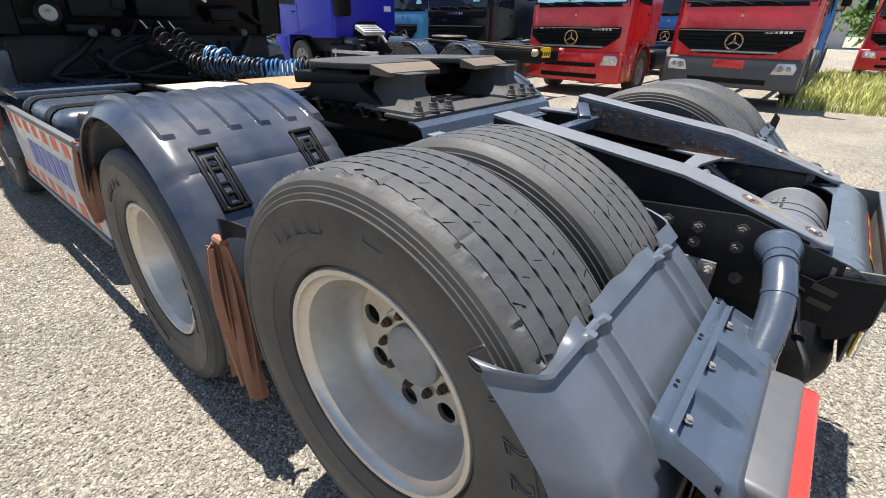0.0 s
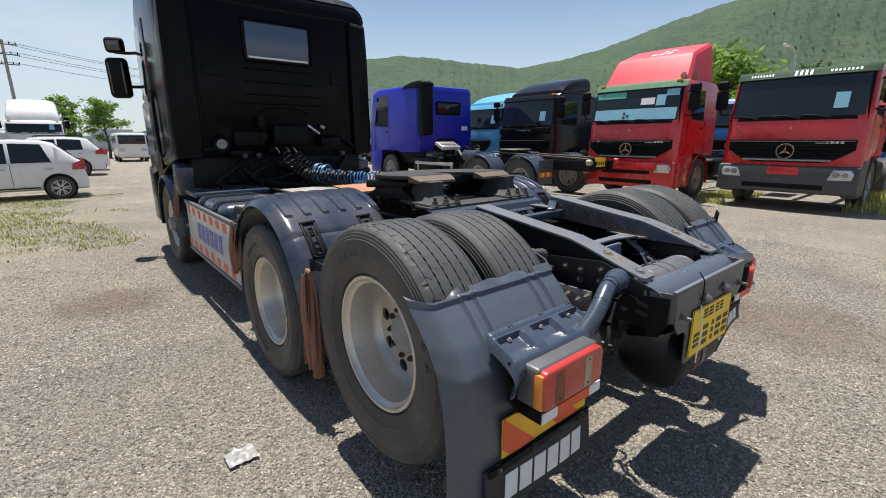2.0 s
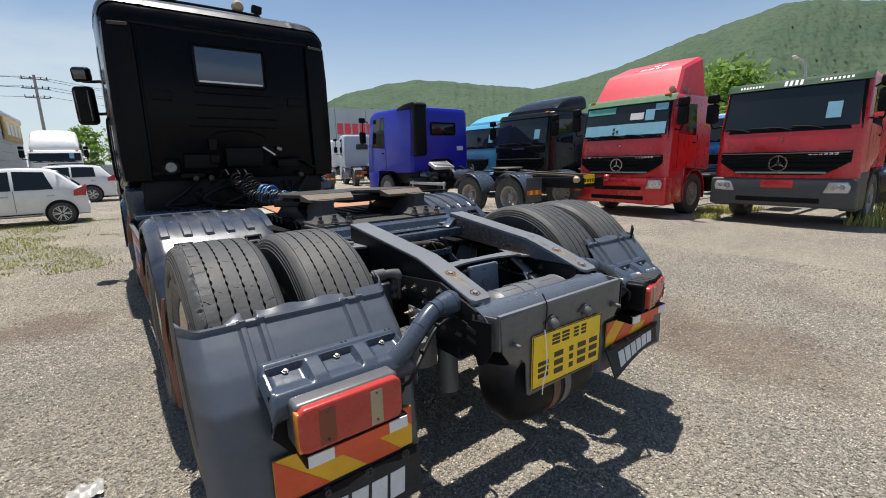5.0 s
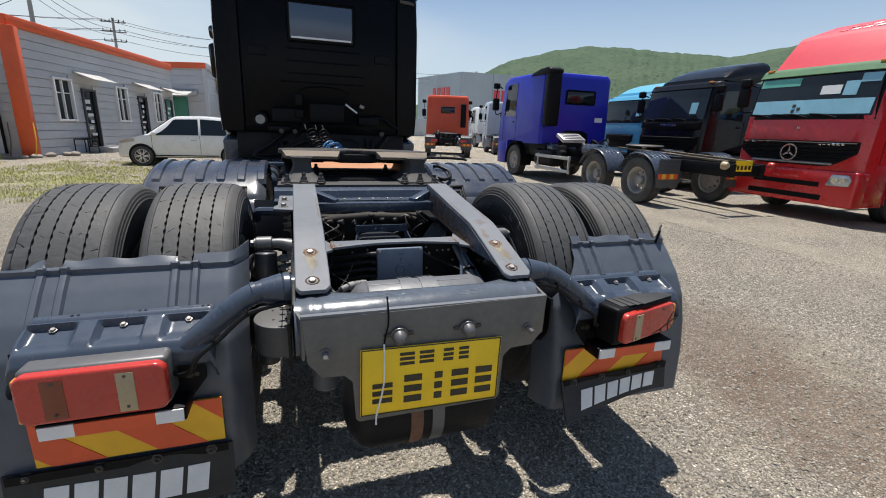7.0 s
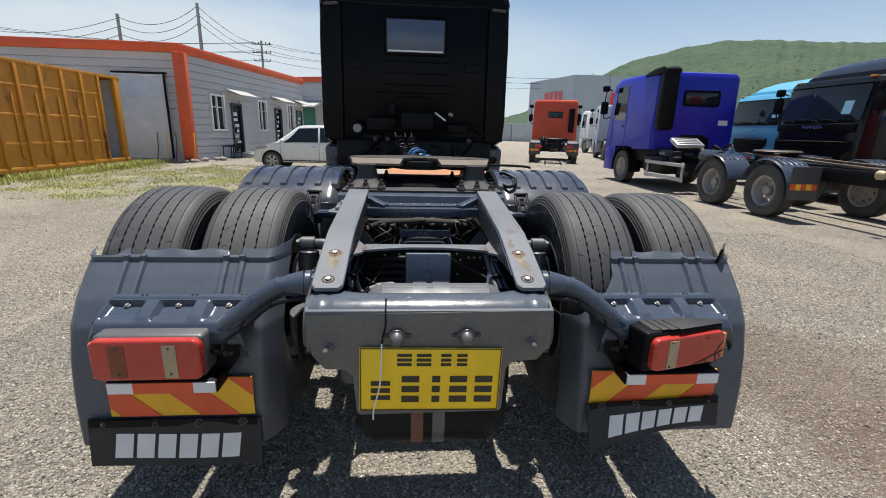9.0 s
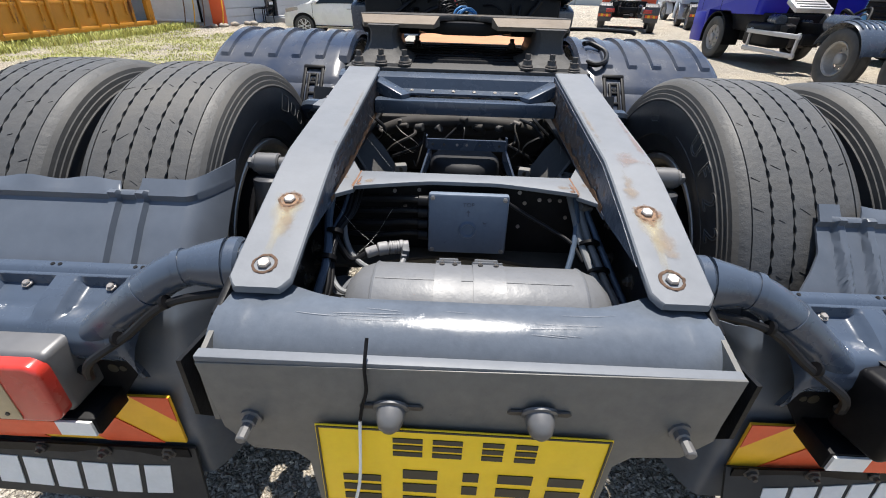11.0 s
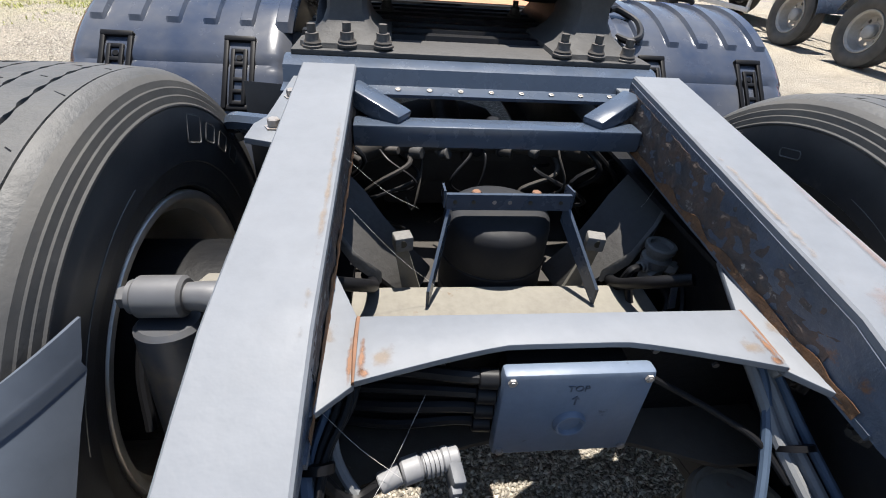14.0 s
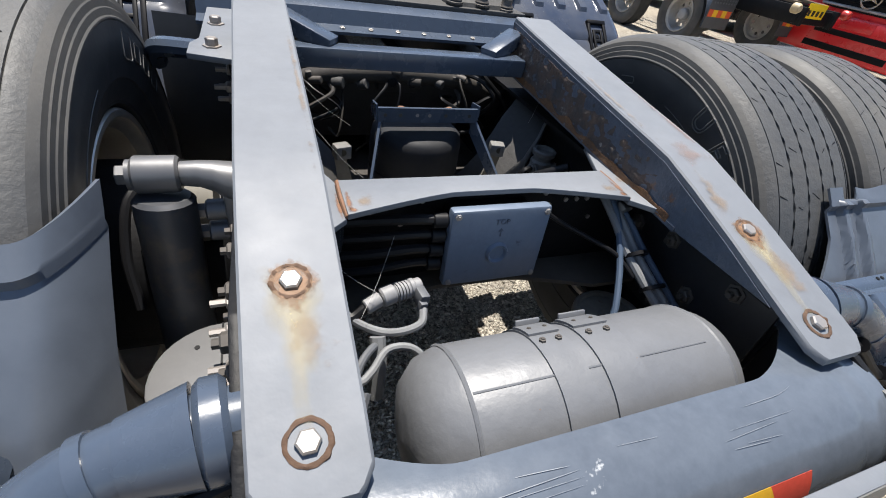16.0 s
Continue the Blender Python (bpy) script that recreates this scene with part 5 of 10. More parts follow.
# drive axle fenders
def fender(sx):
    R = 0.69
    m = 1 if sx < 0 else -1

    def P(a, x, r):
        return (m * x, DRV_Y + r * math.cos(radians(a)), DRV_Z + r * math.sin(radians(a)))

    def f(u, v):
        a = 6 + (192 - 6) * u                    # 90 is the top, above 90 the rear
        x = -0.56 - 0.69 * v
        e = max(0.0, (v - 0.90) / 0.10)
        i = max(0.0, (0.08 - v) / 0.08)
        r = R - 0.055 * e ** 2.2 - 0.03 * i ** 2
        if 131.6 < a < 133.8:
            r -= 0.009
        elif a >= 133.8:
            r -= 0.004
        return P(a, x, r)
    b = B()
    shell(b, f, 112, 30, 0.006 * m)
    bmesh.ops.recalc_face_normals(b, faces=b.faces[:])
    fd = part("drive_fender", b, FENDER, truck, "glossy dark plastic fender with raised ribs")
    for k in range(6):
        xr = -0.584 - 0.116 * k
        b = B()

        def g(u, v):
            a = 56 + 65 * u
            w = math.sin(math.pi * min(1, max(0, v)))
            end = min(1.0, u / 0.033, (1 - u) / 0.033)
            return P(a, xr + 0.062 * (v - 0.5), R - 0.003 + 0.021 * end * min(1.0, 5 * min(v, 1 - v)))
        shell(b, g, 30, 10, 0.004 * m)
        bmesh.ops.recalc_face_normals(b, faces=b.faces[:])
        part("rib", b, FENDER, fd)
    for xr in (-0.71, -1.085):
        base = Matrix(((m * 1, 0, 0, 0), (0, 1, 0, 0), (0, 0, 1, 0), (0, 0, 0, 1)))
        b = B()
        a = radians(135)
        n = Vector((0, math.cos(a), math.sin(a)))
        t = Vector((0, math.sin(a), -math.cos(a)))
        # local frame: x across, y along the slope (up), z out of the fender
        c = Vector(P(135, xr, R - 0.012))
        mat = Matrix(((1, 0, 0, c.x), (0, t.y, n.y, c.y), (0, t.z, n.z, c.z), (0, 0, 0, 1)))
        for cx in (-0.041, 0.041):
            box(b, (cx, 0, 0.010), (0.016, 0.25, 0.022), bev=0.004)
        box(b, (0, 0.118, 0.012), (0.098, 0.018, 0.022), bev=0.004)
        box(b, (0, -0.118, 0.006), (0.098, 0.018, 0.020), bev=0.004)
        box(b, (0, 0.0, -0.004), (0.09, 0.24, 0.008))
        cl = part("clasp", b, CABTRIM, fd, "black plastic clasp in a raised frame", at=mat)
        b = B()
        for cx in (-0.019, 0.019):
            box(b, (cx, -0.015, 0.014), (0.013, 0.19, 0.016), bev=0.003)
        for yy in (0.075, 0.03, -0.025, -0.065, -0.105):
            box(b, (0, yy, 0.013), (0.05, 0.014, 0.016), bev=0.003)
        part("strap", b, CABTRIM, cl)
        b = B()
        cyl(b, (0, 0.052, 0.0), (0, 0.052, 0.016), 0.012, 14, bev=0.003)
        part("button", b, CABTRIM, cl)
    return fd


fender(-1)
fender(1)
b = B()
tube(b, [(0.60, 0.98, 1.13), (0.63, 0.93, 1.125), (0.68, 0.96, 1.14), (0.70, 1.06, 1.17), (0.64, 1.12, 1.20), (0.60, 1.10, 1.20)], 0.012, 8)
part("loose_hose", b, HOSEK, truck, "black hose lying on the fender")


# rear mudguards
GP = [(-0.455, 1.035), (-0.478, 1.012), (-0.535, 0.957), (-0.60, 0.885), (-0.65, 0.80), (-0.68, 0.68), (-0.695, 0.55), (-0.698, 0.46), (-0.698, 0.36)]


def guard_profile(u):
    k = u * (len(GP) - 1)
    i = min(int(k), len(GP) - 2)
    t = k - i
    return GP[i][0] + (GP[i + 1][0] - GP[i][0]) * t, GP[i][1] + (GP[i + 1][1] - GP[i][1]) * t


def guard(sx):
    pairs = (0.205, 0.285, 0.685, 0.765) if sx < 0 else (0.325, 0.405, 0.685, 0.765)

    def f(u, v):
        y, z = guard_profile(u)
        if sx > 0:                                  # the inner upper corner has broken away along a curve
            torn_ = float(np.interp(z, [0.80, 0.86, 0.885, 0.93, 0.96, 1.04], [0.545, 0.635, 0.68, 0.72, 0.74, 0.752]))
            cut = (torn_ - 0.545) / 0.745
            v = cut + (1 - cut) * v
        x = 0.545 + 0.745 * v
        top = 1 - min(1.0, u / 0.12)
        o, i = max(0.0, (v - 0.925) / 0.075), max(0.0, (0.085 - v) / 0.085)
        y += 0.085 * o ** 1.6 + 0.11 * i ** 2
        z += top * (0.012 * i ** 1.5 + (0.03 * o if sx < 0 else 0))
        # two pairs of raised channels
        for c in pairs:
            d = abs(v - c)
            if d < 0.017 and 0.11 < u < 0.46:
                k_ = 0.014 * min(1.0, (0.017 - d) / 0.006, (u - 0.11) / 0.02)
                y, z = y - k_ * 0.75, z + k_ * 0.65
        # stepped upper edge, dipping where it wraps round the tyre
        if top > 0:
            if pairs[0] + 0.01 < v < pairs[1] - 0.01 or 0.695 < v < 0.755:
                z, y = z - 0.022 * top, y - 0.014 * top
            elif v > 0.755 and sx < 0:
                q = min(1.0, (v - 0.755) / 0.13)
                z -= 0.045 * top * q * q * (3 - 2 * q)
            elif pairs[1] - 0.01 < v < 0.695:
                z -= 0.008 * top * math.sin(17 * v) ** 2
        # fold under the lip
        if u < 0.15:
            y, z = y - 0.009, z + 0.007
        if sx > 0 and top > 0 and v > 0.84:
            z -= 0.05 * top * min(1, (v - 0.84) / 0.05)
        return (sx * x, y, z)
    b = B()
    shell(b, f, 66, 150, 0.005 * sx)
    bmesh.ops.recalc_face_normals(b, faces=b.faces[:])
    return part("mudguard", b, GUARD, truck, "grey plastic mudguard, upper edge broken" if sx > 0 else "grey plastic mudguard with raised channels")


def press(sx):
    """The pressed steel bracket that clamps the guard, with three pockets."""
    prof = [(-0.607, 0.912), (-0.625, 0.910), (-0.66, 0.902), (-0.70, 0.890), (-0.74, 0.873), (-0.768, 0.854), (-0.785, 0.83), (-0.788, 0.805), (-0.78, 0.785), (-0.765, 0.775)]

    def f(u, v):
        k = u * (len(prof) - 1)
        i = min(int(k), len(prof) - 2)
        t = k - i
        y, z = prof[i][0] + (prof[i + 1][0] - prof[i][0]) * t, prof[i][1] + (prof[i + 1][1] - prof[i][1]) * t
        x = 0.62 + 0.50 * v
        y = -0.607 + (y + 0.607) * 0.83
        e = max(0.0, (v - 0.95) / 0.05, (0.05 - v) / 0.05)
        z -= 0.045 * e ** 2.2
        if 0.12 < u < 0.2:
            z -= 0.006 * min(1.0, (u - 0.12) / 0.03, (0.2 - u) / 0.03)
        for c in (0.16, 0.5, 0.84):
            d = abs(v - c)
            if 0.2 < u < 0.52 and d < 0.125:
                w = min(1.0, (0.125 - d) / 0.025, (u - 0.2) / 0.025, (0.52 - u) / 0.14)
                y, z = y + 0.006 * w, z - 0.020 * w
        return (sx * x, y, z)
    b = B()
    shell(b, f, 40, 72, 0.005 * sx)
    bmesh.ops.recalc_face_normals(b, faces=b.faces[:])
    pr = part("press_bracket", b, CHASSIS, truck, "glossy dark steel clamp bracket with three pockets")
    for c in (0.16, 0.5, 0.84):
        bolt(pr, (sx * (0.62 + 0.50 * c), -0.650, 0.884), (0, -0.4, 0.9), hexbolt(0.006, 0.007))
        for dx in (-0.035, -0.05):
            b = B()
            cyl(b, (sx * (0.62 + 0.50 * c + dx), -0.616, 0.909), (sx * (0.62 + 0.50 * c + dx), -0.617, 0.9125), 0.004, 10)
            part("hole", b, FRAME, pr)
    return pr


def bars(parent, mat, x0, x1, z0, z1, y, n, lean=0.0, gap=0.25, name="lettering_block"):
    """Plain blocks in place of a word, side by side in the plane across y."""
    w = (x1 - x0) / n
    for k in range(n):
        a, c = x0 + w * k, x0 + w * (k + 1 - gap)
        b = B()
        prism(b, [(a, z0), (c, z0), (c + lean, z1), (a + lean, z1)], "y", y - 0.0012, y)
        part(name, b, mat, parent)


def tail_lights(sx):
    # plate of the lamp holder
    b = B()
    prism(b, [(sx * 0.655, 0.855), (sx * 1.115, 0.855), (sx * 1.115, 0.72), (sx * 1.06, 0.645), (sx * 0.71, 0.645), (sx * 0.655, 0.72)], "y", -0.715, -0.722)
    hp = part("lamp_holder", b, CABTRIM, truck)
    for x in (0.68, 0.70):
        b = B()
        cyl(b, (sx * x, -0.722, 0.735), (sx * x, -0.7235, 0.735), 0.011 if x > 0.69 else 0.007, 14)
        part("hole", b, INK, hp)
    cx, dz = 0.90, 0.002 if sx < 0 else 0.012
    tilt = 0 if sx < 0 else 14
    b = B()
    box(b, (0, 0.050, 0.002), (0.340, 0.10, 0.148), bev=0.014, seg=3)
    lamp = part("tail_lamp", b, CABTRIM if sx > 0 else STEEL, truck, "tail lamp with grey housing" if sx < 0 else "cracked tail lamp with black housing", at=pose(sx * cx, -0.805, 0.766 + dz, 0, 0, tilt))
    b = B()
    lw_, lh_, lr_ = 0.169 if sx < 0 else 0.155, 0.070 if sx < 0 else 0.060, 0.026
    prism(b, [(cx_ + lr_ * math.cos(radians(a0_ + 15 * q)), cz_ + lr_ * math.sin(radians(a0_ + 15 * q))) for cx_, cz_, a0_ in ((lw_ - lr_, lh_ - lr_, 0), (-lw_ + lr_, lh_ - lr_, 90), (-lw_ + lr_, -lh_ + lr_, 180), (lw_ - lr_, -lh_ + lr_, 270)) for q in range(7)], "y", -0.024, 0.004)
    bmesh.ops.bevel(b, geom=[e for e in b.edges if all(v.co.y < -0.02 for v in e.verts)], offset=0.008, segments=3, profile=0.5, affect="EDGES")
    part("lens", b, LAMPRED, lamp, "red plastic lens")
    if sx > 0:
        # black tape wound over the cracked housing
        for q in range(4):
            b = B()
            box(b, (0.02 + 0.012 * q, 0.052 - 0.006 * q, 0.0775 + 0.0016 * q), (0.30 - 0.03 * q, 0.086, 0.0022), (0, 0.4 * q, 2 * q - 3), 0.0008)
            part("tape_strip", b, FLAP, lamp, "frayed black tape")
    b = B()
    box(b, (sx * 0.164, 0.0, -0.003), (0.016, 0.036, 0.125 if sx < 0 else 0.10), bev=0.006)
    part("side_lens", b, LAMPAMB, lamp, "amber side lens")
    b = B()
    box(b, (0.075 if sx < 0 else -0.075, -0.0248, -0.003), (0.042, 0.003, 0.115 if sx < 0 else 0.104), bev=0.001)
    part("reversing_lens", b, LAMPCLR, lamp, "faded tan strip")
    if sx < 0:
        b = B()
        box(b, (-0.085, -0.0245, -0.003), (0.05, 0.002, 0.11), bev=0.0008)
        part("dirty_band", b, M("lens_dirt", (0.2, 0.05, 0.02), 0.4, var=(12, 0.5)), lamp)
    for x in (-0.085, 0.075):
        for z in (-0.045, 0.045):
            b = B()
            cyl(b, (x, -0.024, z), (x, -0.0285, z), 0.004, 10)
            part("screw", b, HUB, lamp)
    if sx > 0:
        for pts in ([(0.17, -0.024, -0.01), (0.11, -0.0245, -0.03), (0.02, -0.0245, -0.055)], [(0.15, -0.024, 0.02), (0.12, -0.0245, -0.02), (0.13, -0.0245, -0.06)], [(0.12, -0.0245, -0.02), (0.155, -0.024, -0.045)]):
            b = B()
            tube(b, pts, 0.002, 5, 3)
            part("crack", b, INK, lamp)
    # white and red reflective pieces on the holder
    for a, c, mt in ((0.705, 0.775, WHITEV), (0.775, 0.965, CHEVR), (0.965, 1.045, WHITEV)):
        b = B()
        prism(b, [(sx * a, 0.640), (sx * c, 0.640), (sx * c, 0.678), (sx * a, 0.678)], "y", -0.806, -0.811)
        part("reflector", b, mt, hp)
    b = B()
    box(b, (sx * 0.875, -0.763, 0.660), (0.35, 0.084, 0.044), bev=0.003)
    part("reflector_bar", b, CABTRIM, hp)
    # chevron plate
    x0, x1, z0, z1 = 0.625, 1.12, 0.485, 0.636
    b = B()
    prism(b, [(sx * x0, z0), (sx * x1, z0), (sx * x1, z1), (sx * x0, z1)], "y", -0.702, -0.708)
    cpn = part("chevron_plate", b, CHEVY, truck, "red and yellow striped rear marking plate")
    h, sl = z1 - z0, 0.17
    for k in range(3):
        a = x0 - 0.22 + 0.27 * k
        poly = [(a, z0), (a + 0.135, z0), (a + 0.135 + sl, z1), (a + sl, z1)]

        def clip(ps, lim, s_):
            r = []
            for i, p in enumerate(ps):
                q = ps[(i + 1) % len(ps)]
                pi, qi = (p[0] - lim) * s_ >= 0, (q[0] - lim) * s_ >= 0
                if pi:
                    r.append(p)
                if pi != qi:
                    t = (lim - p[0]) / (q[0] - p[0])
                    r.append((lim, p[1] + (q[1] - p[1]) * t))
            return r
        ps = clip(clip(poly, x0 + 0.001, 1), x1 - 0.001, -1)
        if len(ps) > 2:
            b = B()
            prism(b, [(sx * x, z) for x, z in ps], "y", -0.7085, -0.7105)
            part("stripe", b, CHEVR, cpn, "red stripe")
    # mud flap
    def f(u, v):
        x = 0.605 + 0.60 * v
        z = 0.474 - 0.178 * u
        y = -0.715 - 0.02 * u
        if sx > 0:
            z = 0.50 - 0.155 * u + 0.035 * v * u - 0.02 * math.sin(math.pi * v) * (-u) + 0.02 * v
            y -= 0.05 * u * (1 - v) ** 2
            x = 0.615 + 0.53 * v
        return (sx * x, y - 0.006 * math.sin(5 * v), z)
    b = B()
    shell(b, f, 8, 24, 0.008 * sx)
    bmesh.ops.recalc_face_normals(b, faces=b.faces[:])
    fl = part("mud_flap", b, FLAP, truck, "black rubber mud flap with a white maker's mark")
    n = 6
    for k in range(n):
        v0, v1 = 0.14 + 0.125 * k, 0.14 + 0.125 * (k + 0.82)
        if sx < 0:
            v0, v1 = 1 - v1, 1 - v0
        b = B()

        def g(u, v):
            p = Vector(f(0.30 + 0.52 * u, v0 + (v1 - v0) * v + (0.02 if sx > 0 else -0.02) * (1 - u)))
            p.y -= 0.0025
            return p
        shell(b, g, 4, 3, 0.002 * sx)
        bmesh.ops.recalc_face_normals(b, faces=b.faces[:])
        part("lettering_block", b, WHITEV, fl)
    for v in (0.1, 0.35, 0.6, 0.9):
        p = f(0.06, v)
        bolt(fl, (p[0], p[1] - 0.001, p[2]), (0, -1, 0), BOLT_DARK)
    b = B()
    p0, p1 = f(0.06, 0.02), f(0.06, 0.98)
    prism(b, [(p0[0], p0[2] - 0.014), (p1[0], p1[2] - 0.014), (p1[0], p1[2] + 0.014), (p0[0], p0[2] + 0.014)], "y", p0[1] - 0.001, p0[1] - 0.005)
    part("clamp_strip", b, CABTRIM, fl)


for sx in (-1, 1):
    guard(sx)
    press(sx)
    tail_lights(sx)
    # arm that carries the guard, with a cable tied along it
    b = B()
    tube(b, [(sx * 0.372, -0.682, 0.980), (sx * 0.45, -0.690, 0.978), (sx * 0.515, -0.702, 0.966), (sx * 0.575, -0.716, 0.930), (sx * 0.635, -0.722, 0.880), (sx * 0.70, -0.718, 0.828)], 0.034, 24)
    arm = part("support_tube", b, CHASSIS, truck, "blue-grey painted bent tube")
    for p, q in (((0.50, -0.699, 0.972), (0.512, -0.702, 0.970)), ((0.572, -0.7155, 0.932), (0.580, -0.717, 0.926))):
        b = B()
        cyl(b, (sx * p[0], p[1], p[2]), (sx * q[0], q[1], q[2]), 0.0358, 24)
        part("collar", b, CHASSIS, arm)
    b = B()
    cyl(b, (sx * 0.400, -0.684, 0.974), (sx * 0.428, -0.687, 0.975), 0.050, 28, bev=0.006)
    cyl(b, (sx * 0.428, -0.687, 0.975), (sx * 0.485, -0.696, 0.975), 0.049, 28, r2=0.0355)
    part("flared_collar", b, CHASSIS, arm)
    b = B()
    prism(b, [(-0.70, 0.90), (-0.735, 0.925), (-0.78, 0.915), (-0.80, 0.938), (-0.905, 0.952), (-0.905, 0.84), (-0.865, 0.785), (-0.835, 0.772), (-0.825, 0.80), (-0.79, 0.815), (-0.755, 0.87), (-0.70, 0.868)], "x", sx * 0.403, sx * 0.410)
    sl_ = part("slotted_bracket", b, FRAME, truck, "dark steel bracket with two slots")
    for y_, z_ in ((-0.80, 0.90), (-0.80, 0.862)):
        b = B()
        box(b, (sx * 0.4105, y_, z_), (0.002, 0.05, 0.016), (12, 0, 0))
        part("slot", b, INK, sl_)
    b = B()
    tube(b, [(sx * 0.40, -0.725, 0.945), (sx * 0.52, -0.745, 0.925), (sx * 0.60, -0.77, 0.865), (sx * 0.655, -0.80, 0.83), (sx * 0.675, -0.795, 0.79), (sx * 0.70, -0.77, 0.765), (sx * 0.735, -0.755, 0.765)], 0.008, 8)
    part("lamp_cable", b, HOSEK, truck)
    for p in ((0.52, -0.735, 0.93), (0.61, -0.762, 0.865)):
        b = B()
        cyl(b, (sx * p[0], p[1] - 0.012, p[2]), (sx * (p[0] + 0.006), p[1] - 0.012, p[2] - 0.002), 0.013, 10)
        part("cable_tie", b, CABTRIM, truck)
# stub of the broken guard
b = B()
loft(b, [[(1.19, -0.49, 1.0), (1.235, -0.46, 1.0), (1.24, -0.465, 1.0), (1.195, -0.50, 1.0)], [(1.20, -0.50, 1.06), (1.225, -0.475, 1.08), (1.23, -0.48, 1.08), (1.205, -0.505, 1.06)]])
part("guard_stub", b, CABTRIM, truck)

TUBE = M("scratched_blue_grey_gloss", (0.085, 0.099, 0.12), 0.17, var=(7, 0.6), bump=(90, 0.0009, 0.35), col2=(0.055, 0.065, 0.082), spots=(26, 0.68, (0.3, 0.31, 0.32), 0.04))


# rear tube: a rolled sheet that rises to the rails at its ends
def rt(u, v):
    x = -0.392 + 0.784 * u
    e = max(0.0, (abs(x) - 0.20) / 0.19)
    front = 28 * min(1.0, e) ** 1.6
    a = radians(78 - front + (205 - 78 + front) * v)
    r = 0.098
    if 0.93 < abs(x) / 0.392 or 0.80 < abs(x) / 0.392 < 0.84:
        r -= 0.003
    y, z = -0.795 + r * math.cos(a), 0.880 + r * math.sin(a)
    if v < 0.25:
        k = (1 - v / 0.25)
        y += 0.06 * min(1.0, e) ** 1.5 * k
    return (x, y, z)


b = B()
shell(b, rt, 60, 30, -0.006)
bmesh.ops.recalc_face_normals(b, faces=b.faces[:])
part("rear_tube", b, TUBE, truck, "glossy blue-grey rolled rear cross tube with scratches")
SCRATCH = M("scratched_paint", (0.19, 0.203, 0.225), 0.4, var=(80, 0.6))
rq = random.Random(21)
for k in range(11):
    x0, L_ = rq.uniform(-0.27, 0.2), rq.uniform(0.04, 0.13)
    v0, dv = rq.uniform(0.12, 0.30), rq.uniform(-0.02, 0.02)
    wv = rq.uniform(0.001, 0.0035)
    b = B()

    def sc_(u, v):
        p_ = Vector(rt((x0 + L_ * u + 0.392) / 0.784, v0 + dv * u + wv * (v - 0.5) * math.sin(math.pi * u) ** 0.5))
        c_ = Vector((p_.x, -0.795, 0.880))
        return p_ + (p_ - c_).normalized() * 0.0012
    shell(b, sc_, 10, 1, 0.0003)
    part("scratch", b, SCRATCH, truck)
# red and yellow tape round the back of the tube
TAPER = M("dull_red_tape", (0.42, 0.05, 0.03), 0.45, var=(20, 0.6))
TAPEY = M("dull_yellow_tape", (0.55, 0.31, 0.02), 0.45, var=(20, 0.6))
for x0, x1, mt in ((-0.225, -0.19, TAPEY), (-0.19, -0.118, TAPER), (-0.118, -0.07, TAPEY), (-0.07, 0.0, TAPER), (0.0, 0.024, TAPEY), (0.024, 0.085, TAPER), (0.085, 0.135, TAPEY), (0.135, 0.205, TAPER)):
    b = B()
    lean = -0.02 if x1 <= 0.0 else 0.02

    def tape(u, v):
        xa, xb = x0 + (lean if x0 not in (-0.225, 0.0) else 0) * v, x1 + (lean if x1 not in (0.205, 0.024) else 0) * v
        if x0 == 0.0:
            xa, xb = 0.012 - 0.032 * v, 0.012 + 0.032 * v
        elif x1 == 0.0:
            xb = 0.012 - 0.032 * v
        elif x0 == 0.024:
            xa = 0.012 + 0.032 * v
        x, a = xa + (xb - xa) * u, radians(143 + 28 * v)
        return (x, -0.795 + 0.0995 * math.cos(a), 0.880 + 0.0995 * math.sin(a))
    shell(b, tape, 4, 8, 0.0005)
    bmesh.ops.recalc_face_normals(b, faces=b.faces[:])
    part("reflective_tape", b, mt, truck)

# plate holder: front sheet with folded sides
b = B()
pts = [(-0.375, 0.962), (0.378, 0.972), (0.37, 0.845), (0.335, 0.805), (0.262, 0.80), (0.238, 0.775), (0.232, 0.632), (0.222, 0.622), (-0.222, 0.618), (-0.232, 0.628), (-0.240, 0.755), (-0.262, 0.778), (-0.325, 0.782), (-0.362, 0.83)]
prism(b, pts, "y", -0.912, -0.920, 0.0015)
HOLDER = M("dusty_scuffed_steel", (0.125, 0.121, 0.11), 0.5, 0.1, var=(6, 0.8), bump=(60, 0.0012, 0.4), col2=(0.085, 0.085, 0.085), spots=(38, 0.68, (0.02, 0.02, 0.021), 0.03))
hold = part("plate_holder", b, HOLDER, truck, "scuffed grey steel number plate holder", at=(0, 0.003, 0))
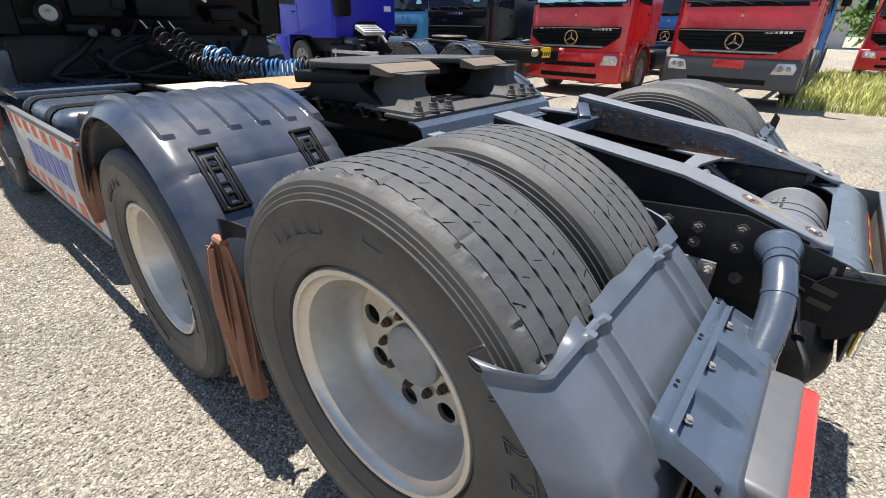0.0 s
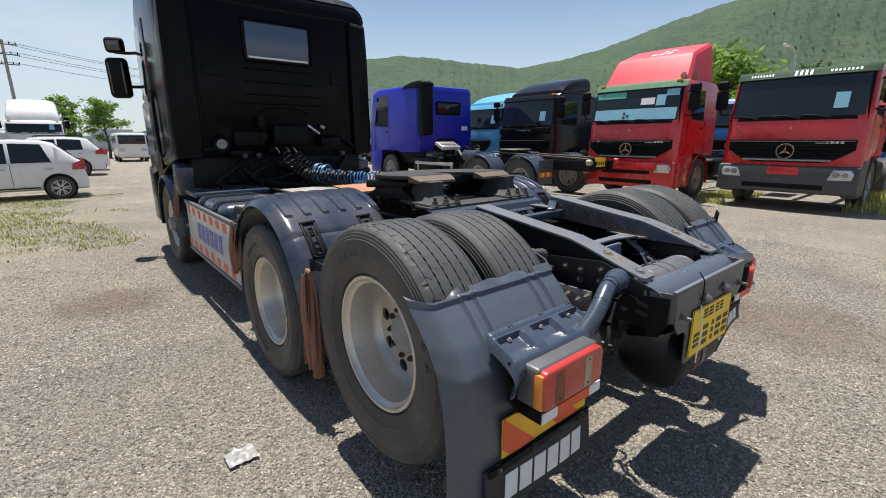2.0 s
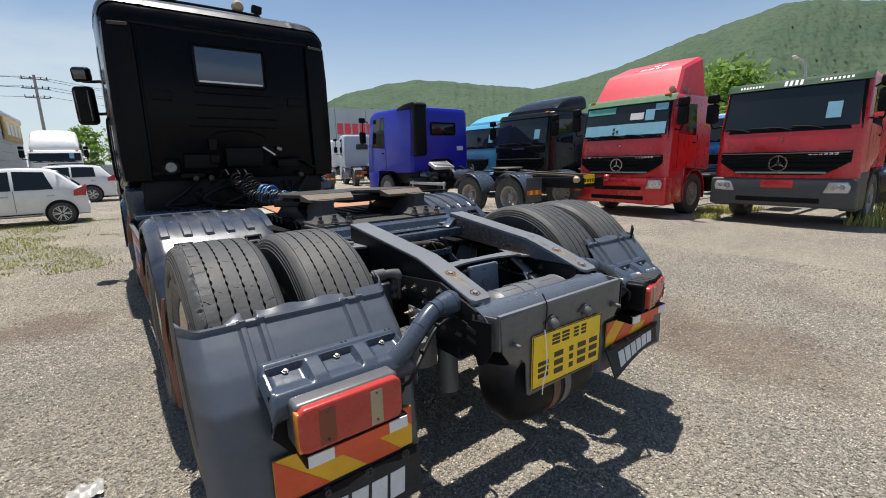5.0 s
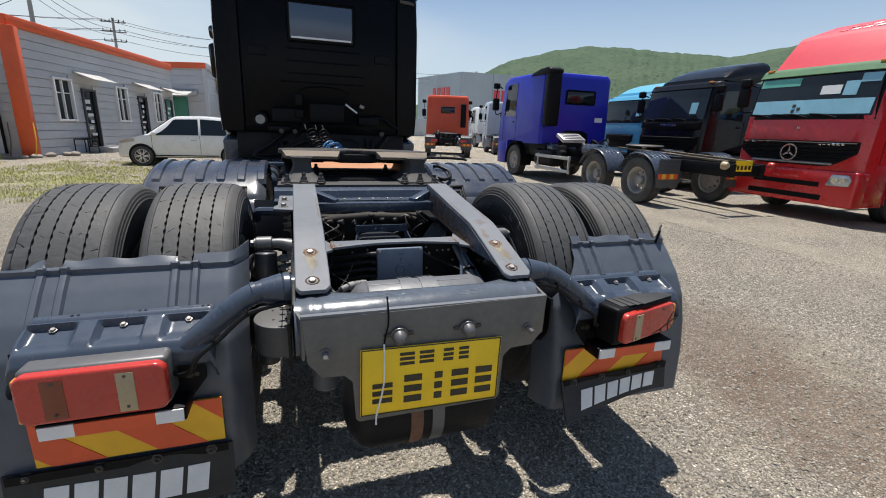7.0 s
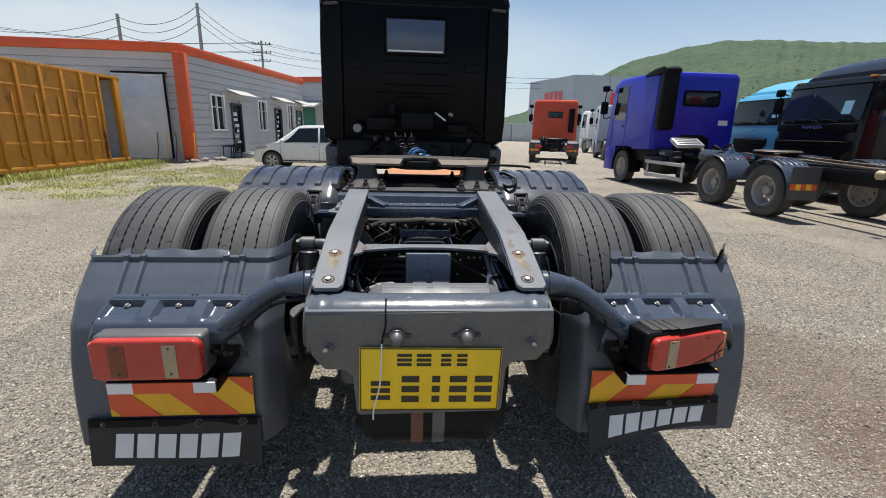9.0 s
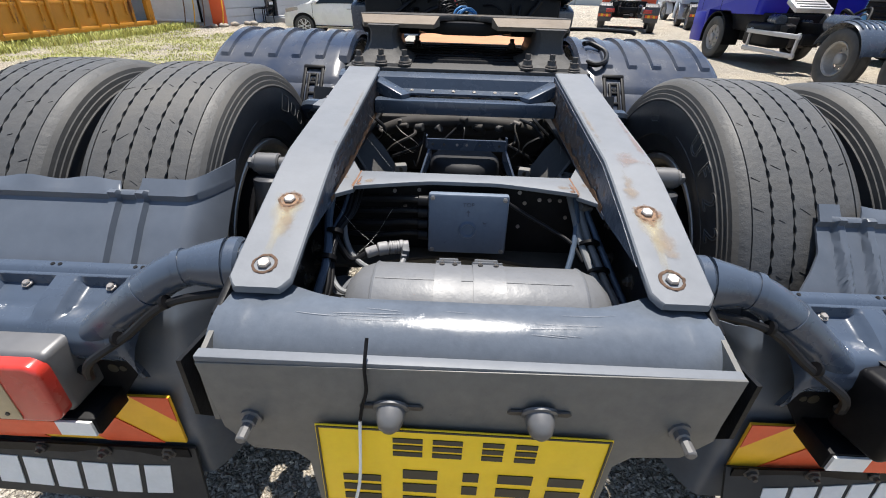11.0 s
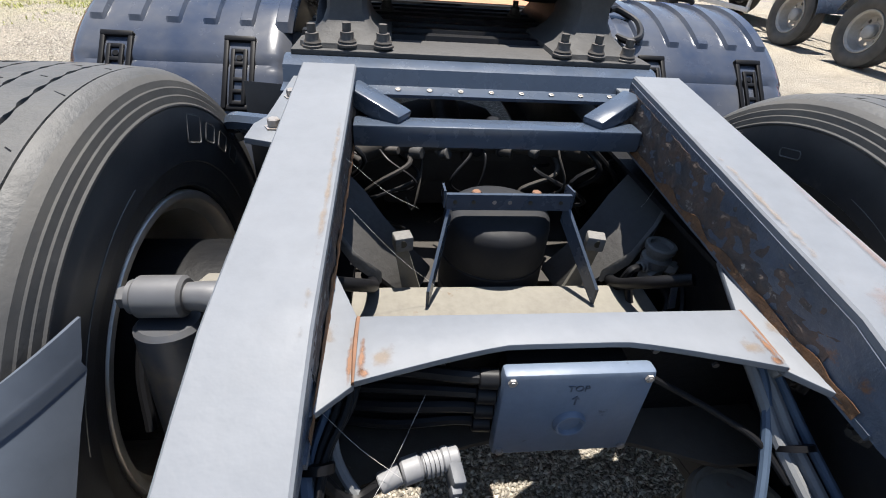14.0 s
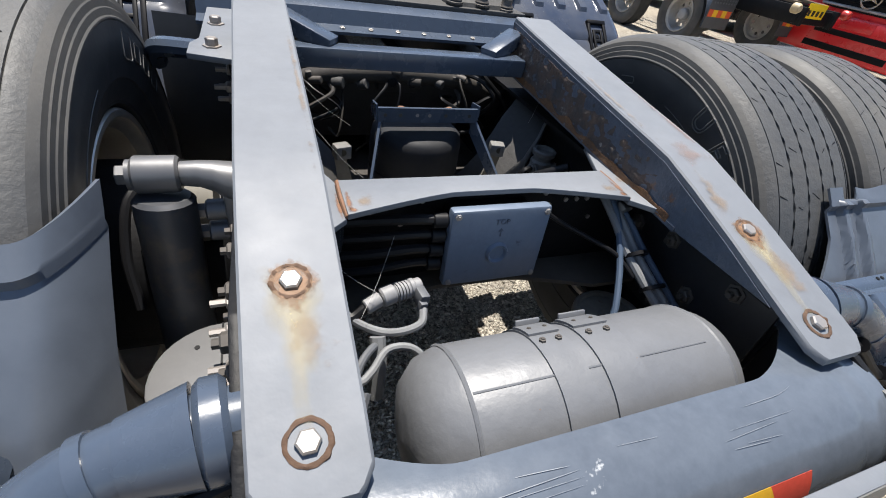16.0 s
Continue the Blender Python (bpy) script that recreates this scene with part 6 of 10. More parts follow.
for sx, z1 in ((-1, 0.962), (1, 0.972)):
    b = B()
    x = sx * 0.376
    loft(b, [[(x, -0.915, z1), (x, -0.915, 0.84), (x - sx * 0.008, -0.915, 0.84), (x - sx * 0.008, -0.915, z1)], [(sx * 0.40, -0.80, z1 - 0.005), (sx * 0.40, -0.80, 0.82), (sx * 0.392, -0.80, 0.82), (sx * 0.392, -0.80, z1 - 0.005)]])
    part("side_fold", b, HOLDER, hold)
    b = B()
    lathe(b, [(0, 0.0), (0, 0.017), (0.004, 0.017), (0.005, 0.011), (0.014, 0.011), (0.016, 0.008), (0.04, 0.008), (0.042, 0.006), (0.042, 0.0)], 8, "z")
    part("stud", b, STEEL, hold, at=pose(sx * 0.315, -0.920, 0.862 + 0.006 * sx, 90, 0, 0))
b = B()
prism(b, [(-0.918, 0.972), (-0.918, 0.962), (-0.90, 0.962), (-0.90, 0.972)], "x", -0.376, 0.378, 0.002)
part("top_fold", b, RAILGREY, hold, "pale scuffed folded edge")
for x in (-0.105, 0.108):
    b = B()
    lathe(b, [(0, 0.0), (0, 0.026), (0.004, 0.026), (0.006, 0.021), (0.02, 0.02), (0.032, 0.015), (0.038, 0.006), (0.038, 0.0)], 24, "z")
    pl_ = part("plate_lamp", b, STEEL, hold, "small domed plate lamp", at=pose(x, -0.920, 0.893, 112, 0, 0))
    b = B()
    prism(b, [(-0.042, -0.008), (0.042, -0.008), (0.046, 0), (0.042, 0.008), (-0.042, 0.008), (-0.046, 0)], "z", 0, 0.003)
    part("flange", b, HUB, pl_)
b = B()
box(b, (0, 0, 0), (0.440, 0.003, 0.218), bev=0.001)
npl = part("number_plate", b, PLATEY, truck, "yellow number plate with bars in place of signs", at=pose(0.0, -0.926, 0.746, 0, 1.0, 0))
for x0, x1, z0, z1 in ((-0.218, 0.218, 0.1045, 0.1075), (-0.218, 0.218, -0.1075, -0.1045), (-0.218, -0.215, -0.1045, 0.1045), (0.215, 0.218, -0.1045, 0.1045)):
    b = B()
    box(b, ((x0 + x1) / 2, -0.0022, (z0 + z1) / 2), (x1 - x0, 0.002, z1 - z0))
    part("rim_line", b, INK, npl)
for x0, x1, z0, z1 in ((-0.105, -0.06, 0.045, 0.092), (-0.045, 0.0, 0.045, 0.092), (0.03, 0.062, 0.045, 0.092), (0.08, 0.112, 0.045, 0.092), (-0.185, -0.125, -0.075, 0.0), (-0.09, -0.035, -0.085, 0.02), (0.005, 0.03, -0.085, 0.02), (0.06, 0.115, -0.085, 0.02), (0.14, 0.195, -0.085, 0.02)):
    for q in range(3):
        b = B()
        zz0 = z0 + (z1 - z0) * q / 3
        box(b, ((x0 + x1) / 2, -0.0022, zz0 + (z1 - z0) / 6), (x1 - x0, 0.002, (z1 - z0) / 3 * 0.62))
        part("plain_bar", b, INK, npl)
b = B()
tube(b, [(-0.137, -0.90, 1.005), (-0.138, -0.923, 0.972), (-0.138, -0.925, 0.93), (-0.145, -0.926, 0.90), (-0.15, -0.927, 0.87)], 0.0026, 6)
tie = part("zip_tie", b, CABTRIM, truck, "black plastic tie with a pale loose end")
b = B()
tube(b, [(-0.15, -0.927, 0.871), (-0.155, -0.945, 0.75), (-0.175, -0.945, 0.66), (-0.178, -0.945, 0.62)], 0.0026, 6)
part("loose_end", b, WHITEV, tie, "pale loose end")

# air tank with two straps
TC = (0.022, -0.685, 0.868)
b = B()
lathe(b, [(-0.25, 0.0), (-0.247, 0.035), (-0.237, 0.07), (-0.215, 0.094), (-0.19, 0.103), (-0.185, 0.105), (0.19, 0.105), (0.195, 0.103), (0.22, 0.094), (0.242, 0.07), (0.252, 0.035), (0.255, 0.0)], 48, "x", c=TC)
at_ = part("air_tank", b, TANKGREY, truck, "light grey painted air tank")
STRAPBOLT = hexbolt(0.003, 0.0032, 0, HUB)
for x, hw in ((-0.053, 0.024), (0.021, 0.029)):
    b = B()
    lathe(b, [(x - hw, 0.1052), (x - hw, 0.1078), (x + hw, 0.1078), (x + hw, 0.1052)], 48, "x", c=TC, closed=True)
    st = part("tank_strap", b, TANKGREY, at_, "wide painted steel strap")
    for a_ in (57, 74):
        for dx in (-0.5, 0.5):
            ca, sa = math.cos(radians(a_)), math.sin(radians(a_))
            bolt(st, (TC[0] + x + dx * hw, TC[1] + 0.1078 * ca, TC[2] + 0.1078 * sa), (0, ca, sa), STRAPBOLT)
    b = B()
    n_ = 8
    secs = []
    for q in range(n_ + 1):
        a_ = radians(44 + 22 * q / n_)
        r0_, r1_ = 0.1079, 0.1112
        secs.append([(TC[0] + x - hw * 0.96, TC[1] + r0_ * math.cos(a_), TC[2] + r0_ * math.sin(a_)), (TC[0] + x - hw * 0.96, TC[1] + r1_ * math.cos(a_), TC[2] + r1_ * math.sin(a_)), (TC[0] + x + hw * 0.96, TC[1] + r1_ * math.cos(a_), TC[2] + r1_ * math.sin(a_)), (TC[0] + x + hw * 0.96, TC[1] + r0_ * math.cos(a_), TC[2] + r0_ * math.sin(a_))])
    loft(b, secs)
    part("strap_lap", b, TANKGREY, st, "overlapping end of the strap")
    b = B()
    box(b, (TC[0] + x, TC[1] + 0.080, TC[2] + 0.078), (2 * hw * 0.8, 0.005, 0.016), (-25, 0, 0), 0.002)
    part("strap_lug", b, TANKGREY, st)
for x, r in ((-0.186, 0.1046), (0.191, 0.1046)):
    b = B()
    lathe(b, [(x - 0.003, r), (x, r + 0.0022), (x + 0.003, r)], 48, "x", c=TC, closed=True)
    part("weld_ring", b, TANKGREY, at_)
b = B()
cyl(b, (-0.16, TC[1] - 0.02, TC[2] + 0.1028), (0.19, TC[1] - 0.02, TC[2] + 0.1028), 0.0016, 6)
part("weld_seam", b, TANKGREY, at_)
b = B()
lathe(b, [(-0.26, 0.0), (-0.255, 0.05), (-0.24, 0.1), (-0.21, 0.14), (-0.18, 0.152), (0.2, 0.152), (0.23, 0.14), (0.26, 0.1), (0.275, 0.05), (0.28, 0.0)], 44, "x", c=(0.0, -0.755, 0.58))
bt = part("lower_tank", b, FRAME, truck, "black air tank under the number plate")
for x, mt in ((-0.04, RUST), (0.03, STEEL)):
    b = B()
    lathe(b, [(x - 0.02, 0.1525), (x - 0.02, 0.156), (x + 0.02, 0.156), (x + 0.02, 0.1525)], 44, "x", c=(0, -0.755, 0.58), closed=True)
    part("tank_strap", b, mt, bt)
b = B()
cyl(b, (0.01, -0.755, 0.43), (0.01, -0.755, 0.405), 0.012, 10, bev=0.002)
part("drain_valve", b, HUB, bt)
# two upright tanks or canisters seen through the tail
b = B()
cyl(b, (0.283, -0.487, 0.42), (0.283, -0.487, 0.768), 0.074, 36, bev=0.006)
part("canister", b, FRAME, truck)
b = B()
lathe(b, [(0.770, 0.0), (0.774, 0.02), (0.770, 0.024), (0.771, 0.063), (0.776, 0.066), (0.778, 0.072), (0.772, 0.077), (0.758, 0.077)], 36, "z", c=(0.283, -0.487, 0))
part("canister_lid", b, DUSTY, truck, "dusty tan canister top")
b = B()
cyl(b, (-0.30, -0.52, 0.50), (-0.28, -0.48, 0.80), 0.045, 20, bev=0.01)
part("canister", b, TANKGREY, truck)

# loose wires and hoses in the tail
def wire(pts, r, mat, name="cable", label=""):
    b = B()
    tube(b, pts, r, 9)
    return part(name, b, mat, truck, label)


BLUEG = M("blue_grey_hose", (0.05, 0.075, 0.115), 0.45, var=(30, 0.4))
PALEG = M("pale_grey_conduit", (0.15, 0.155, 0.16), 0.55, var=(30, 0.4))
# loom down the left side: thin black leads, a blue-grey hose, ties
for k, (dx, dy, r_) in enumerate(((0.0, 0.0, 0.0055), (0.011, -0.004, 0.005), (-0.010, 0.004, 0.006), (0.004, 0.012, 0.0045), (0.018, 0.006, 0.0045))):
    wire([(-0.265 + dx, -0.365 + dy, 0.995), (-0.275 + dx, -0.41 + dy, 0.955), (-0.292 + dx * 0.6, -0.455 + dy, 0.93), (-0.298 + dx * 0.5, -0.515 + dy, 0.90), (-0.30 + dx, -0.58 + dy, 0.855), (-0.315 + dx, -0.64, 0.80)], r_, HOSEK if k != 2 else BLUEG, "loom")
wire([(-0.312, -0.40, 0.985), (-0.312, -0.445, 0.945), (-0.298, -0.525, 0.905), (-0.305, -0.60, 0.855), (-0.325, -0.66, 0.79)], 0.0095, BLUEG, "blue_grey_hose")
for p_ in ((-0.294, -0.468, 0.928), (-0.299, -0.53, 0.897)):
    b = B()
    cyl(b, (p_[0], p_[1] + 0.004, p_[2] + 0.003), (p_[0], p_[1] - 0.004, p_[2] - 0.003), 0.021, 14)
    part("cable_tie", b, CABTRIM, truck)
# plug with a ribbed collar, and the grey lead that comes back from it
b = B()
cyl(b, (-0.226, -0.462, 0.872), (-0.200, -0.453, 0.879), 0.013, 16, bev=0.002)
cyl(b, (-0.200, -0.453, 0.879), (-0.175, -0.446, 0.881), 0.0165, 18, bev=0.003)
for k in range(4):
    cyl(b, (-0.172 + 0.0055 * k, -0.446 + 0.001 * k, 0.881), (-0.1685 + 0.0055 * k, -0.445 + 0.001 * k, 0.881), 0.0162, 16)
cyl(b, (-0.175, -0.446, 0.881), (-0.128, -0.437, 0.883), 0.0135, 16, bev=0.002)
cyl(b, (-0.150, -0.441, 0.882), (-0.140, -0.439, 0.8825), 0.0158, 16, bev=0.002)
part("plug_connector", b, M("plug_grey", (0.2, 0.2, 0.205), 0.5, var=(20, 0.4)), truck, "pale grey round plug connector")
b = B()
box(b, (-0.134, -0.462, 0.879), (0.017, 0.028, 0.026), (0, 10, 8), 0.003)
box(b, (-0.136, -0.478, 0.874), (0.013, 0.012, 0.018), (0, 10, 8), 0.002)
part("plug_clip", b, HOSEG, truck)
wire([(-0.135, -0.482, 0.872), (-0.145, -0.503, 0.862), (-0.178, -0.508, 0.856), (-0.212, -0.496, 0.852), (-0.25, -0.470, 0.862), (-0.275, -0.445, 0.895), (-0.283, -0.42, 0.94)], 0.0068, PALEG, "grey_cable")
wire([(-0.226, -0.462, 0.872), (-0.248, -0.470, 0.862), (-0.268, -0.475, 0.868), (-0.29, -0.47, 0.91)], 0.008, HOSEK, "grey_cable")
wire([(-0.292, -0.52, 0.895), (-0.283, -0.555, 0.86), (-0.258, -0.575, 0.842), (-0.235, -0.562, 0.842), (-0.205, -0.535, 0.852), (-0.168, -0.538, 0.85), (-0.148, -0.56, 0.83), (-0.148, -0.59, 0.78)], 0.0062, PALEG, "grey_cable")
wire([(-0.262, -0.57, 0.838), (-0.245, -0.545, 0.85), (-0.222, -0.52, 0.846), (-0.216, -0.51, 0.82)], 0.0062, HOSEG, "grey_cable")
wire([(-0.214, -0.505, 0.85), (-0.216, -0.53, 0.815), (-0.222, -0.55, 0.76)], 0.0125, PALEG, "grey_conduit")
wire([(-0.25, -0.585, 0.83), (-0.268, -0.62, 0.80), (-0.28, -0.66, 0.75)], 0.011, HOSEG, "grey_conduit")
# right side: two grey hoses, a dark lead across them, thin leads
for dx, r_, mt in ((0.0, 0.0082, PALEG), (0.019, 0.0086, PALEG), (0.040, 0.007, BLUEG)):
    wire([(0.252 + dx * 0.7, -0.365, 0.995), (0.258 + dx * 0.8, -0.415, 0.965), (0.268 + dx, -0.466, 0.925), (0.291 + dx, -0.541, 0.876), (0.325 + dx * 0.8, -0.605, 0.825), (0.352 + dx * 0.6, -0.66, 0.77)], r_, mt, "air_line")
wire([(0.262, -0.37, 1.0), (0.262, -0.42, 0.965), (0.250, -0.475, 0.91), (0.225, -0.53, 0.855), (0.205, -0.555, 0.815), (0.195, -0.60, 0.76)], 0.0065, BLUEG, "dark_lead")
wire([(0.205, -0.555, 0.815), (0.198, -0.58, 0.78), (0.20, -0.61, 0.73)], 0.0068, PALEG, "lead_end")
wire([(0.10, -0.405, 0.99), (0.15, -0.412, 0.962), (0.20, -0.43, 0.94), (0.245, -0.46, 0.922), (0.27, -0.50, 0.895)], 0.0045, HOSEK)
wire([(0.275, -0.37, 0.99), (0.30, -0.43, 0.94), (0.315, -0.50, 0.90), (0.345, -0.58, 0.83)], 0.0045, HOSEK)
for p_ in ((0.285, -0.47, 0.922), (0.30, -0.525, 0.885)):
    b = B()
    cyl(b, (p_[0], p_[1] + 0.003, p_[2] + 0.002), (p_[0], p_[1] - 0.003, p_[2] - 0.002), 0.024, 14)
    part("cable_tie", b, CABTRIM, truck)
b = B()
box(b, (0.282, -0.395, 0.975), (0.03, 0.02, 0.035), (20, 10, 15), 0.004)
part("lead_clip", b, STEEL, truck)

# shock absorbers, brake chambers and the bracket beside the rails
for sx in (-1, 1):
    b = B()
    cyl(b, (sx * 0.495, -0.295, 0.99), (sx * 0.505, -0.36, 0.55), 0.042, 24, bev=0.006)
    sh = part("shock_absorber", b, SHOCK, truck, "black shock absorber with dusty side")
    b = B()
    cyl(b, (sx * 0.528, -0.285, 1.020), (sx * 0.468, -0.285, 1.020), 0.027, 28, bev=0.004)
    cyl(b, (sx * 0.534, -0.285, 1.020), (sx * 0.528, -0.285, 1.020), 0.022, 20)
    cyl(b, (sx * 0.548, -0.285, 1.020), (sx * 0.534, -0.285, 1.020), 0.015, 6, bev=0.002)
    part("eye", b, STEEL, sh, "grey steel damper eye with a bolt")
    b = B()
    loft(b, [[(sx * x_, -0.285 + r_ * math.cos(2 * math.pi * q / 16), z_ + r_ * math.sin(2 * math.pi * q / 16)) for q in range(16)] for x_, r_, z_ in ((0.468, 0.018, 1.020), (0.445, 0.020, 1.019), (0.425, 0.024, 1.014), (0.41, 0.030, 1.006), (0.396, 0.032, 1.002))])
    box(b, (sx * 0.405, -0.285, 0.955), (0.022, 0.05, 0.11), bev=0.006)
    for z_ in (0.955, 0.915):
        cyl(b, (sx * 0.40, -0.285, z_), (sx * 0.445, -0.285, z_), 0.017, 14, bev=0.003)
        cyl(b, (sx * 0.445, -0.285, z_), (sx * 0.458, -0.285, z_), 0.012, 6)
    part("bracket", b, STEEL, sh, "cast grey bracket with studs")
    # dome-ended cap below the rail, with a fold line, holes and a split pin
    b = B()
    D_ = [(sx * 0.402, -0.575), (sx * 0.44, -0.582)] + [(sx * (0.44 + 0.098 * math.sin(math.pi * q / 16)), -0.480 - 0.102 * math.cos(math.pi * q / 16)) for q in range(1, 16)] + [(sx * 0.44, -0.378), (sx * 0.402, -0.372)]
    prism(b, D_, "z", 0.68, 0.795, 0.004)
    cap_ = part("bracket_cap", b, CAPGREY, truck, "pale grey painted cap with a rounded end")
    b = B()
    box(b, (sx * 0.44, -0.48, 0.7956), (0.003, 0.2, 0.0016))
    part("fold_line", b, FRAME, cap_)
    for x_, y_ in ((0.475, -0.425), (0.47, -0.51)):
        b = B()
        cyl(b, (sx * x_, y_, 0.795), (sx * x_, y_, 0.7962), 0.004, 10)
        part("hole", b, FRAME, cap_)
    b = B()
    tube(b, [(sx * 0.425, -0.45, 0.80), (sx * 0.418, -0.47, 0.803), (sx * 0.428, -0.488, 0.803), (sx * 0.42, -0.508, 0.80), (sx * 0.428, -0.515, 0.80), (sx * 0.43, -0.50, 0.803)], 0.0028, 6)
    part("split_pin", b, STEEL, cap_)
    b = B()
    box(b, (sx * 0.406, -0.475, 0.83), (0.012, 0.19, 0.12), bev=0.003)
    part("flange_plate", b, TANKGREY, cap_, "grey bolted flange plate")
    for y_, z_ in ((-0.405, 0.865), (-0.455, 0.855), (-0.515, 0.845), (-0.555, 0.87)):
        bolt(cap_, (sx * 0.412, y_, z_), (sx, 0, 0), BOLT_STUD)
    # dusty casting low behind the damper
    b = B()
    lathe(b, [(0.0, 0.0), (0.0, 0.055), (0.02, 0.062), (0.06, 0.062), (0.075, 0.05), (0.12, 0.045), (0.13, 0.0)], 24, "x")
    box(b, (0.05, -0.03, -0.06), (0.09, 0.05, 0.07), (10, 0, 8), 0.012)
    part("brake_casting", b, DUSTY, truck, "dusty tan brake casting", at=pose(sx * 0.44, -0.19, 0.90, 0, 0, 0 if sx > 0 else 180))
    wire([(sx * 0.50, -0.16, 0.93), (sx * 0.555, -0.22, 0.95), (sx * 0.57, -0.28, 0.88), (sx * 0.56, -0.33, 0.80)], 0.008, HOSEK, "brake_line")
    b = B()
    lathe(b, [(0.40, 0.0), (0.40, 0.13), (0.415, 0.16), (0.44, 0.19), (0.56, 0.2), (1.0, 0.2), (1.0, 0.0)], 40, "x")
    part("brake_drum", b, FRAME, truck, at=pose(0, TAG_Y, TAG_Z, 0, 0, 0 if sx > 0 else 180))
    b = B()
    cyl(b, (sx * 0.46, -0.12, 0.86), (sx * 0.56, -0.10, 0.86), 0.03, 16, bev=0.004)
    part("slack_adjuster", b, HUB, truck)
    # bracket outside the rail
    b = B()
    prism(b, [(sx * 0.386, 0.02), (sx * 0.475, 0.05), (sx * 0.475, 0.12), (sx * 0.46, 0.16), (sx * 0.46, 0.45), (sx * 0.386, 0.45)], "z", 1.082, 1.094, 0.002)
    bk = part("mount_bracket", b, RAILGREY, truck, "grey bolted mounting bracket")
    b = B()
    prism(b, [(0.02, 1.085), (0.45, 1.085), (0.30, 0.90), (0.10, 0.90)], "x", sx * 0.392, sx * 0.402)
    part("bracket_web", b, FRAME, bk)
    bolt(bk, (sx * 0.432, 0.10, 1.094), (0, 0, 1), hexbolt(0.016, 0.012))
    bolt(bk, (sx * 0.432, 0.28, 1.094), (0, 0, 1), hexbolt(0.016, 0.012))
    for y, z in ((0.08, 1.02), (0.12, 0.98), (0.16, 1.03), (0.2, 0.98), (0.26, 1.02)):
        bolt(bk, (sx * 0.402, y, z), (sx, 0, 0), BOLT_STUD)
    wire([(sx * 0.40, 0.22, 1.045), (sx * 0.50, 0.23, 1.05), (sx * 0.56, 0.26, 1.04), (sx * 0.57, 0.3, 1.0)], 0.022, CHASSIS, "stub_pipe")
    # inner splash guard ahead of the tag wheel
    def ig(u, v):
        return (sx * (0.43 + 0.16 * v), 0.44 - 0.05 * math.sin(math.pi * u) + 0.03 * v, 0.55 + 0.52 * u)
    b = B()
    shell(b, ig, 10, 8, 0.005)
    bmesh.ops.recalc_face_normals(b, faces=b.faces[:])
    part("splash_guard", b, FLAP, truck)

# torn brown flaps on the left side
def torn(x, y, z0, z1, w, seed, n=4):
    for k in range(n):
        rr = random.Random(seed + k)
        yo = y + w * (k / max(1, n - 1) - 0.5) * 0.8
        L = (z0 - z1) * rr.uniform(0.8, 1.0)
        b = B()

        def f(u, v):
            wd = w * (0.18 + 0.32 * math.sin(math.pi * min(1, u * 0.9 + 0.1)) ** 0.7) * (1 - 0.5 * u ** 6)
            fold = 0.018 * math.sin(7 * v + 3 * k) * (0.4 + u)
            return (x + fold - 0.012 * k + 0.012 * math.sin(5 * u + k), yo * (1) + (y - yo) * (1 - u) ** 2 * 0.8 + wd * (v - 0.5) + 0.02 * math.sin(4 * u + k), z0 - L * u)
        shell(b, f, 22, 8, 0.003)
        bmesh.ops.recalc_face_normals(b, faces=b.faces[:])
        part("torn_strip", b, LEATHER, truck, "torn brown leather-like strip")


torn(-1.205, 0.615, 0.85, 0.20, 0.13, 11, 4)
torn(-1.215, 1.93, 0.95, 0.50, 0.14, 31, 3)
torn(-1.20, 4.36, 1.05, 0.62, 0.10, 51, 2)
b = B()
shell(b, lambda u, v: (-1.215 + 0.07 * u, 0.575 + 0.025 * math.sin(3 * u), 0.88 + (0.07 - 0.03 * u) * v - 0.02 * u), 10, 6, 0.006)
bmesh.ops.recalc_face_normals(b, faces=b.faces[:])
part("flap_bracket", b, GRIME, truck, "dusty curved rubber scrap")
b = B()
tube(b, [(-1.21, 0.595, 0.865), (-1.215, 0.625, 0.872), (-1.205, 0.64, 0.855), (-1.2, 0.61, 0.85)], 0.014, 8)
part("knot", b, LEATHER, truck)

# side panel with reflective blocks
b = B()
box(b, (-1.215, 2.83, 0.675), (0.012, 1.78, 0.47), bev=0.004)
sp_ = part("side_guard", b, M("dirty_white_panel", (0.5, 0.5, 0.5), 0.5, var=(5, 0.7), col2=(0.3, 0.27, 0.23)), truck, "dirty white side guard with red blocks")
for z, hh in ((0.925, 0.035), (0.43, 0.035)):
    b = B()
    box(b, (-1.215, 2.83, z), (0.035, 1.84, hh), bev=0.006)
    part("guard_rail", b, TANKGREY, sp_, "aluminium rail")
for row, z in enumerate((0.855, 0.50)):
    for k in range(8):
        b = B()
        box(b, (-1.2225, 2.02 + 0.225 * k + 0.1 * row, z), (0.002, 0.11, 0.075))
        part("red_block", b, CHEVR, sp_)
BLUEV = M("blue_vinyl", (0.06, 0.1, 0.4), 0.45, var=(9, 0.5), col2=(0.3, 0.3, 0.4))
for k in range(6):
    b = B()
    y0 = 3.28 - 0.155 * k
    prism(b, [(y0, 0.60), (y0 - 0.115, 0.60), (y0 - 0.14, 0.765), (y0 - 0.025, 0.765)], "x", -1.2235, -1.2215)
    part("lettering_block", b, BLUEV, sp_)
for y in (1.97, 3.69):
    b = B()
    box(b, (-1.2, y, 0.68), (0.035, 0.05, 0.56), bev=0.006)
    part("guard_post", b, FRAME, sp_)
b = B()
cyl(b, (-1.16, 3.72, 0.62), (-1.16, 4.15, 0.60), 0.025, 14)
part("guard_tube", b, CHASSIS, sp_)

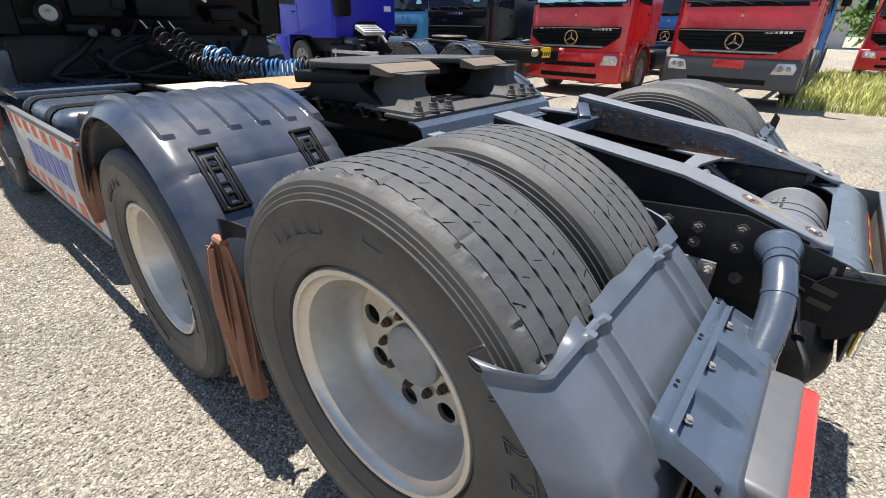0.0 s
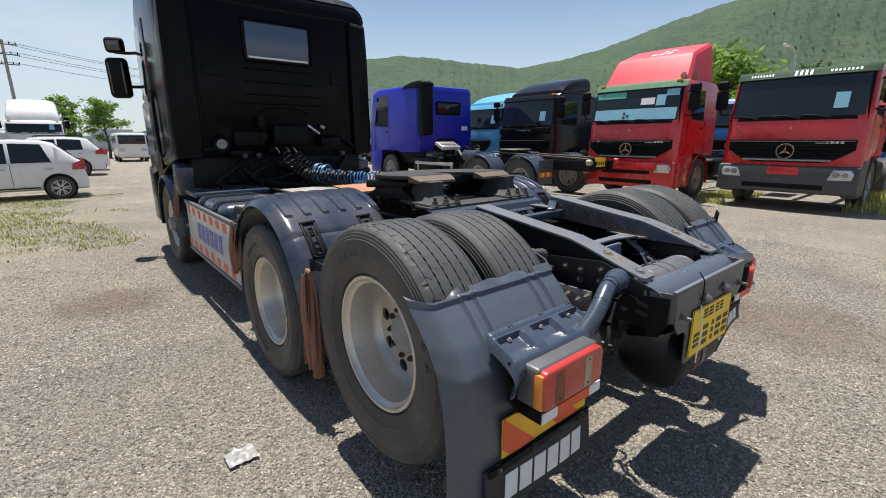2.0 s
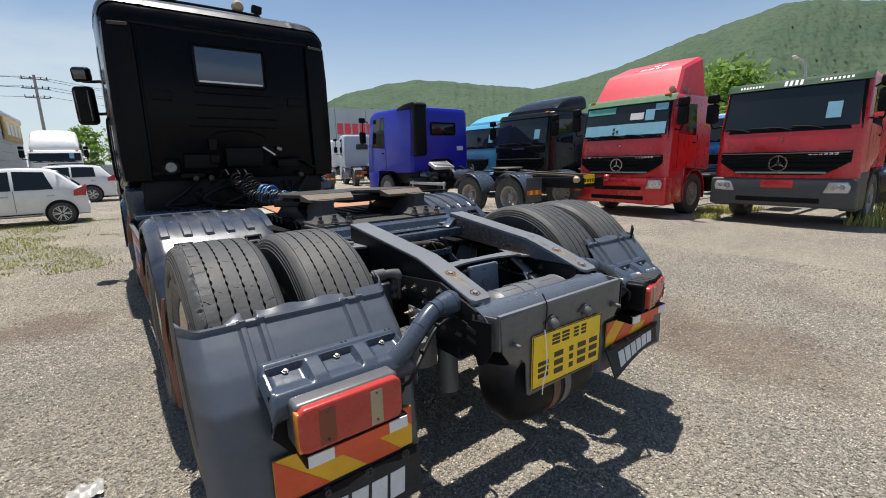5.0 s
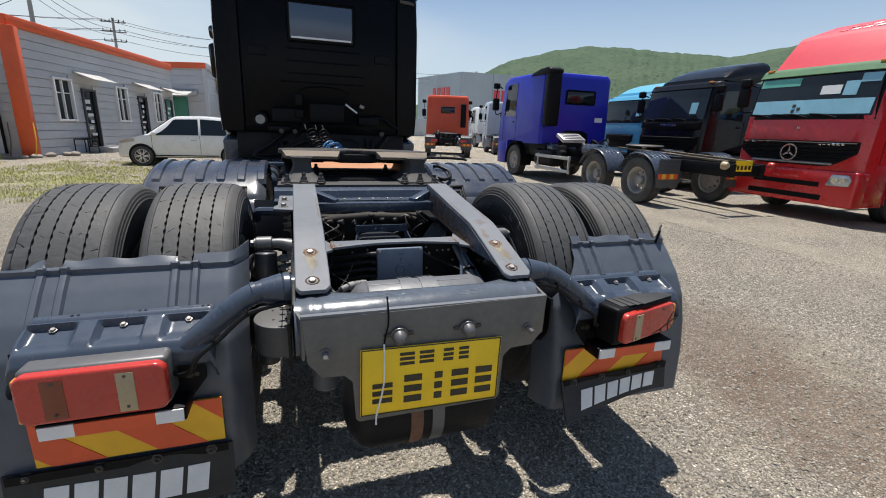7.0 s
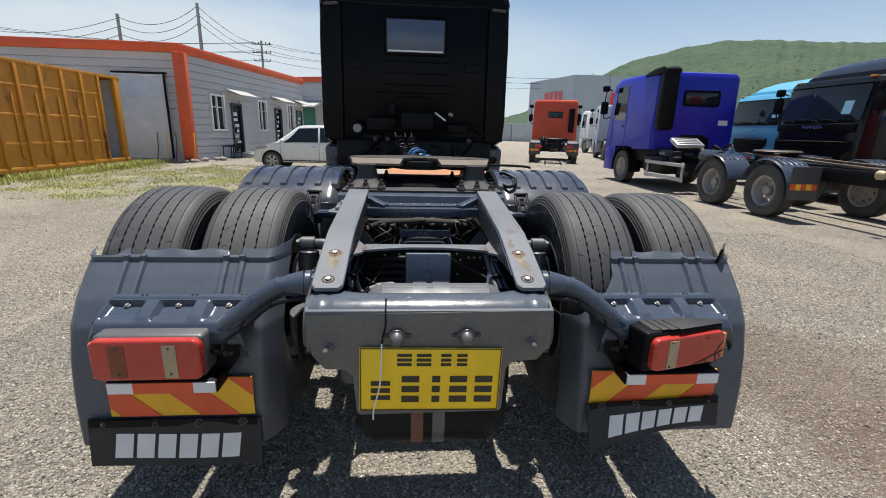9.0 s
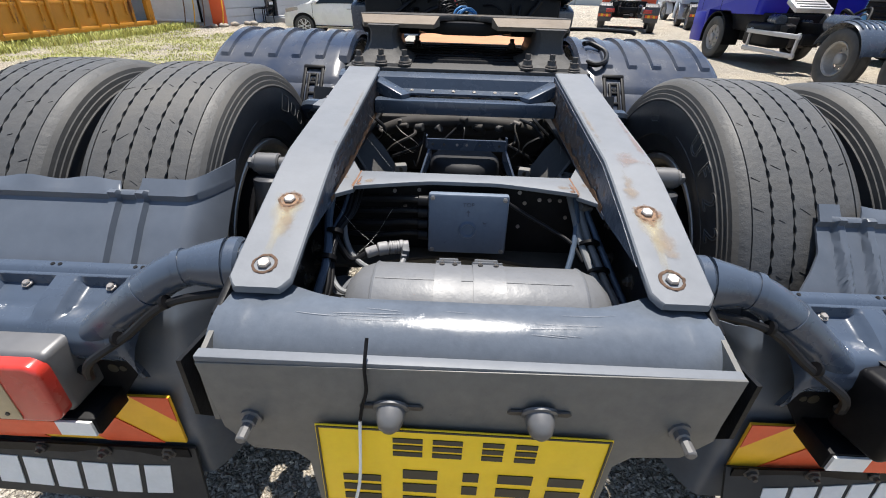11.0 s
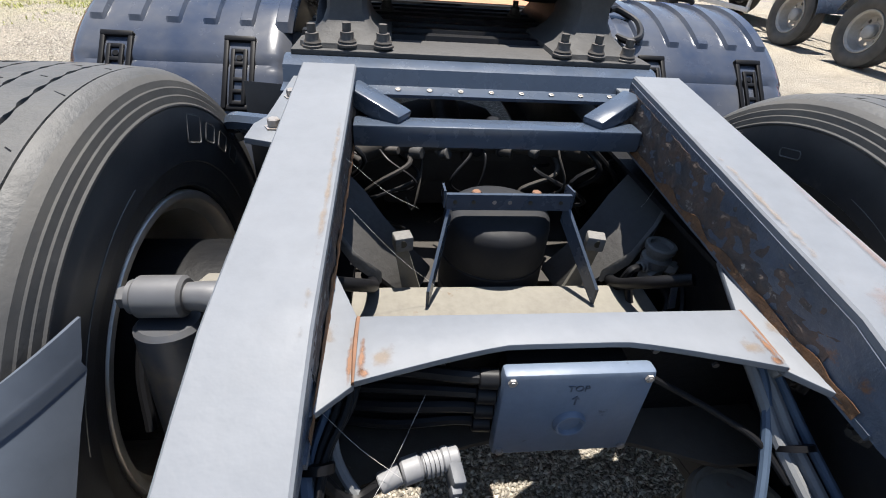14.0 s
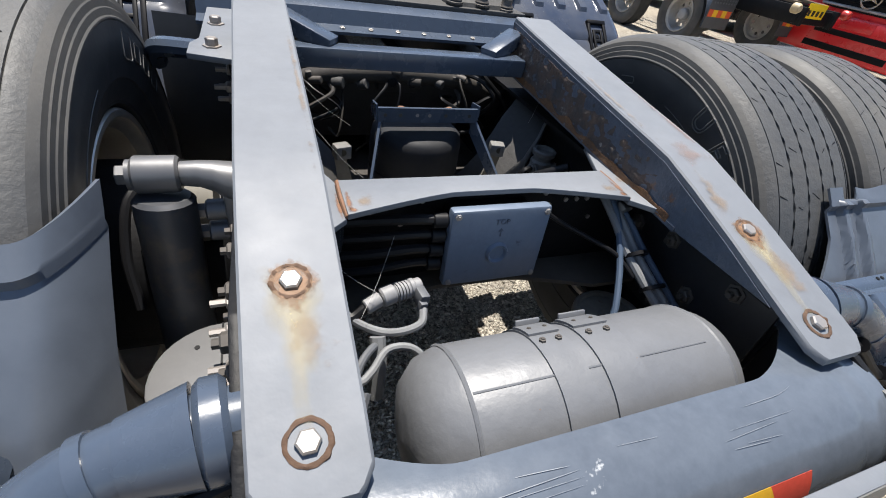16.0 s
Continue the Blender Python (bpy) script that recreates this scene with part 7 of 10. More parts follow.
# tanks and boxes between the wheels
b = B()
box(b, (-0.86, 3.0, 0.74), (0.62, 1.0, 0.52), bev=0.09, seg=4)
ft = part("fuel_tank", b, CHASSIS, truck, "grey fuel tank")
for y in (2.75, 3.25):
    b = B()
    box(b, (-0.86, y, 0.74), (0.632, 0.05, 0.532), bev=0.092, seg=4)
    part("tank_strap", b, FRAME, ft)
b = B()
cyl(b, (-0.95, 2.1, 0.88), (-0.95, 2.5, 0.88), 0.11, 28, bev=0.02)
part("air_tank", b, TANKGREY, truck)
for k in range(10):
    rr = random.Random(70 + k)
    b = B()
    box(b, (rr.uniform(-1.1, -0.6), rr.uniform(2.0, 2.5), rr.uniform(0.82, 0.98)), (rr.uniform(0.05, 0.14), rr.uniform(0.05, 0.14), rr.uniform(0.04, 0.1)), (rr.uniform(-30, 30), rr.uniform(-30, 30), rr.uniform(0, 90)), 0.01)
    part("fitting", b, HUB, truck)
b = B()
box(b, (0.86, 3.0, 0.74), (0.62, 1.4, 0.52), bev=0.09, seg=4)
part("fuel_tank", b, CHASSIS, truck)
b = B()
box(b, (-0.80, 3.72, 1.0), (0.75, 0.55, 0.05), bev=0.012)
part("step_box", b, CHASSIS, truck, "grey deck plate behind the cab")
b = B()
box(b, (-0.1, 2.62, 1.045), (0.75, 0.75, 0.02), bev=0.003)
part("catwalk", b, M("catwalk_alu", (0.42, 0.4, 0.36), 0.5, 0.4, var=(6, 0.6), bump=(60, 0.002, 0.5)), truck, "dusty aluminium catwalk")
b = B()
box(b, (0.18, 1.95, 1.125), (0.95, 0.42, 0.014), (3, 0, 0), 0.003)
part("deck_plate", b, ORANGEPL, truck, "rust-orange deck plate")
b = B()
cyl(b, (0.25, 1.35, 1.06), (0.25, 1.75, 1.06), 0.06, 18, bev=0.01)
part("small_tank", b, FRAME, truck)


# ---- cab of the tractor ----
def rrect(w, zb, zt, y, r, n=5, rt=None):
    """A rounded rectangle section across y."""
    out = []
    rt = rt or r
    for cx, cz, a0, rr in ((w - rt, zt - rt, 0, rt), (-w + rt, zt - rt, 90, rt), (-w + r, zb + r, 180, r), (w - r, zb + r, 270, r)):
        for k in range(n + 1):
            a = radians(a0 + 90 * k / n)
            out.append((cx + rr * math.cos(a), y, cz + rr * math.sin(a)))
    return out


b = B()
secs = [rrect(1.13, 1.42, 3.06, 4.00, 0.08, rt=0.10), rrect(1.175, 1.36, 3.13, 4.015, 0.08, rt=0.13), rrect(1.20, 1.34, 3.20, 4.06, 0.08, rt=0.17), rrect(1.21, 1.33, 3.28, 4.15, 0.08, rt=0.21), rrect(1.215, 1.3, 3.345, 4.32, 0.08, rt=0.23),
        rrect(1.22, 1.25, 3.385, 4.6, 0.08, rt=0.24), rrect(1.22, 1.1, 3.40, 5.2, 0.08, rt=0.24), rrect(1.19, 0.9, 3.32, 5.6, 0.08, rt=0.24), rrect(1.17, 0.7, 2.75, 5.95, 0.08, rt=0.2), rrect(1.15, 0.5, 1.8, 6.1, 0.08)]
loft(b, secs)
cab = part("cab_body", b, CABBLACK, truck, "glossy black sleeper cab body")
# dusty roof skin over the top of the cab
TOPS = [(4.06, 1.20, 3.20, 0.17), (4.15, 1.21, 3.28, 0.21), (4.32, 1.215, 3.345, 0.23), (4.6, 1.22, 3.385, 0.24), (5.2, 1.22, 3.40, 0.24)]


def roof_skin(u, v):
    k = u * (len(TOPS) - 1)
    i = min(int(k), len(TOPS) - 2)
    y, w, zt, r = [a + (c - a) * (k - i) for a, c in zip(TOPS[i], TOPS[i + 1])]
    s_ = (v - 0.5) * 2
    flat = 0.78
    if abs(s_) < flat:
        x, z = s_ / flat * (w - r), zt
        if 0.80 < abs(x) < 0.84:
            z += 0.008
    else:
        a = radians(90 * (abs(s_) - flat) / (1 - flat))
        x, z = math.copysign(w - r + r * math.sin(a), s_), zt - r + r * math.cos(a)
    n = Vector((x * 0.15, -0.3, 1)).normalized() * 0.007
    return (x + n.x, y + n.y, z + n.z)


b = B()
shell(b, roof_skin, 20, 80, 0.004)
bmesh.ops.recalc_face_normals(b, faces=b.faces[:])
part("roof_skin", b, ROOFDUST, cab, "dusty black roof skin")
# back panel: recessed centre between two side bands, with pressed ribs
b = B()
box(b, (0, 3.998, 2.23), (1.80, 0.02, 1.52), bev=0.008)
bp_ = part("back_panel", b, CABBLACK, cab)
for sx in (-1, 1):
    b = B()
    secs = []
    for z, w0, w1, yb in ((1.36, 0.93, 1.20, 3.965), (1.6, 0.925, 1.215, 3.955), (2.6, 0.92, 1.21, 3.955), (2.98, 0.92, 1.195, 3.965)):
        secs.append([(sx * w0, yb + 0.03, z), (sx * (w0 + 0.015), yb, z), (sx * (w1 - 0.06), yb + 0.005, z), (sx * (w1 - 0.015), yb + 0.03, z), (sx * w1, yb + 0.09, z), (sx * w1, yb + 0.2, z), (sx * w0, yb + 0.2, z)])
    loft(b, secs)
    part("side_band", b, CABBLACK, cab, "black cab corner band")
    b = B()
    box(b, (sx * 0.745, 3.982, 2.285), (0.20, 0.02, 0.105), bev=0.012)
    vn = part("air_vent", b, CABTRIM, cab, "black slatted air vent")
    for k in range(5):
        b = B()
        box(b, (sx * 0.745, 3.976, 2.255 + 0.015 * k), (0.16, 0.006, 0.006), (25, 0, 0))
        part("slat", b, CABBLACK, vn)
    b = B()
    box(b, (sx * 1.05, 3.955, 2.97), (0.18, 0.02, 0.035), (0, sx * 4, 0), bev=0.008)
    part("hinge_cap", b, HUB, cab)
b = B()
prism(b, [(-0.95, 3.02), (0.95, 3.02), (0.95, 3.0), (0.5, 2.985), (-0.5, 2.985), (-0.95, 3.0)], "y", 3.985, 3.998)
part("gutter", b, CABTRIM, cab)
for z, x0, x1, r in [(2.34, -0.42, 0.46, 0.008), (2.20, -0.42, 0.46, 0.008), (2.06, -0.42, 0.5, 0.008), (1.96, -0.5, 0.5, 0.008)] + [(3.03, -0.45 + 0.3 * k, -0.27 + 0.3 * k, 0.014) for k in range(4)]:
    b = B()
    cyl(b, (x0, 3.987, z), (x1, 3.987, z), r, 8)
    part("pressed_rib", b, CABBLACK, bp_)
b = B()
tube(b, [(-0.28, 3.982, 1.86), (-0.2, 3.98, 1.90), (0, 3.98, 1.92), (0.2, 3.98, 1.90), (0.32, 3.982, 1.85)], 0.009, 8)
part("pressed_arch", b, CABBLACK, bp_)
b = B()
box(b, (0, 3.982, 2.64), (0.80, 0.016, 0.45), bev=0.03)
wf = part("rear_window", b, CABTRIM, cab, "cab rear window in a black rubber frame")
b = B()
box(b, (0, 3.970, 2.64), (0.73, 0.012, 0.385), bev=0.005)
part("pane", b, SKYPANE, wf, "pale pane with sky light in its colour")
b = B()
box(b, (0, 3.962, 2.462), (0.70, 0.006, 0.022), bev=0.002)
part("pane_strip", b, WHITEV, wf)
# fittings low on the back
b = B()
lathe(b, [(0, 0.0), (0, 0.07), (0.02, 0.085), (0.05, 0.085), (0.055, 0.078), (0.05, 0.07), (0.04, 0.0)], 28, "y")
wl_ = part("work_lamp", b, CABTRIM, cab, "round work lamp", at=pose(-0.755, 3.95, 1.50, 0, 0, 180) @ pose(0, 0, 0))
b = B()
lathe(b, [(0.042, 0.0), (0.05, 0.04), (0.045, 0.072), (0.04, 0.072)], 28, "y")
part("lamp_glass", b, M("lamp_glass", (0.22, 0.22, 0.21), 0.2, 0.3), wl_)
for c, s in (((-0.45, 3.93, 1.56), (0.34, 0.10, 0.16)), ((-0.30, 3.92, 1.75), (0.09, 0.06, 0.14)), ((-0.30, 3.92, 1.58), (0.10, 0.12, 0.10)), ((0.03, 3.91, 1.60), (0.42, 0.12, 0.22)), ((0.55, 3.92, 1.52), (0.26, 0.10, 0.10)), ((-0.55, 3.93, 1.40), (0.25, 0.08, 0.06))):
    b = B()
    box(b, c, s, bev=0.015)
    part("fitting_box", b, CABTRIM, cab)
b = B()
cyl(b, (0.26, 3.89, 1.72), (0.40, 3.88, 1.62), 0.012, 10)
part("grip", b, WHITEV, cab, "white-taped grip")
b = B()
box(b, (0.47, 3.93, 1.70), (0.06, 0.03, 0.04), (0, 25, 0), 0.006)
part("catch", b, BOLT, cab)
b = B()
tube(b, [(0.45, 3.93, 1.45), (0.55, 3.92, 1.55), (0.75, 3.92, 1.56), (0.86, 3.93, 1.48), (0.95, 3.93, 1.44)], 0.02, 10)
part("cab_stay", b, CABTRIM, cab)
for x in (-0.52, -0.36, 0.72):
    b = B()
    lathe(b, [(0, 0.0), (0, 0.03), (0.06, 0.03), (0.065, 0.02), (0.065, 0.0)], 16, "y")
    part("buffer", b, HUB, cab, at=pose(x, 3.95, 1.37, 0, 0, 180))
b = B()
box(b, (0, 4.2, 1.16), (2.1, 0.35, 0.42), bev=0.05)
part("cab_cradle", b, FRAME, truck)
b = B()
box(b, (0, 4.9, 0.85), (1.5, 1.5, 0.75), bev=0.08)
part("engine", b, FRAME, truck)
for k in range(12):
    rr = random.Random(k)
    b = B()
    x0 = rr.uniform(-0.9, 0.9)
    tube(b, [(x0, 4.0, rr.uniform(1.1, 1.35)), (x0 + rr.uniform(-0.2, 0.2), 3.92, rr.uniform(1.05, 1.3)), (x0 + rr.uniform(-0.4, 0.4), 3.88, rr.uniform(1.0, 1.2)), (x0 + rr.uniform(-0.4, 0.4), 3.98, rr.uniform(0.95, 1.1))], rr.choice((0.012, 0.018, 0.026)), 8)
    part("hose", b, HOSEK, truck)
b = B()
box(b, (-0.08, 3.88, 1.30), (0.06, 0.05, 0.05), (0, 20, 30), 0.01)
part("red_cap", b, LAMPRED, truck, "red hose coupling")
# side windows, door, grab rail, steps
for sx in (-1, 1):
    b = B()
    prism(b, [(4.85, 2.15), (5.62, 2.05), (5.5, 2.85), (4.85, 2.9)], "x", sx * 1.21, sx * 1.228, 0.004)
    part("side_window", b, GLASS, cab)
    b = B()
    prism(b, [(4.8, 1.2), (5.75, 1.1), (5.75, 2.0), (4.8, 2.1)], "x", sx * 1.21, sx * 1.23, 0.005)
    part("door", b, CABBLACK, cab)
    b = B()
    tube(b, [(sx * 1.22, 4.7, 1.35), (sx * 1.25, 4.69, 1.45), (sx * 1.25, 4.69, 2.0), (sx * 1.22, 4.7, 2.1)], 0.014, 8)
    part("grab_rail", b, CABTRIM, cab)
    # mirrors on two arms
    for z in (2.20, 2.62):
        b = B()
        tube(b, [(sx * 1.16, 5.72, z + 0.03), (sx * 1.28, 5.92, z + 0.04), (sx * 1.42, 5.94, z + 0.04)], 0.02, 8)
        part("mirror_arm", b, CABTRIM, cab)
    b = B()
    box(b, (0, 0, 0), (0.25, 0.135, 0.50), bev=0.06, seg=5)
    mr = part("mirror", b, CABTRIM, cab, "large black door mirror", at=pose(sx * 1.415, 5.90, 2.337, 4, 0, sx * 26))
    b = B()
    box(b, (0, -0.064, 0), (0.17, 0.006, 0.39), bev=0.002)
    part("mirror_glass", b, M("mirror_glass", (0.09, 0.095, 0.10), 0.04, 1.0), mr)
    b = B()
    box(b, (0, 0, 0), (0.22, 0.12, 0.19), bev=0.05, seg=5)
    mr = part("mirror", b, CABTRIM, cab, "small black wide-angle mirror", at=pose(sx * 1.41, 5.90, 2.74, 8, 0, sx * 26))
    b = B()
    box(b, (0, -0.059, 0), (0.15, 0.006, 0.12), bev=0.002)
    part("mirror_glass", b, bpy.data.materials["mirror_glass"], mr)
    # front wheel arch
    def fa(u, v):
        a = radians(-10 + 200 * u)
        r = 0.60 - 0.04 * max(0, (v - 0.8) / 0.2) ** 2
        return (sx * (0.88 + 0.36 * v), FRT_Y - r * math.cos(a), 0.53 + r * math.sin(a))
    b = B()
    shell(b, fa, 30, 10, 0.01 * sx)
    bmesh.ops.recalc_face_normals(b, faces=b.faces[:])
    part("front_fender", b, CHASSIS, truck, "blue-grey front wheel arch")
    b = B()
    box(b, (sx * 1.0, 4.22, 1.12), (0.42, 0.28, 0.34), (12, 0, 0), 0.04)
    part("arch_panel", b, CHASSIS, truck)
    b = B()
    box(b, (sx * 1.0, 5.9, 0.8), (0.45, 0.5, 0.8), bev=0.06)
    part("entry_step", b, CABBLACK, truck)
b = B()
box(b, (0, 6.1, 0.75), (2.4, 0.3, 0.7), bev=0.08)
part("front_bumper", b, CABBLACK, truck)
# lamp bar and aerial on the roof
b = B()
tube(b, [(-0.74, 4.95, 3.38), (-0.72, 4.95, 3.52), (-0.5, 4.95, 3.56), (0.5, 4.95, 3.56), (0.72, 4.95, 3.52), (0.74, 4.95, 3.38)], 0.018, 8)
lb = part("lamp_bar", b, CABTRIM, cab)
for x, rnd_ in ((-0.66, False), (-0.40, True), (0.42, True), (0.66, False)):
    b = B()
    if rnd_:
        lathe(b, [(-0.05, 0.0), (-0.045, 0.05), (0.0, 0.075), (0.04, 0.08), (0.045, 0.0)], 20, "y", c=(0, 0, 0.05))
        cyl(b, (0, 0, -0.03), (0, 0, 0.0), 0.015, 8)
    else:
        box(b, (0, 0, 0.045), (0.13, 0.09, 0.10), (0, 8, 0), 0.015)
        cyl(b, (0, 0, -0.03), (0, 0, 0.0), 0.015, 8)
    part("roof_lamp", b, LAMPCLR if rnd_ else CABTRIM, lb, "faded cream roof lamp" if rnd_ else "small black roof lamp", at=(x, 4.95, 3.585))
b = B()
cyl(b, (-0.95, 5.2, 3.35), (-0.97, 5.15, 4.05), 0.006, 6, r2=0.002)
part("aerial", b, CABTRIM, cab)


# coiled air hoses behind the cab
def coil(p0, p1, r, turns, rr, mat, sag=0.05):
    P0, P1 = Vector(p0), Vector(p1)
    ax = (P1 - P0).normalized()
    s = ax.orthogonal().normalized()
    t = ax.cross(s)
    pts = []
    n = turns * 12
    for i in range(n + 1):
        a = 2 * math.pi * i / 12
        c = P0.lerp(P1, i / n)
        c.z -= sag * math.sin(math.pi * i / n)
        k = r * (1 + 0.12 * math.sin(i * 0.37))
        pts.append(c + k * (s * math.cos(a) + t * math.sin(a)))
    b = B()
    tube(b, pts, rr, 6, raw=True)
    return part("coiled_hose", b, mat, truck, "coiled air hose")


coil((-0.20, 3.55, 1.38), (-0.04, 3.10, 1.17), 0.062, 9, 0.0085, HOSEK, 0.05)
coil((-0.06, 3.55, 1.37), (0.06, 3.05, 1.18), 0.060, 9, 0.0085, HOSEK, 0.04)
coil((-0.12, 3.18, 1.155), (0.16, 2.66, 1.135), 0.075, 17, 0.0085, HOSEK, 0.0)
coil((-0.02, 3.12, 1.20), (0.05, 2.98, 1.18), 0.092, 5, 0.0085, HOSEB, 0.0)
coil((0.04, 3.02, 1.17), (0.42, 2.52, 1.14), 0.064, 17, 0.0085, HOSEB, 0.01)
coil((0.12, 3.12, 1.14), (0.30, 2.82, 1.13), 0.066, 10, 0.0085, HOSEK, 0.0)
coil((0.40, 2.56, 1.14), (0.52, 2.38, 1.14), 0.085, 6, 0.0085, HOSEK, 0.0)
for x in (-0.26, -0.14, -0.06):
    wire([(x - 0.1, 3.95, 1.30), (x - 0.04, 3.78, 1.36), (x, 3.66, 1.46), (x + 0.02, 3.56, 1.40)], 0.010, HOSEK, "air_line")
for sx in (-1, 1):
    b = B()
    lathe(b, [(0.40, 0.0), (0.40, 0.13), (0.44, 0.19), (0.56, 0.2), (1.0, 0.2), (1.0, 0.0)], 40, "x")
    part("brake_drum", b, FRAME, truck, at=pose(0, DRV_Y, DRV_Z, 0, 0, 0 if sx > 0 else 180))

# ---- neighbouring trucks ----
CRED = M("truck_red", (0.58, 0.016, 0.02), 0.25, var=(1.5, 0.4), col2=(0.36, 0.02, 0.022), coat=0.4)
CPINK = M("faded_red", (0.60, 0.035, 0.06), 0.45, var=(1.2, 0.5), col2=(0.62, 0.07, 0.09))
CPINK2 = M("sun_bleached_red", (0.62, 0.12, 0.13), 0.5, var=(3, 0.4))
CORANGE = M("truck_orange_red", (0.6, 0.07, 0.02), 0.35, var=(1.5, 0.3))
CBLUE = M("truck_blue", (0.012, 0.018, 0.36), 0.3, var=(1.5, 0.3), col2=(0.018, 0.024, 0.42), coat=0.08, spec=0.35)
CLBLUE = M("truck_light_blue", (0.10, 0.38, 0.58), 0.35, var=(1.5, 0.3))
CBLACK2 = M("dusty_black_paint", (0.005, 0.005, 0.006), 0.16, var=(1.5, 0.6), col2=(0.014, 0.013, 0.012), spec=0.28)
CMIDBLUE = M("truck_mid_blue", (0.02, 0.16, 0.45), 0.35, var=(1.5, 0.3))
CGREYB = M("truck_grey_blue", (0.4, 0.48, 0.56), 0.4, var=(1.5, 0.3))
CWHITE = M("white_paint", (0.78, 0.78, 0.77), 0.25, var=(1.0, 0.12), coat=0.5)
DARKGREY = M("dark_grey_bumper", (0.06, 0.06, 0.064), 0.5, var=(3, 0.4))
GREENB = M("green_visor", (0.02, 0.06, 0.03), 0.6, var=(3, 0.4), spec=0.2)
GREENL = M("pale_green_visor", (0.10, 0.20, 0.11), 0.6, var=(3, 0.5), spec=0.2)
TEALB = M("teal_sun_strip", (0.12, 0.42, 0.34), 0.4, var=(3, 0.4))
SKYB = M("pale_blue_screen", (0.25, 0.5, 0.62), 0.35, var=(3, 0.4))
CHROME = M("chrome", (0.7, 0.7, 0.7), 0.15, 1.0)
HEADL = M("headlamp_glass", (0.55, 0.56, 0.56), 0.12, 0.4, var=(14, 0.5))
ALU = M("aluminium", (0.5, 0.5, 0.5), 0.4, 0.6, var=(4, 0.4))
ALUW = M("bright_alloy", (0.62, 0.62, 0.62), 0.3, 0.5)
WGLASS = glass_mat("windscreen_glass", (0.012, 0.016, 0.018), 0.04)


def far_tyre(name="tyre", R=0.51, w=0.29, rim=0.29):
    bm = B()
    lathe(bm, [(-0.10, rim), (-0.14, rim + 0.05), (-0.15, rim + 0.12), (-0.14, R - 0.03), (-0.125, R - 0.004), (-0.075, R), (-0.073, R - 0.008), (-0.067, R - 0.008), (-0.065, R), (0.065, R), (0.067, R - 0.008), (0.073, R - 0.008), (0.075, R), (0.125, R - 0.004), (0.14, R - 0.03), (0.15, rim + 0.12), (0.14, rim + 0.05), (0.10, rim)], 48, "x", closed=True)
    return to_mesh(bm, name, RUBBER, 35)


FTYRE = far_tyre()
DUSTRIM = M("dusty_rim", (0.36, 0.35, 0.33), 0.5, 0.4, var=(5, 0.6), col2=(0.2, 0.18, 0.15))


def far_rim(name, deep):
    me = rim_mesh(name, deep)
    me.materials.clear()
    me.materials.append(DUSTRIM)
    return me


FRIM_IN, FRIM_OUT = far_rim("wheel", 0.15), far_rim("wheel", 0.02)
FHUB_IN, FHUB_OUT = hub_mesh("hub", 0.03, 0.1, 0.1), hub_mesh("hub", -0.09, 0.07, 0.09)


def far_wheel(t, x, y, outward, dished, z=0.51):
    w = part("wheel", FRIM_IN if dished else FRIM_OUT, DUSTRIM, t, at=pose(x, y, z, 0, 0, 0 if outward < 0 else 180))
    part("tyre", FTYRE, RUBBER, w)
    part("hub", FHUB_IN if dished else FHUB_OUT, HUB, w)
    return w


def front_y(z, roof):
    """Front face of a cab in the middle, by height."""
    return float(np.interp(z, (0.4, 1.0, 1.5, 1.95, roof - 0.17, roof - 0.02, roof + 0.05), (0.0, 0.02, 0.0, -0.04, -0.20, -0.30, -0.50)))


def bow(x, W=1.23):
    return 0.06 - 0.06 * abs(x / W) ** 2.4 - 0.10 * max(0.0, abs(x / W) - 0.9) / 0.1 * max(0.0, abs(x / W) - 0.9) / 0.1


def cab_shell(W, roof, depth, zb=0.42, nose=0.0):
    """Cab outline in side view, lofted across: front at y = 0, going back to -depth."""
    bm = B()
    zs = [zb, 0.7, 1.0, 1.5, 1.95, roof - 0.17]
    prof = [(front_y(z, roof), z, 1) for z in zs]
    prof += [(-0.31, roof - 0.04, 0.8), (-0.46, roof + 0.01, 0.4), (-0.7, roof + 0.03, 0), (-depth + 0.22, roof + 0.02, 0), (-depth + 0.07, roof - 0.02, 0), (-depth, roof - 0.14, 0), (-depth, 1.6, 0), (-depth, 1.12, 0), (-2.02, 1.10, 0), (-1.94, 1.16, 0), (-0.86, 1.16, 0), (-0.78, zb, 0)]
    secs = []
    for u in (-1, -0.985, -0.955, -0.9, -0.75, -0.4, 0, 0.4, 0.75, 0.9, 0.955, 0.985, 1):
        x = W * u
        e = max(0.0, (abs(u) - 0.9) / 0.1)
        ring = []
        for y, z, f in prof:
            drop = 0.13 * e ** 2.5 if z > roof - 0.1 else 0.0
            back = 0.06 * e ** 3 if y <= -depth + 0.1 else 0.0
            # the sides lean in a little above the waist
            xx = x * (1 - 0.035 * max(0.0, (z - 1.9) / (roof - 1.9)))
            ring.append((xx, y + bow(x, W) * f + back, z - drop))
        secs.append(ring)
    loft(bm, secs)
    return bm


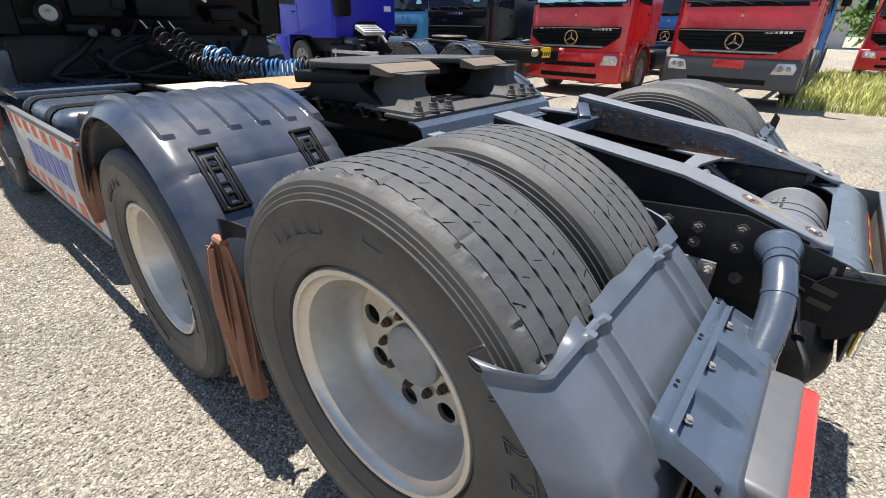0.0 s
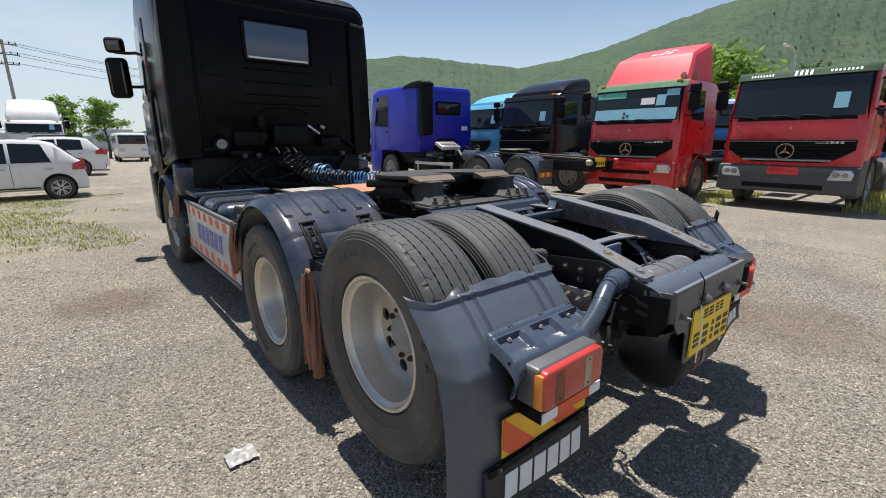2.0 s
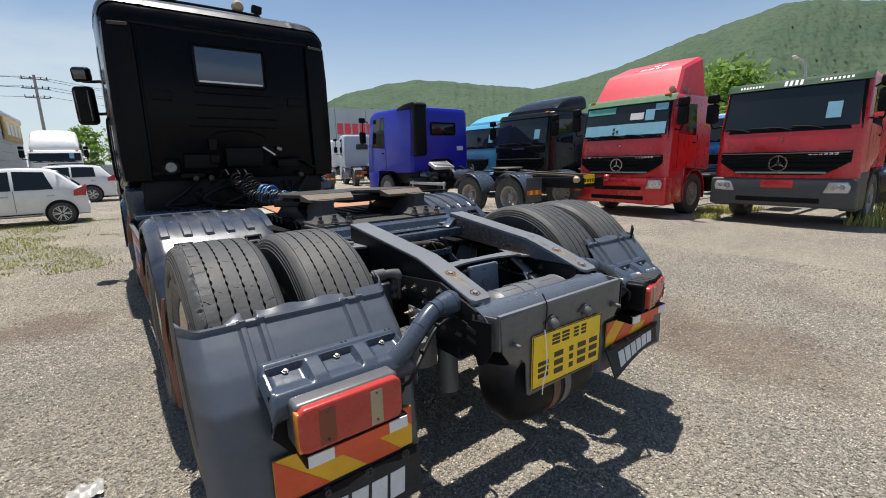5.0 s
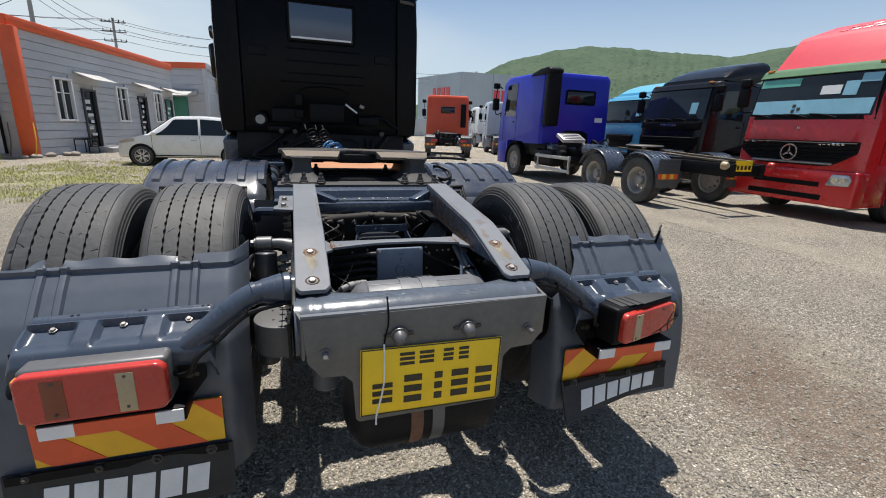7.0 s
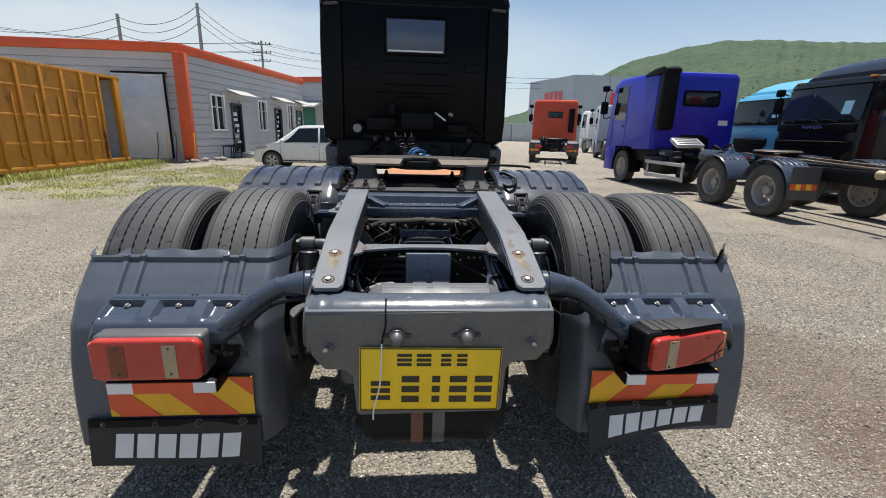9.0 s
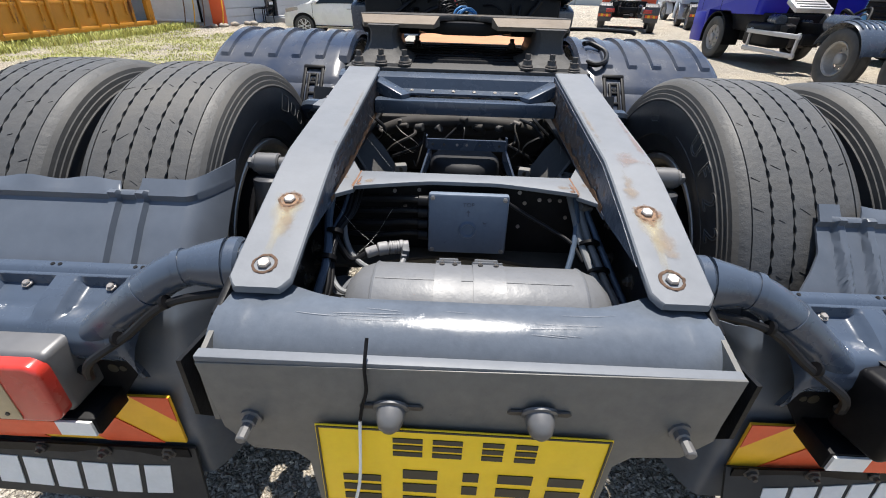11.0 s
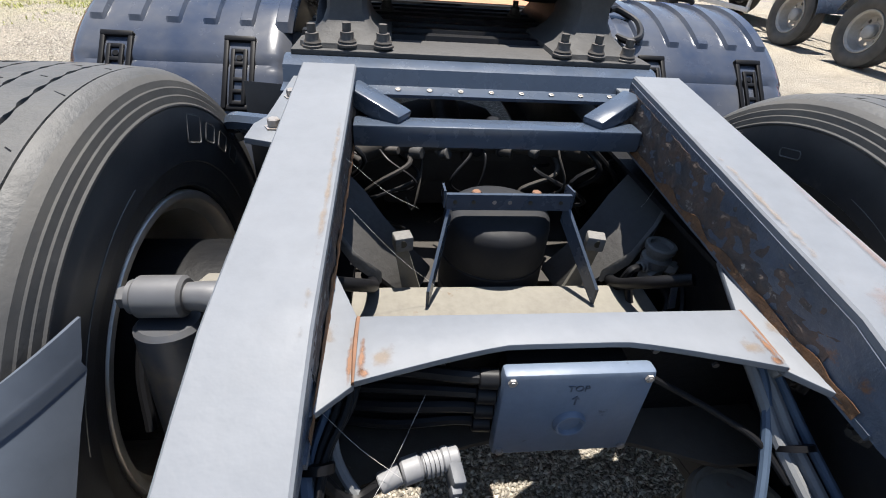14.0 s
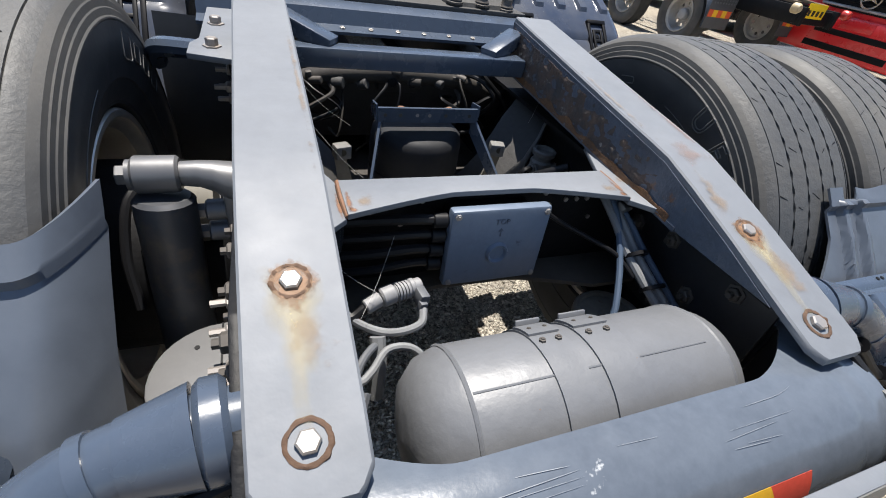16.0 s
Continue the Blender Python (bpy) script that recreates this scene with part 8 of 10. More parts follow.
def front_star(t, r, z, y):
    b = B()
    lathe(b, [(0.0, r), (0.02, r), (0.02, r * 0.84), (0.0, r * 0.84)], 32, "y", c=(0, y, z), closed=True)
    bg_ = part("round_emblem", b, CHROME, t)
    for k in range(3):
        a = radians(90 + 120 * k)
        b = B()
        c, s = math.cos(a), math.sin(a)
        prism(b, [(r * 0.92 * c, z + r * 0.92 * s), (-0.17 * r * s, z + 0.17 * r * c), (0.17 * r * s, z - 0.17 * r * c)], "y", y, y + 0.015)
        part("emblem_ray", b, CHROME, bg_)


def block_word(t, mat, x0, x1, z0, z1, y, n, name="lettering_block"):
    w = (x1 - x0) / n
    for k in range(n):
        b = B()
        box(b, (x0 + w * (k + 0.4), y, (z0 + z1) / 2), (w * 0.72, 0.006, z1 - z0), bev=0.001)
        part(name, b, mat, t)


def cabover(label, colour, at, roof=2.95, bumper=None, visor=None, star=False, fairing=None, chassis=6.4, axles=(-4.6, -5.95), depth=2.2, sun=False, badge=None, front=True, slats=5, group="parked trucks", big_bumper=False, low=0.42, gw=1.0, arch=None):
    t = thing("tractor_truck", label, "truck", at, group)
    W = 1.23
    cabm = part("cab", cab_shell(W, roof, depth, low), colour, t)
    def on(x, z, out):
        """A point on the cab front, a little proud of it."""
        return (x, front_y(z, roof) + bow(x) + out, z)

    def panel(name, mat, x0, x1, z0, z1, out, parent=None, th=0.006, label="", inset=0.0):
        b = B()
        shell(b, lambda u, v: on((x0 + (x1 - x0) * u) * (1 - inset * v), z0 + (z1 - z0) * v, out), 14, 5, -th)
        bmesh.ops.recalc_face_normals(b, faces=b.faces[:])
        return part(name, b, mat, parent or cabm, label)

    if front:
        zt = roof - 0.17
        panel("windscreen_seal", CABTRIM, -1.17, 1.17, 1.90, zt + 0.01, 0.004, th=0.02, inset=0.03)
        wsn = panel("windscreen", WGLASS, -1.12, 1.12, 1.97, zt - 0.03, 0.016, label="dark windscreen", inset=0.03)
        if sun:
            panel("sun_strip", TEALB, 0.25, 1.08, zt - 0.20, zt - 0.05, 0.024, wsn)
            panel("sun_strip", SKYB, -1.07, -0.78, zt - 0.20, zt - 0.05, 0.024, wsn)
            panel("blind", SKYB, -1.08, 1.08, 2.0, 2.27, 0.024, wsn, label="pale blue blind behind the glass")
            panel("paper_sheet", WHITEV, -0.52, -0.18, 2.36, 2.52, 0.026, wsn)
            panel("paper_sheet", SKYB, -0.78, -0.56, 2.33, 2.58, 0.026, wsn)
            for x_, z_ in ((0.22, 2.16), (0.12, 2.1), (0.22, 2.06)):
                panel("plain_bar", INK, x_ - 0.03, x_ + 0.03, z_ - 0.03, z_ + 0.03, 0.031, wsn)
        else:
            panel("paper_sheet", SKYB, -0.84, -0.62, 2.12, 2.42, 0.024, wsn)
        # dashboard and seats seen dimly: a paler lower band
        for k in (-1, 1):
            for x0 in (k * 0.12, k * 0.62):
                b = B()
                tube(b, [on(x0, 1.93, 0.03), on(x0 + 0.22, 1.985, 0.045), on(x0 + 0.48, 2.0, 0.04)], 0.016, 6)
                part("wiper", b, CABTRIM, cabm)
        # upper visor band
        vb_ = panel("visor_band", visor or colour, -1.20, 1.20, zt + 0.0, roof - 0.01, 0.05, th=0.02, label="dark green visor band with plain bars" if visor else "")
        if visor and big_bumper:
            for x0, x1, n, h in ((-0.92, -0.42, 8, 0.045), (0.50, 0.95, 8, 0.045), (-0.17, 0.17, 4, 0.10)):
                w = (x1 - x0) / n
                for q in range(n):
                    panel("plain_bar", WHITEV, x0 + w * q, x0 + w * (q + 0.55), roof - 0.10 - h / 2, roof - 0.10 + h / 2, 0.056, vb_, 0.004)
        if not big_bumper:
            for k in (-1, 1):
                b = B()
                box(b, (k * 1.0, -0.22, roof - 0.03), (0.14, 0.06, 0.05), bev=0.012)
                part("marker_lamp", b, LAMPAMB, cabm)
        # grille
        gz = (1.50, 1.04)
        b = B()
        secs_ = []
        for q in range(13):
            u = -1 + q / 6
            x = 1.10 * gw * u
            lo = gz[1] + 0.26 * max(0.0, (abs(u) - 0.62) / 0.38) ** 1.2
            yq = 0.02 + bow(x)
            secs_.append([(x, yq - 0.05, lo), (x, yq + 0.035, lo), (x, yq + 0.03, gz[0]), (x, yq - 0.05, gz[0])])
        loft(b, secs_)
        gr = part("grille", b, CABTRIM, cabm, "black slatted grille")
        for k in range(slats):
            z = gz[1] + 0.05 + 0.37 * k / (slats - 1)
            w = gw * (0.70 + 0.38 * min(1.0, (z - gz[1]) / 0.26))
            b = B()
            secs_ = []
            for q in range(9):
                x = w * (-1 + q / 4)
                yq = 0.055 + bow(x)
                secs_.append([(x, yq, z - 0.022), (x, yq + 0.03, z - 0.006), (x, yq + 0.03, z + 0.006), (x, yq, z + 0.022)])
            loft(b, secs_)
            part("slat", b, ALU if (k == 0 and slats == 5) else CABTRIM, gr)
        if star:
            front_star(cabm, 0.165, 1.27, 0.16)
            block_word(cabm, CHROME, -0.92, -0.45, 1.43, 1.47, 0.125, 6)
            if sun:
                for q in range(6):
                    b = B()
                    box(b, (0.98 - 0.16 * q, 0.115, 1.46), (0.08, 0.012, 0.035))
                    part("reflective_strip", b, WHITEV if q % 2 else CHEVR, gr)
        if badge:
            b = B()
            box(b, (0, 0.035, 1.80), (2.2, 0.09, 0.2), bev=0.02)
            bb_ = part("badge_band", b, CABTRIM, cabm)
            block_word(bb_, CHROME, -0.30, 0.30, 1.775, 1.845, 0.085, 6)
        b = B()
        lathe(b, [(0, 0.0), (0.0, 0.035), (0.02, 0.028), (0.02, 0.0)], 16, "y", c=(0, 0.045, 1.74))
        part("washer_cap", b, CHROME, cabm)
        # bumper
        bz0, bz1 = (0.40, 0.98) if big_bumper else (0.32, 0.98)
        b = B()
        box(b, (0, -0.06, (bz0 + bz1) / 2), (2.5, 0.34, bz1 - bz0), bev=0.05, seg=3)
        bp2 = part("bumper", b, bumper or colour, t)
        b = B()
        box(b, (0, 0.105, bz0 + 0.14), (1.45, 0.03, 0.1), bev=0.01)
        part("air_slot", b, CABTRIM, bp2)
        if not big_bumper:
            b = B()
            box(b, (0, 0.105, bz1 - 0.28), (1.3, 0.03, 0.09), bev=0.01)
            part("air_slot", b, CABTRIM, bp2)
        b = B()
        box(b, (0, 0.108, bz1 - 0.12), (0.56, 0.03, 0.16), bev=0.006)
        part("plate_panel", b, colour if big_bumper else CRED, bp2)
        for k in (-1, 1):
            b = B()
            prism(b, [(k * 0.76, bz1 - 0.28), (k * 1.14, bz1 - 0.27), (k * 1.17, bz1 - 0.15), (k * 1.12, bz1 - 0.06), (k * 0.84, bz1 - 0.07)], "y", 0.10, 0.128, 0.02)
            hl = part("headlamp", b, HEADL, bp2, "clear headlamp")
            b = B()
            cyl(b, (k * 0.90, 0.12, bz1 - 0.17), (k * 0.90, 0.134, bz1 - 0.17), 0.06, 18)
            part("reflector", b, CHROME, hl)
            b = B()
            cyl(b, (k * 1.04, 0.12, bz1 - 0.16), (k * 1.04, 0.133, bz1 - 0.16), 0.045, 18)
            part("reflector", b, CHROME, hl)
    for k in (-1, 1):
        b = B()
        loft(b, [[(k * (W - 0.002), -0.42, 2.0), (k * (W - 0.002), -1.32, 1.95), (k * (W - 0.04), -1.32, 1.95), (k * (W - 0.04), -0.42, 2.0)], [(k * (W - 0.030), -0.58, roof - 0.26), (k * (W - 0.030), -1.30, roof - 0.22), (k * (W - 0.07), -1.30, roof - 0.22), (k * (W - 0.07), -0.58, roof - 0.26)]])
        part("side_window", b, WGLASS, cabm)
        for yy in (-0.40, -1.40):
            b = B()
            box(b, (k * (W - 0.004), yy, 1.55), (0.012, 0.016, 0.85))
            part("door_seam", b, CABTRIM, cabm)
        b = B()
        box(b, (k * (W + 0.01), -1.2, 1.78), (0.02, 0.16, 0.04), bev=0.008)
        part("door_handle", b, CABTRIM, cabm)
        # mirrors
        b = B()
        tube(b, [(k * W, -0.2, roof - 0.32), (k * (W + 0.16), -0.1, roof - 0.3), (k * (W + 0.2), -0.1, 2.1), (k * W, -0.18, 2.08)], 0.018, 7)
        ma = part("mirror_arm", b, CABTRIM, cabm)
        for z, h in ((2.38, 0.42), (roof - 0.24, 0.2) if roof > 2.9 else (2.72, 0.18)):
            b = B()
            box(b, (k * (W + 0.2), -0.1, z), (0.24, 0.14, h), bev=0.05, seg=3)
            part("mirror", b, CABTRIM, ma)
        # wheel arch and steps
        b = B()
        def fa(u, v):
            a = radians(-15 + 210 * u)
            return (k * (0.85 + 0.40 * v), -1.38 + 0.60 * math.cos(a), 0.53 + 0.60 * math.sin(a))
        shell(b, fa, 22, 4, 0.02 * k)
        bmesh.ops.recalc_face_normals(b, faces=b.faces[:])
        part("wheel_arch", b, arch or bumper or colour, t)
        b = B()
        prism(b, [(-0.1, 0.35), (-0.72, 0.35), (-0.78, 0.62), (-0.72, 1.1), (-0.1, 1.1)], "x", k * 0.98, k * 1.24, 0.03)
        part("entry_step", b, bumper or colour, t)
        far_wheel(t, k * 1.09, -1.38, k, False)
        for y in axles:
            far_wheel(t, k * 1.06, y, k, True)
        b = B()
        box(b, (k * 0.39, -depth / 2 - chassis / 2, 0.88), (0.08, chassis, 0.26), bev=0.01)
        part("frame_rail", b, FRAME, t)
        b = B()
        box(b, (k * 0.88, -3.2, 0.72), (0.55, 1.1, 0.5), bev=0.1, seg=3)
        part("fuel_tank", b, ALU if k > 0 else FRAME, t)
    b = B()
    box(b, (0, -1.3, 0.85), (1.7, 1.8, 0.7), bev=0.05)
    part("engine", b, FRAME, t)
    if fairing:
        b = B()
        h = fairing[1]
        if fairing[2]:
            # a pressed wedge: straight sides, a front that rises to a sharp back edge
            ring = []
            for y, zf, wf in ((-0.42, 0.0, 1.12), (-0.55, 0.20, 1.10), (-0.80, 0.60, 1.04), (-0.88, 0.68, 1.02), (-1.80, 1.0, 1.0)):
                z = roof + h * zf
                ring.append([(-wf, y - 0.04, z - 0.06), (-wf + 0.06, y, z), (0, y + 0.02, z + 0.015), (wf - 0.06, y, z), (wf, y - 0.04, z - 0.06), (wf, y - 0.12 - 0.25 * zf, roof - 0.03), (-wf, y - 0.12 - 0.25 * zf, roof - 0.03)])
            loft(b, ring)
        else:
            secs = []
            for x, kx in ((-1.12, 0.5), (-1.08, 0.8), (-1.0, 0.94), (-0.7, 1.0), (0, 1.02), (0.7, 1.0), (1.0, 0.94), (1.08, 0.8), (1.12, 0.5)):
                hh = h * kx
                secs.append([(x, -0.55, roof + 0.03), (x, -0.58, roof + hh * 0.22), (x, -0.85, roof + hh * 0.52), (x, -1.25, roof + hh * 0.78), (x, -1.95, roof + hh), (x, -2.12, roof + hh * 0.96), (x, -2.14, roof + hh * 0.6), (x, -1.62, roof - 0.02)])
            loft(b, secs)
        fa_ = part("roof_fairing", b, fairing[0], t, "roof air deflector")
        if fairing[2]:
            for q in range(4):
                for y0 in (-1.02, -1.30):
                    z0 = roof + fairing[1] * (0.68 + 0.32 * (-0.88 - y0) / 0.92) + 0.026
                    b = B()
                    box(b, (0.28 - 0.20 * q, y0, z0), (0.13, 0.15, 0.006), (-19, 0, 0))
                    part("plain_bar", b, CPINK2 if (q == 0 or (q == 1 and y0 < -1.1)) else WHITEV, fa_)
            for k in range(5):
                b = B()
                lathe(b, [(-0.05, 0.0), (-0.04, 0.06), (0.03, 0.075), (0.04, 0.0)], 14, "y", c=(-0.98 - 0.02 * k, -0.45 - 0.13 * k, roof + 0.10))
                part("roof_lamp", b, LAMPCLR, fa_)
    return t


def rear_details(t, tail_y, axles, colour=CHASSIS, plate=True):
    for k in (-1, 1):
        for i, y in enumerate(axles):
            b = B()
            def f(u, v):
                a = radians(20 + (150 if i == 0 else 165) * u)
                r = 0.63
                z, yy = 0.51 + r * math.sin(a), y + r * math.cos(a)
                return (k * (0.68 + 0.56 * v), yy, z - 0.03 * max(0, (v - 0.85) / 0.15) ** 2)
            shell(b, f, 30, 10, 0.008 * k)
            bmesh.ops.recalc_face_normals(b, faces=b.faces[:])
            fd = part("rear_fender", b, colour, t, "dark curved rear fender")
            for q in range(5):
                b = B()
                xr = k * (0.74 + 0.11 * q)
                tube(b, [(xr, y + 0.635 * math.cos(radians(a)), 0.51 + 0.635 * math.sin(radians(a))) for a in range(60, 125, 8)], 0.014, 6, raw=True)
                part("rib", b, colour, fd)
        y = axles[-1]
        b = B()
        prism(b, [(k * 0.66, 0.42), (k * 1.24, 0.42), (k * 1.24, 1.02), (k * 0.66, 1.02)], "y", y - 0.64, y - 0.65, 0.004)
        gp = part("rear_guard", b, DARKGREY, t)
        for zz in (0.92, 0.87, 0.82):
            for q in range(8):
                b = B()
                lathe(b, [(0, 0.0), (0.0, 0.018), (0.008, 0.01), (0.008, 0.0)], 8, "y", c=(k * (0.72 + 0.065 * q), y - 0.66, zz))
                part("stud", b, STEEL, gp)
        for q in range(5):
            b = B()
            x0 = 0.70 + 0.105 * q
            prism(b, [(k * x0, 0.60), (k * (x0 + 0.1), 0.60), (k * (x0 + 0.1), 0.71), (k * x0, 0.71)], "y", y - 0.657, y - 0.652)
            part("marking_block", b, CHEVY if q % 2 else CHEVR, gp)
    b = B()
    box(b, (0, tail_y + 0.03, 0.88), (0.9, 0.08, 0.22), bev=0.02)
    part("rear_cross_member", b, FRAME, t)
    if plate:
        b = B()
        box(b, (-0.1, tail_y - 0.02, 0.97), (0.44, 0.01, 0.21), bev=0.003)
        p_ = part("number_plate", b, PLATEY, t)
        for q in range(4):
            b = B()
            box(b, (-0.25 + 0.1 * q, tail_y - 0.027, 0.94), (0.055, 0.004, 0.08))
            part("plain_bar", b, INK, p_)
    b = B()
    lathe(b, [(0, 0.0), (0, 0.42), (0.03, 0.46), (0.06, 0.42), (0.06, 0.0)], 28, "z", c=(0, axles[0] - 0.35, 1.2))
    part("fifth_wheel_plate", b, WOODTAN, t)
    for k in (-1, 1):
        b = B()
        box(b, (k * 0.3, axles[0] - 0.35, 1.1), (0.12, 0.4, 0.22), bev=0.02)
        part("stand", b, FRAME, t)


cabover("red tractor truck with tall red roof deflector and teal sun strip", CRED, pose(9.2, 4.42, 0, 0, 0, 90), roof=2.92, star=True, fairing=(CPINK, 0.98, True), sun=True, visor=GREENL, low=0.34)
cabover("red tractor truck with green visor band and dark grey bumper", CRED, pose(9.75, 1.16, 0, 0, 0, 90), roof=2.95, star=True, bumper=DARKGREY, visor=GREENB, big_bumper=True)
cabover("black tractor truck with low black roof deflector", CBLACK2, pose(10.25, 8.85, 0, 0, 0, 90), roof=2.98, badge=True, fairing=(CBLACK2, 0.62, False), depth=2.75, axles=(-5.2, -6.6))
cabover("light blue tractor truck with sloping roof deflector", CLBLUE, pose(10.9, 11.75, 0, 0, 0, 90), roof=2.85, fairing=(CLBLUE, 0.55, False), badge=False, gw=0.62, slats=4)
cabover("mid blue tractor truck behind the red ones", CMIDBLUE, pose(17.4, 1.25, 0, 0, 0, 90), roof=2.9, star=True, bumper=CMIDBLUE)
cabover("red tractor truck standing by the weeds", CRED, pose(20.5, -2.2, 0, 0, 0, 90), roof=2.92, star=True)
cabover("blue tractor truck parked in the second row", CMIDBLUE, pose(16.5, 4.4, 0, 0, 0, 90), roof=2.9, star=True)

bt_ = cabover("royal blue tractor truck seen from behind, with white side steps", CBLUE, pose(8.08, 13.55, 0, 0, 0, 0), roof=3.25, depth=3.05, chassis=9.1 - 1.5, axles=(-5.87, -7.44), front=False, arch=CABTRIM)
rear_details(bt_, -9.05, (-5.87, -7.44))


def underparts(t, y0, y1, seed):
    """Tanks, boxes, pipes and fittings between cab and rear wheels."""
    rr = random.Random(seed)
    for k in range(16):
        b = B()
        x_, y_, z_ = rr.uniform(-1.0, 1.0), rr.uniform(y1, y0), rr.uniform(0.55, 1.12)
        if k % 3 == 0:
            cyl(b, (x_, y_, z_), (x_ + rr.uniform(-0.1, 0.1), y_ - rr.uniform(0.2, 0.5), z_), rr.uniform(0.06, 0.14), 16, bev=0.02)
            part("air_tank", b, rr.choice((CHASSIS, FRAME, TANKGREY)), t)
        else:
            box(b, (x_, y_, z_), (rr.uniform(0.1, 0.35), rr.uniform(0.1, 0.4), rr.uniform(0.08, 0.3)), (0, 0, rr.uniform(-15, 15)), 0.02)
            part("fitting", b, rr.choice((FRAME, HUB, CASTSHADED)), t)
    for k in range(7):
        b = B()
        x_, y_ = rr.uniform(-0.9, 0.9), rr.uniform(y1, y0)
        tube(b, [(x_, y_ + 0.3, rr.uniform(0.9, 1.25)), (x_ + rr.uniform(-0.2, 0.2), y_, rr.uniform(1.0, 1.35)), (x_ + rr.uniform(-0.3, 0.3), y_ - 0.35, rr.uniform(0.85, 1.15))], rr.choice((0.02, 0.03, 0.045)), 7)
        part("pipe", b, rr.choice((HOSEK, HOSEG, FRAME)), t)


underparts(bt_, -3.0, -5.0, 41)
b = B()
box(b, (0.0, -2.2, 0.95), (2.1, 1.9, 0.42), bev=0.04)
part("gearbox_housing", b, FRAME, bt_)
b = B()
box(b, (0.1, -3.055, 2.55), (1.05, 0.02, 0.42), bev=0.05)
rw = part("rear_window", b, CABTRIM, bt_)
b = B()
box(b, (0.1, -3.068, 2.55), (0.95, 0.012, 0.33), bev=0.02)
part("pane", b, WGLASS, rw)
b = B()
box(b, (-1.0, -3.22, 2.44), (0.44, 0.32, 1.56), bev=0.09, seg=3)
part("air_intake", b, CABTRIM, bt_, "tall black air intake stack")
b = B()
prism(b, [(-3.1, 3.16), (-2.15, 3.16), (-2.3, 3.26), (-2.75, 3.34), (-3.2, 3.36), (-3.38, 3.29), (-3.38, 3.16)], "x", -1.23, -0.77, 0.05)
part("intake_hood", b, CABTRIM, bt_)
b = B()
prism(b, [(-0.55, 1.05), (0.55, 1.05), (0.5, 1.45), (0.3, 1.55), (-0.3, 1.55), (-0.5, 1.45)], "y", -3.05, -3.062, 0.003)
part("rear_recess", b, CABTRIM, bt_)
b = B()
box(b, (0.85, -3.058, 1.9), (0.28, 0.01, 0.14))
part("sticker", b, WHITEV, bt_)
for z in (0.78, 0.42):
    b = B()
    box(b, (-1.2, -3.85, z), (0.05, 1.9, 0.09), bev=0.01)
    part("side_step", b, ALU, bt_, "white painted step rail")
for y in (-3.0, -4.7):
    b = B()
    box(b, (-1.17, y, 0.6), (0.05, 0.06, 0.5), bev=0.008)
    part("step_post", b, ALU, bt_)
b = B()
box(b, (-0.72, -4.0, 1.33), (0.75, 0.42, 0.10), (24, 0, 0), 0.01)
lv = part("louvre_box", b, ALU, bt_, "white louvred box")
for k in range(4):
    b = B()
    box(b, (-0.72, -4.15 + 0.10 * k, 1.325 + 0.044 * k), (0.62, 0.03, 0.012), (24, 0, 0))
    part("slat", b, DARKGREY, lv)
b = B()
cyl(b, (-0.8, -4.9, 1.05), (-0.8, -5.5, 1.05), 0.16, 20, bev=0.03)
part("air_tank", b, CHASSIS, bt_)
for x in (-0.35, 0.35):
    b = B()
    box(b, (x, -7.3, 1.1), (0.1, 3.2, 0.04), (2, 0, 0), 0.005)
    part("loading_plank", b, RAMPTAN, bt_, "worn wooden plank")
for x in (-0.62, 0.62):
    b = B()
    lathe(b, [(-0.07, 0.0), (-0.06, 0.05), (-0.02, 0.075), (0.05, 0.075), (0.06, 0.0)], 20, "y", c=(x, -9.1, 0.98))
    part("tail_lamp", b, LAMPCLR if x < 0 else LAMPRED, bt_, "round faded tail lamp")

for label, col, p, rz in (("orange-red tractor truck seen from behind, far off", CORANGE, (8.75, 25.4), -17), ("grey-blue tractor truck seen from behind, far off", CGREYB, (13.7, 28.2), -14), ("white tractor truck far off across the yard", CWHITE, (15.6, 36.0), 0)):
    tt = cabover(label, col, pose(*p, 0, 0, 0, rz), roof=3.3, depth=2.1, chassis=5, axles=(-4.4,), front=False)
    rear_details(tt, -5.4, (-4.4,), DARKGREY, plate=False)
    underparts(tt, -2.3, -4.8, 50 + int(p[0]))
    b = B()
    box(b, (0.9, -2.2, 2.2), (0.3, 0.2, 1.3), bev=0.05)
    part("air_intake", b, CABTRIM, tt)
    b = B()
    box(b, (0, -2.11, 2.5), (0.8, 0.02, 0.35), bev=0.05)
    part("rear_window", b, WGLASS, tt)
    for x in (-0.75, 0.75):
        b = B()
        box(b, (x, -5.45, 0.85), (0.35, 0.06, 0.14), bev=0.02)
        part("tail_lamp", b, LAMPRED, tt)


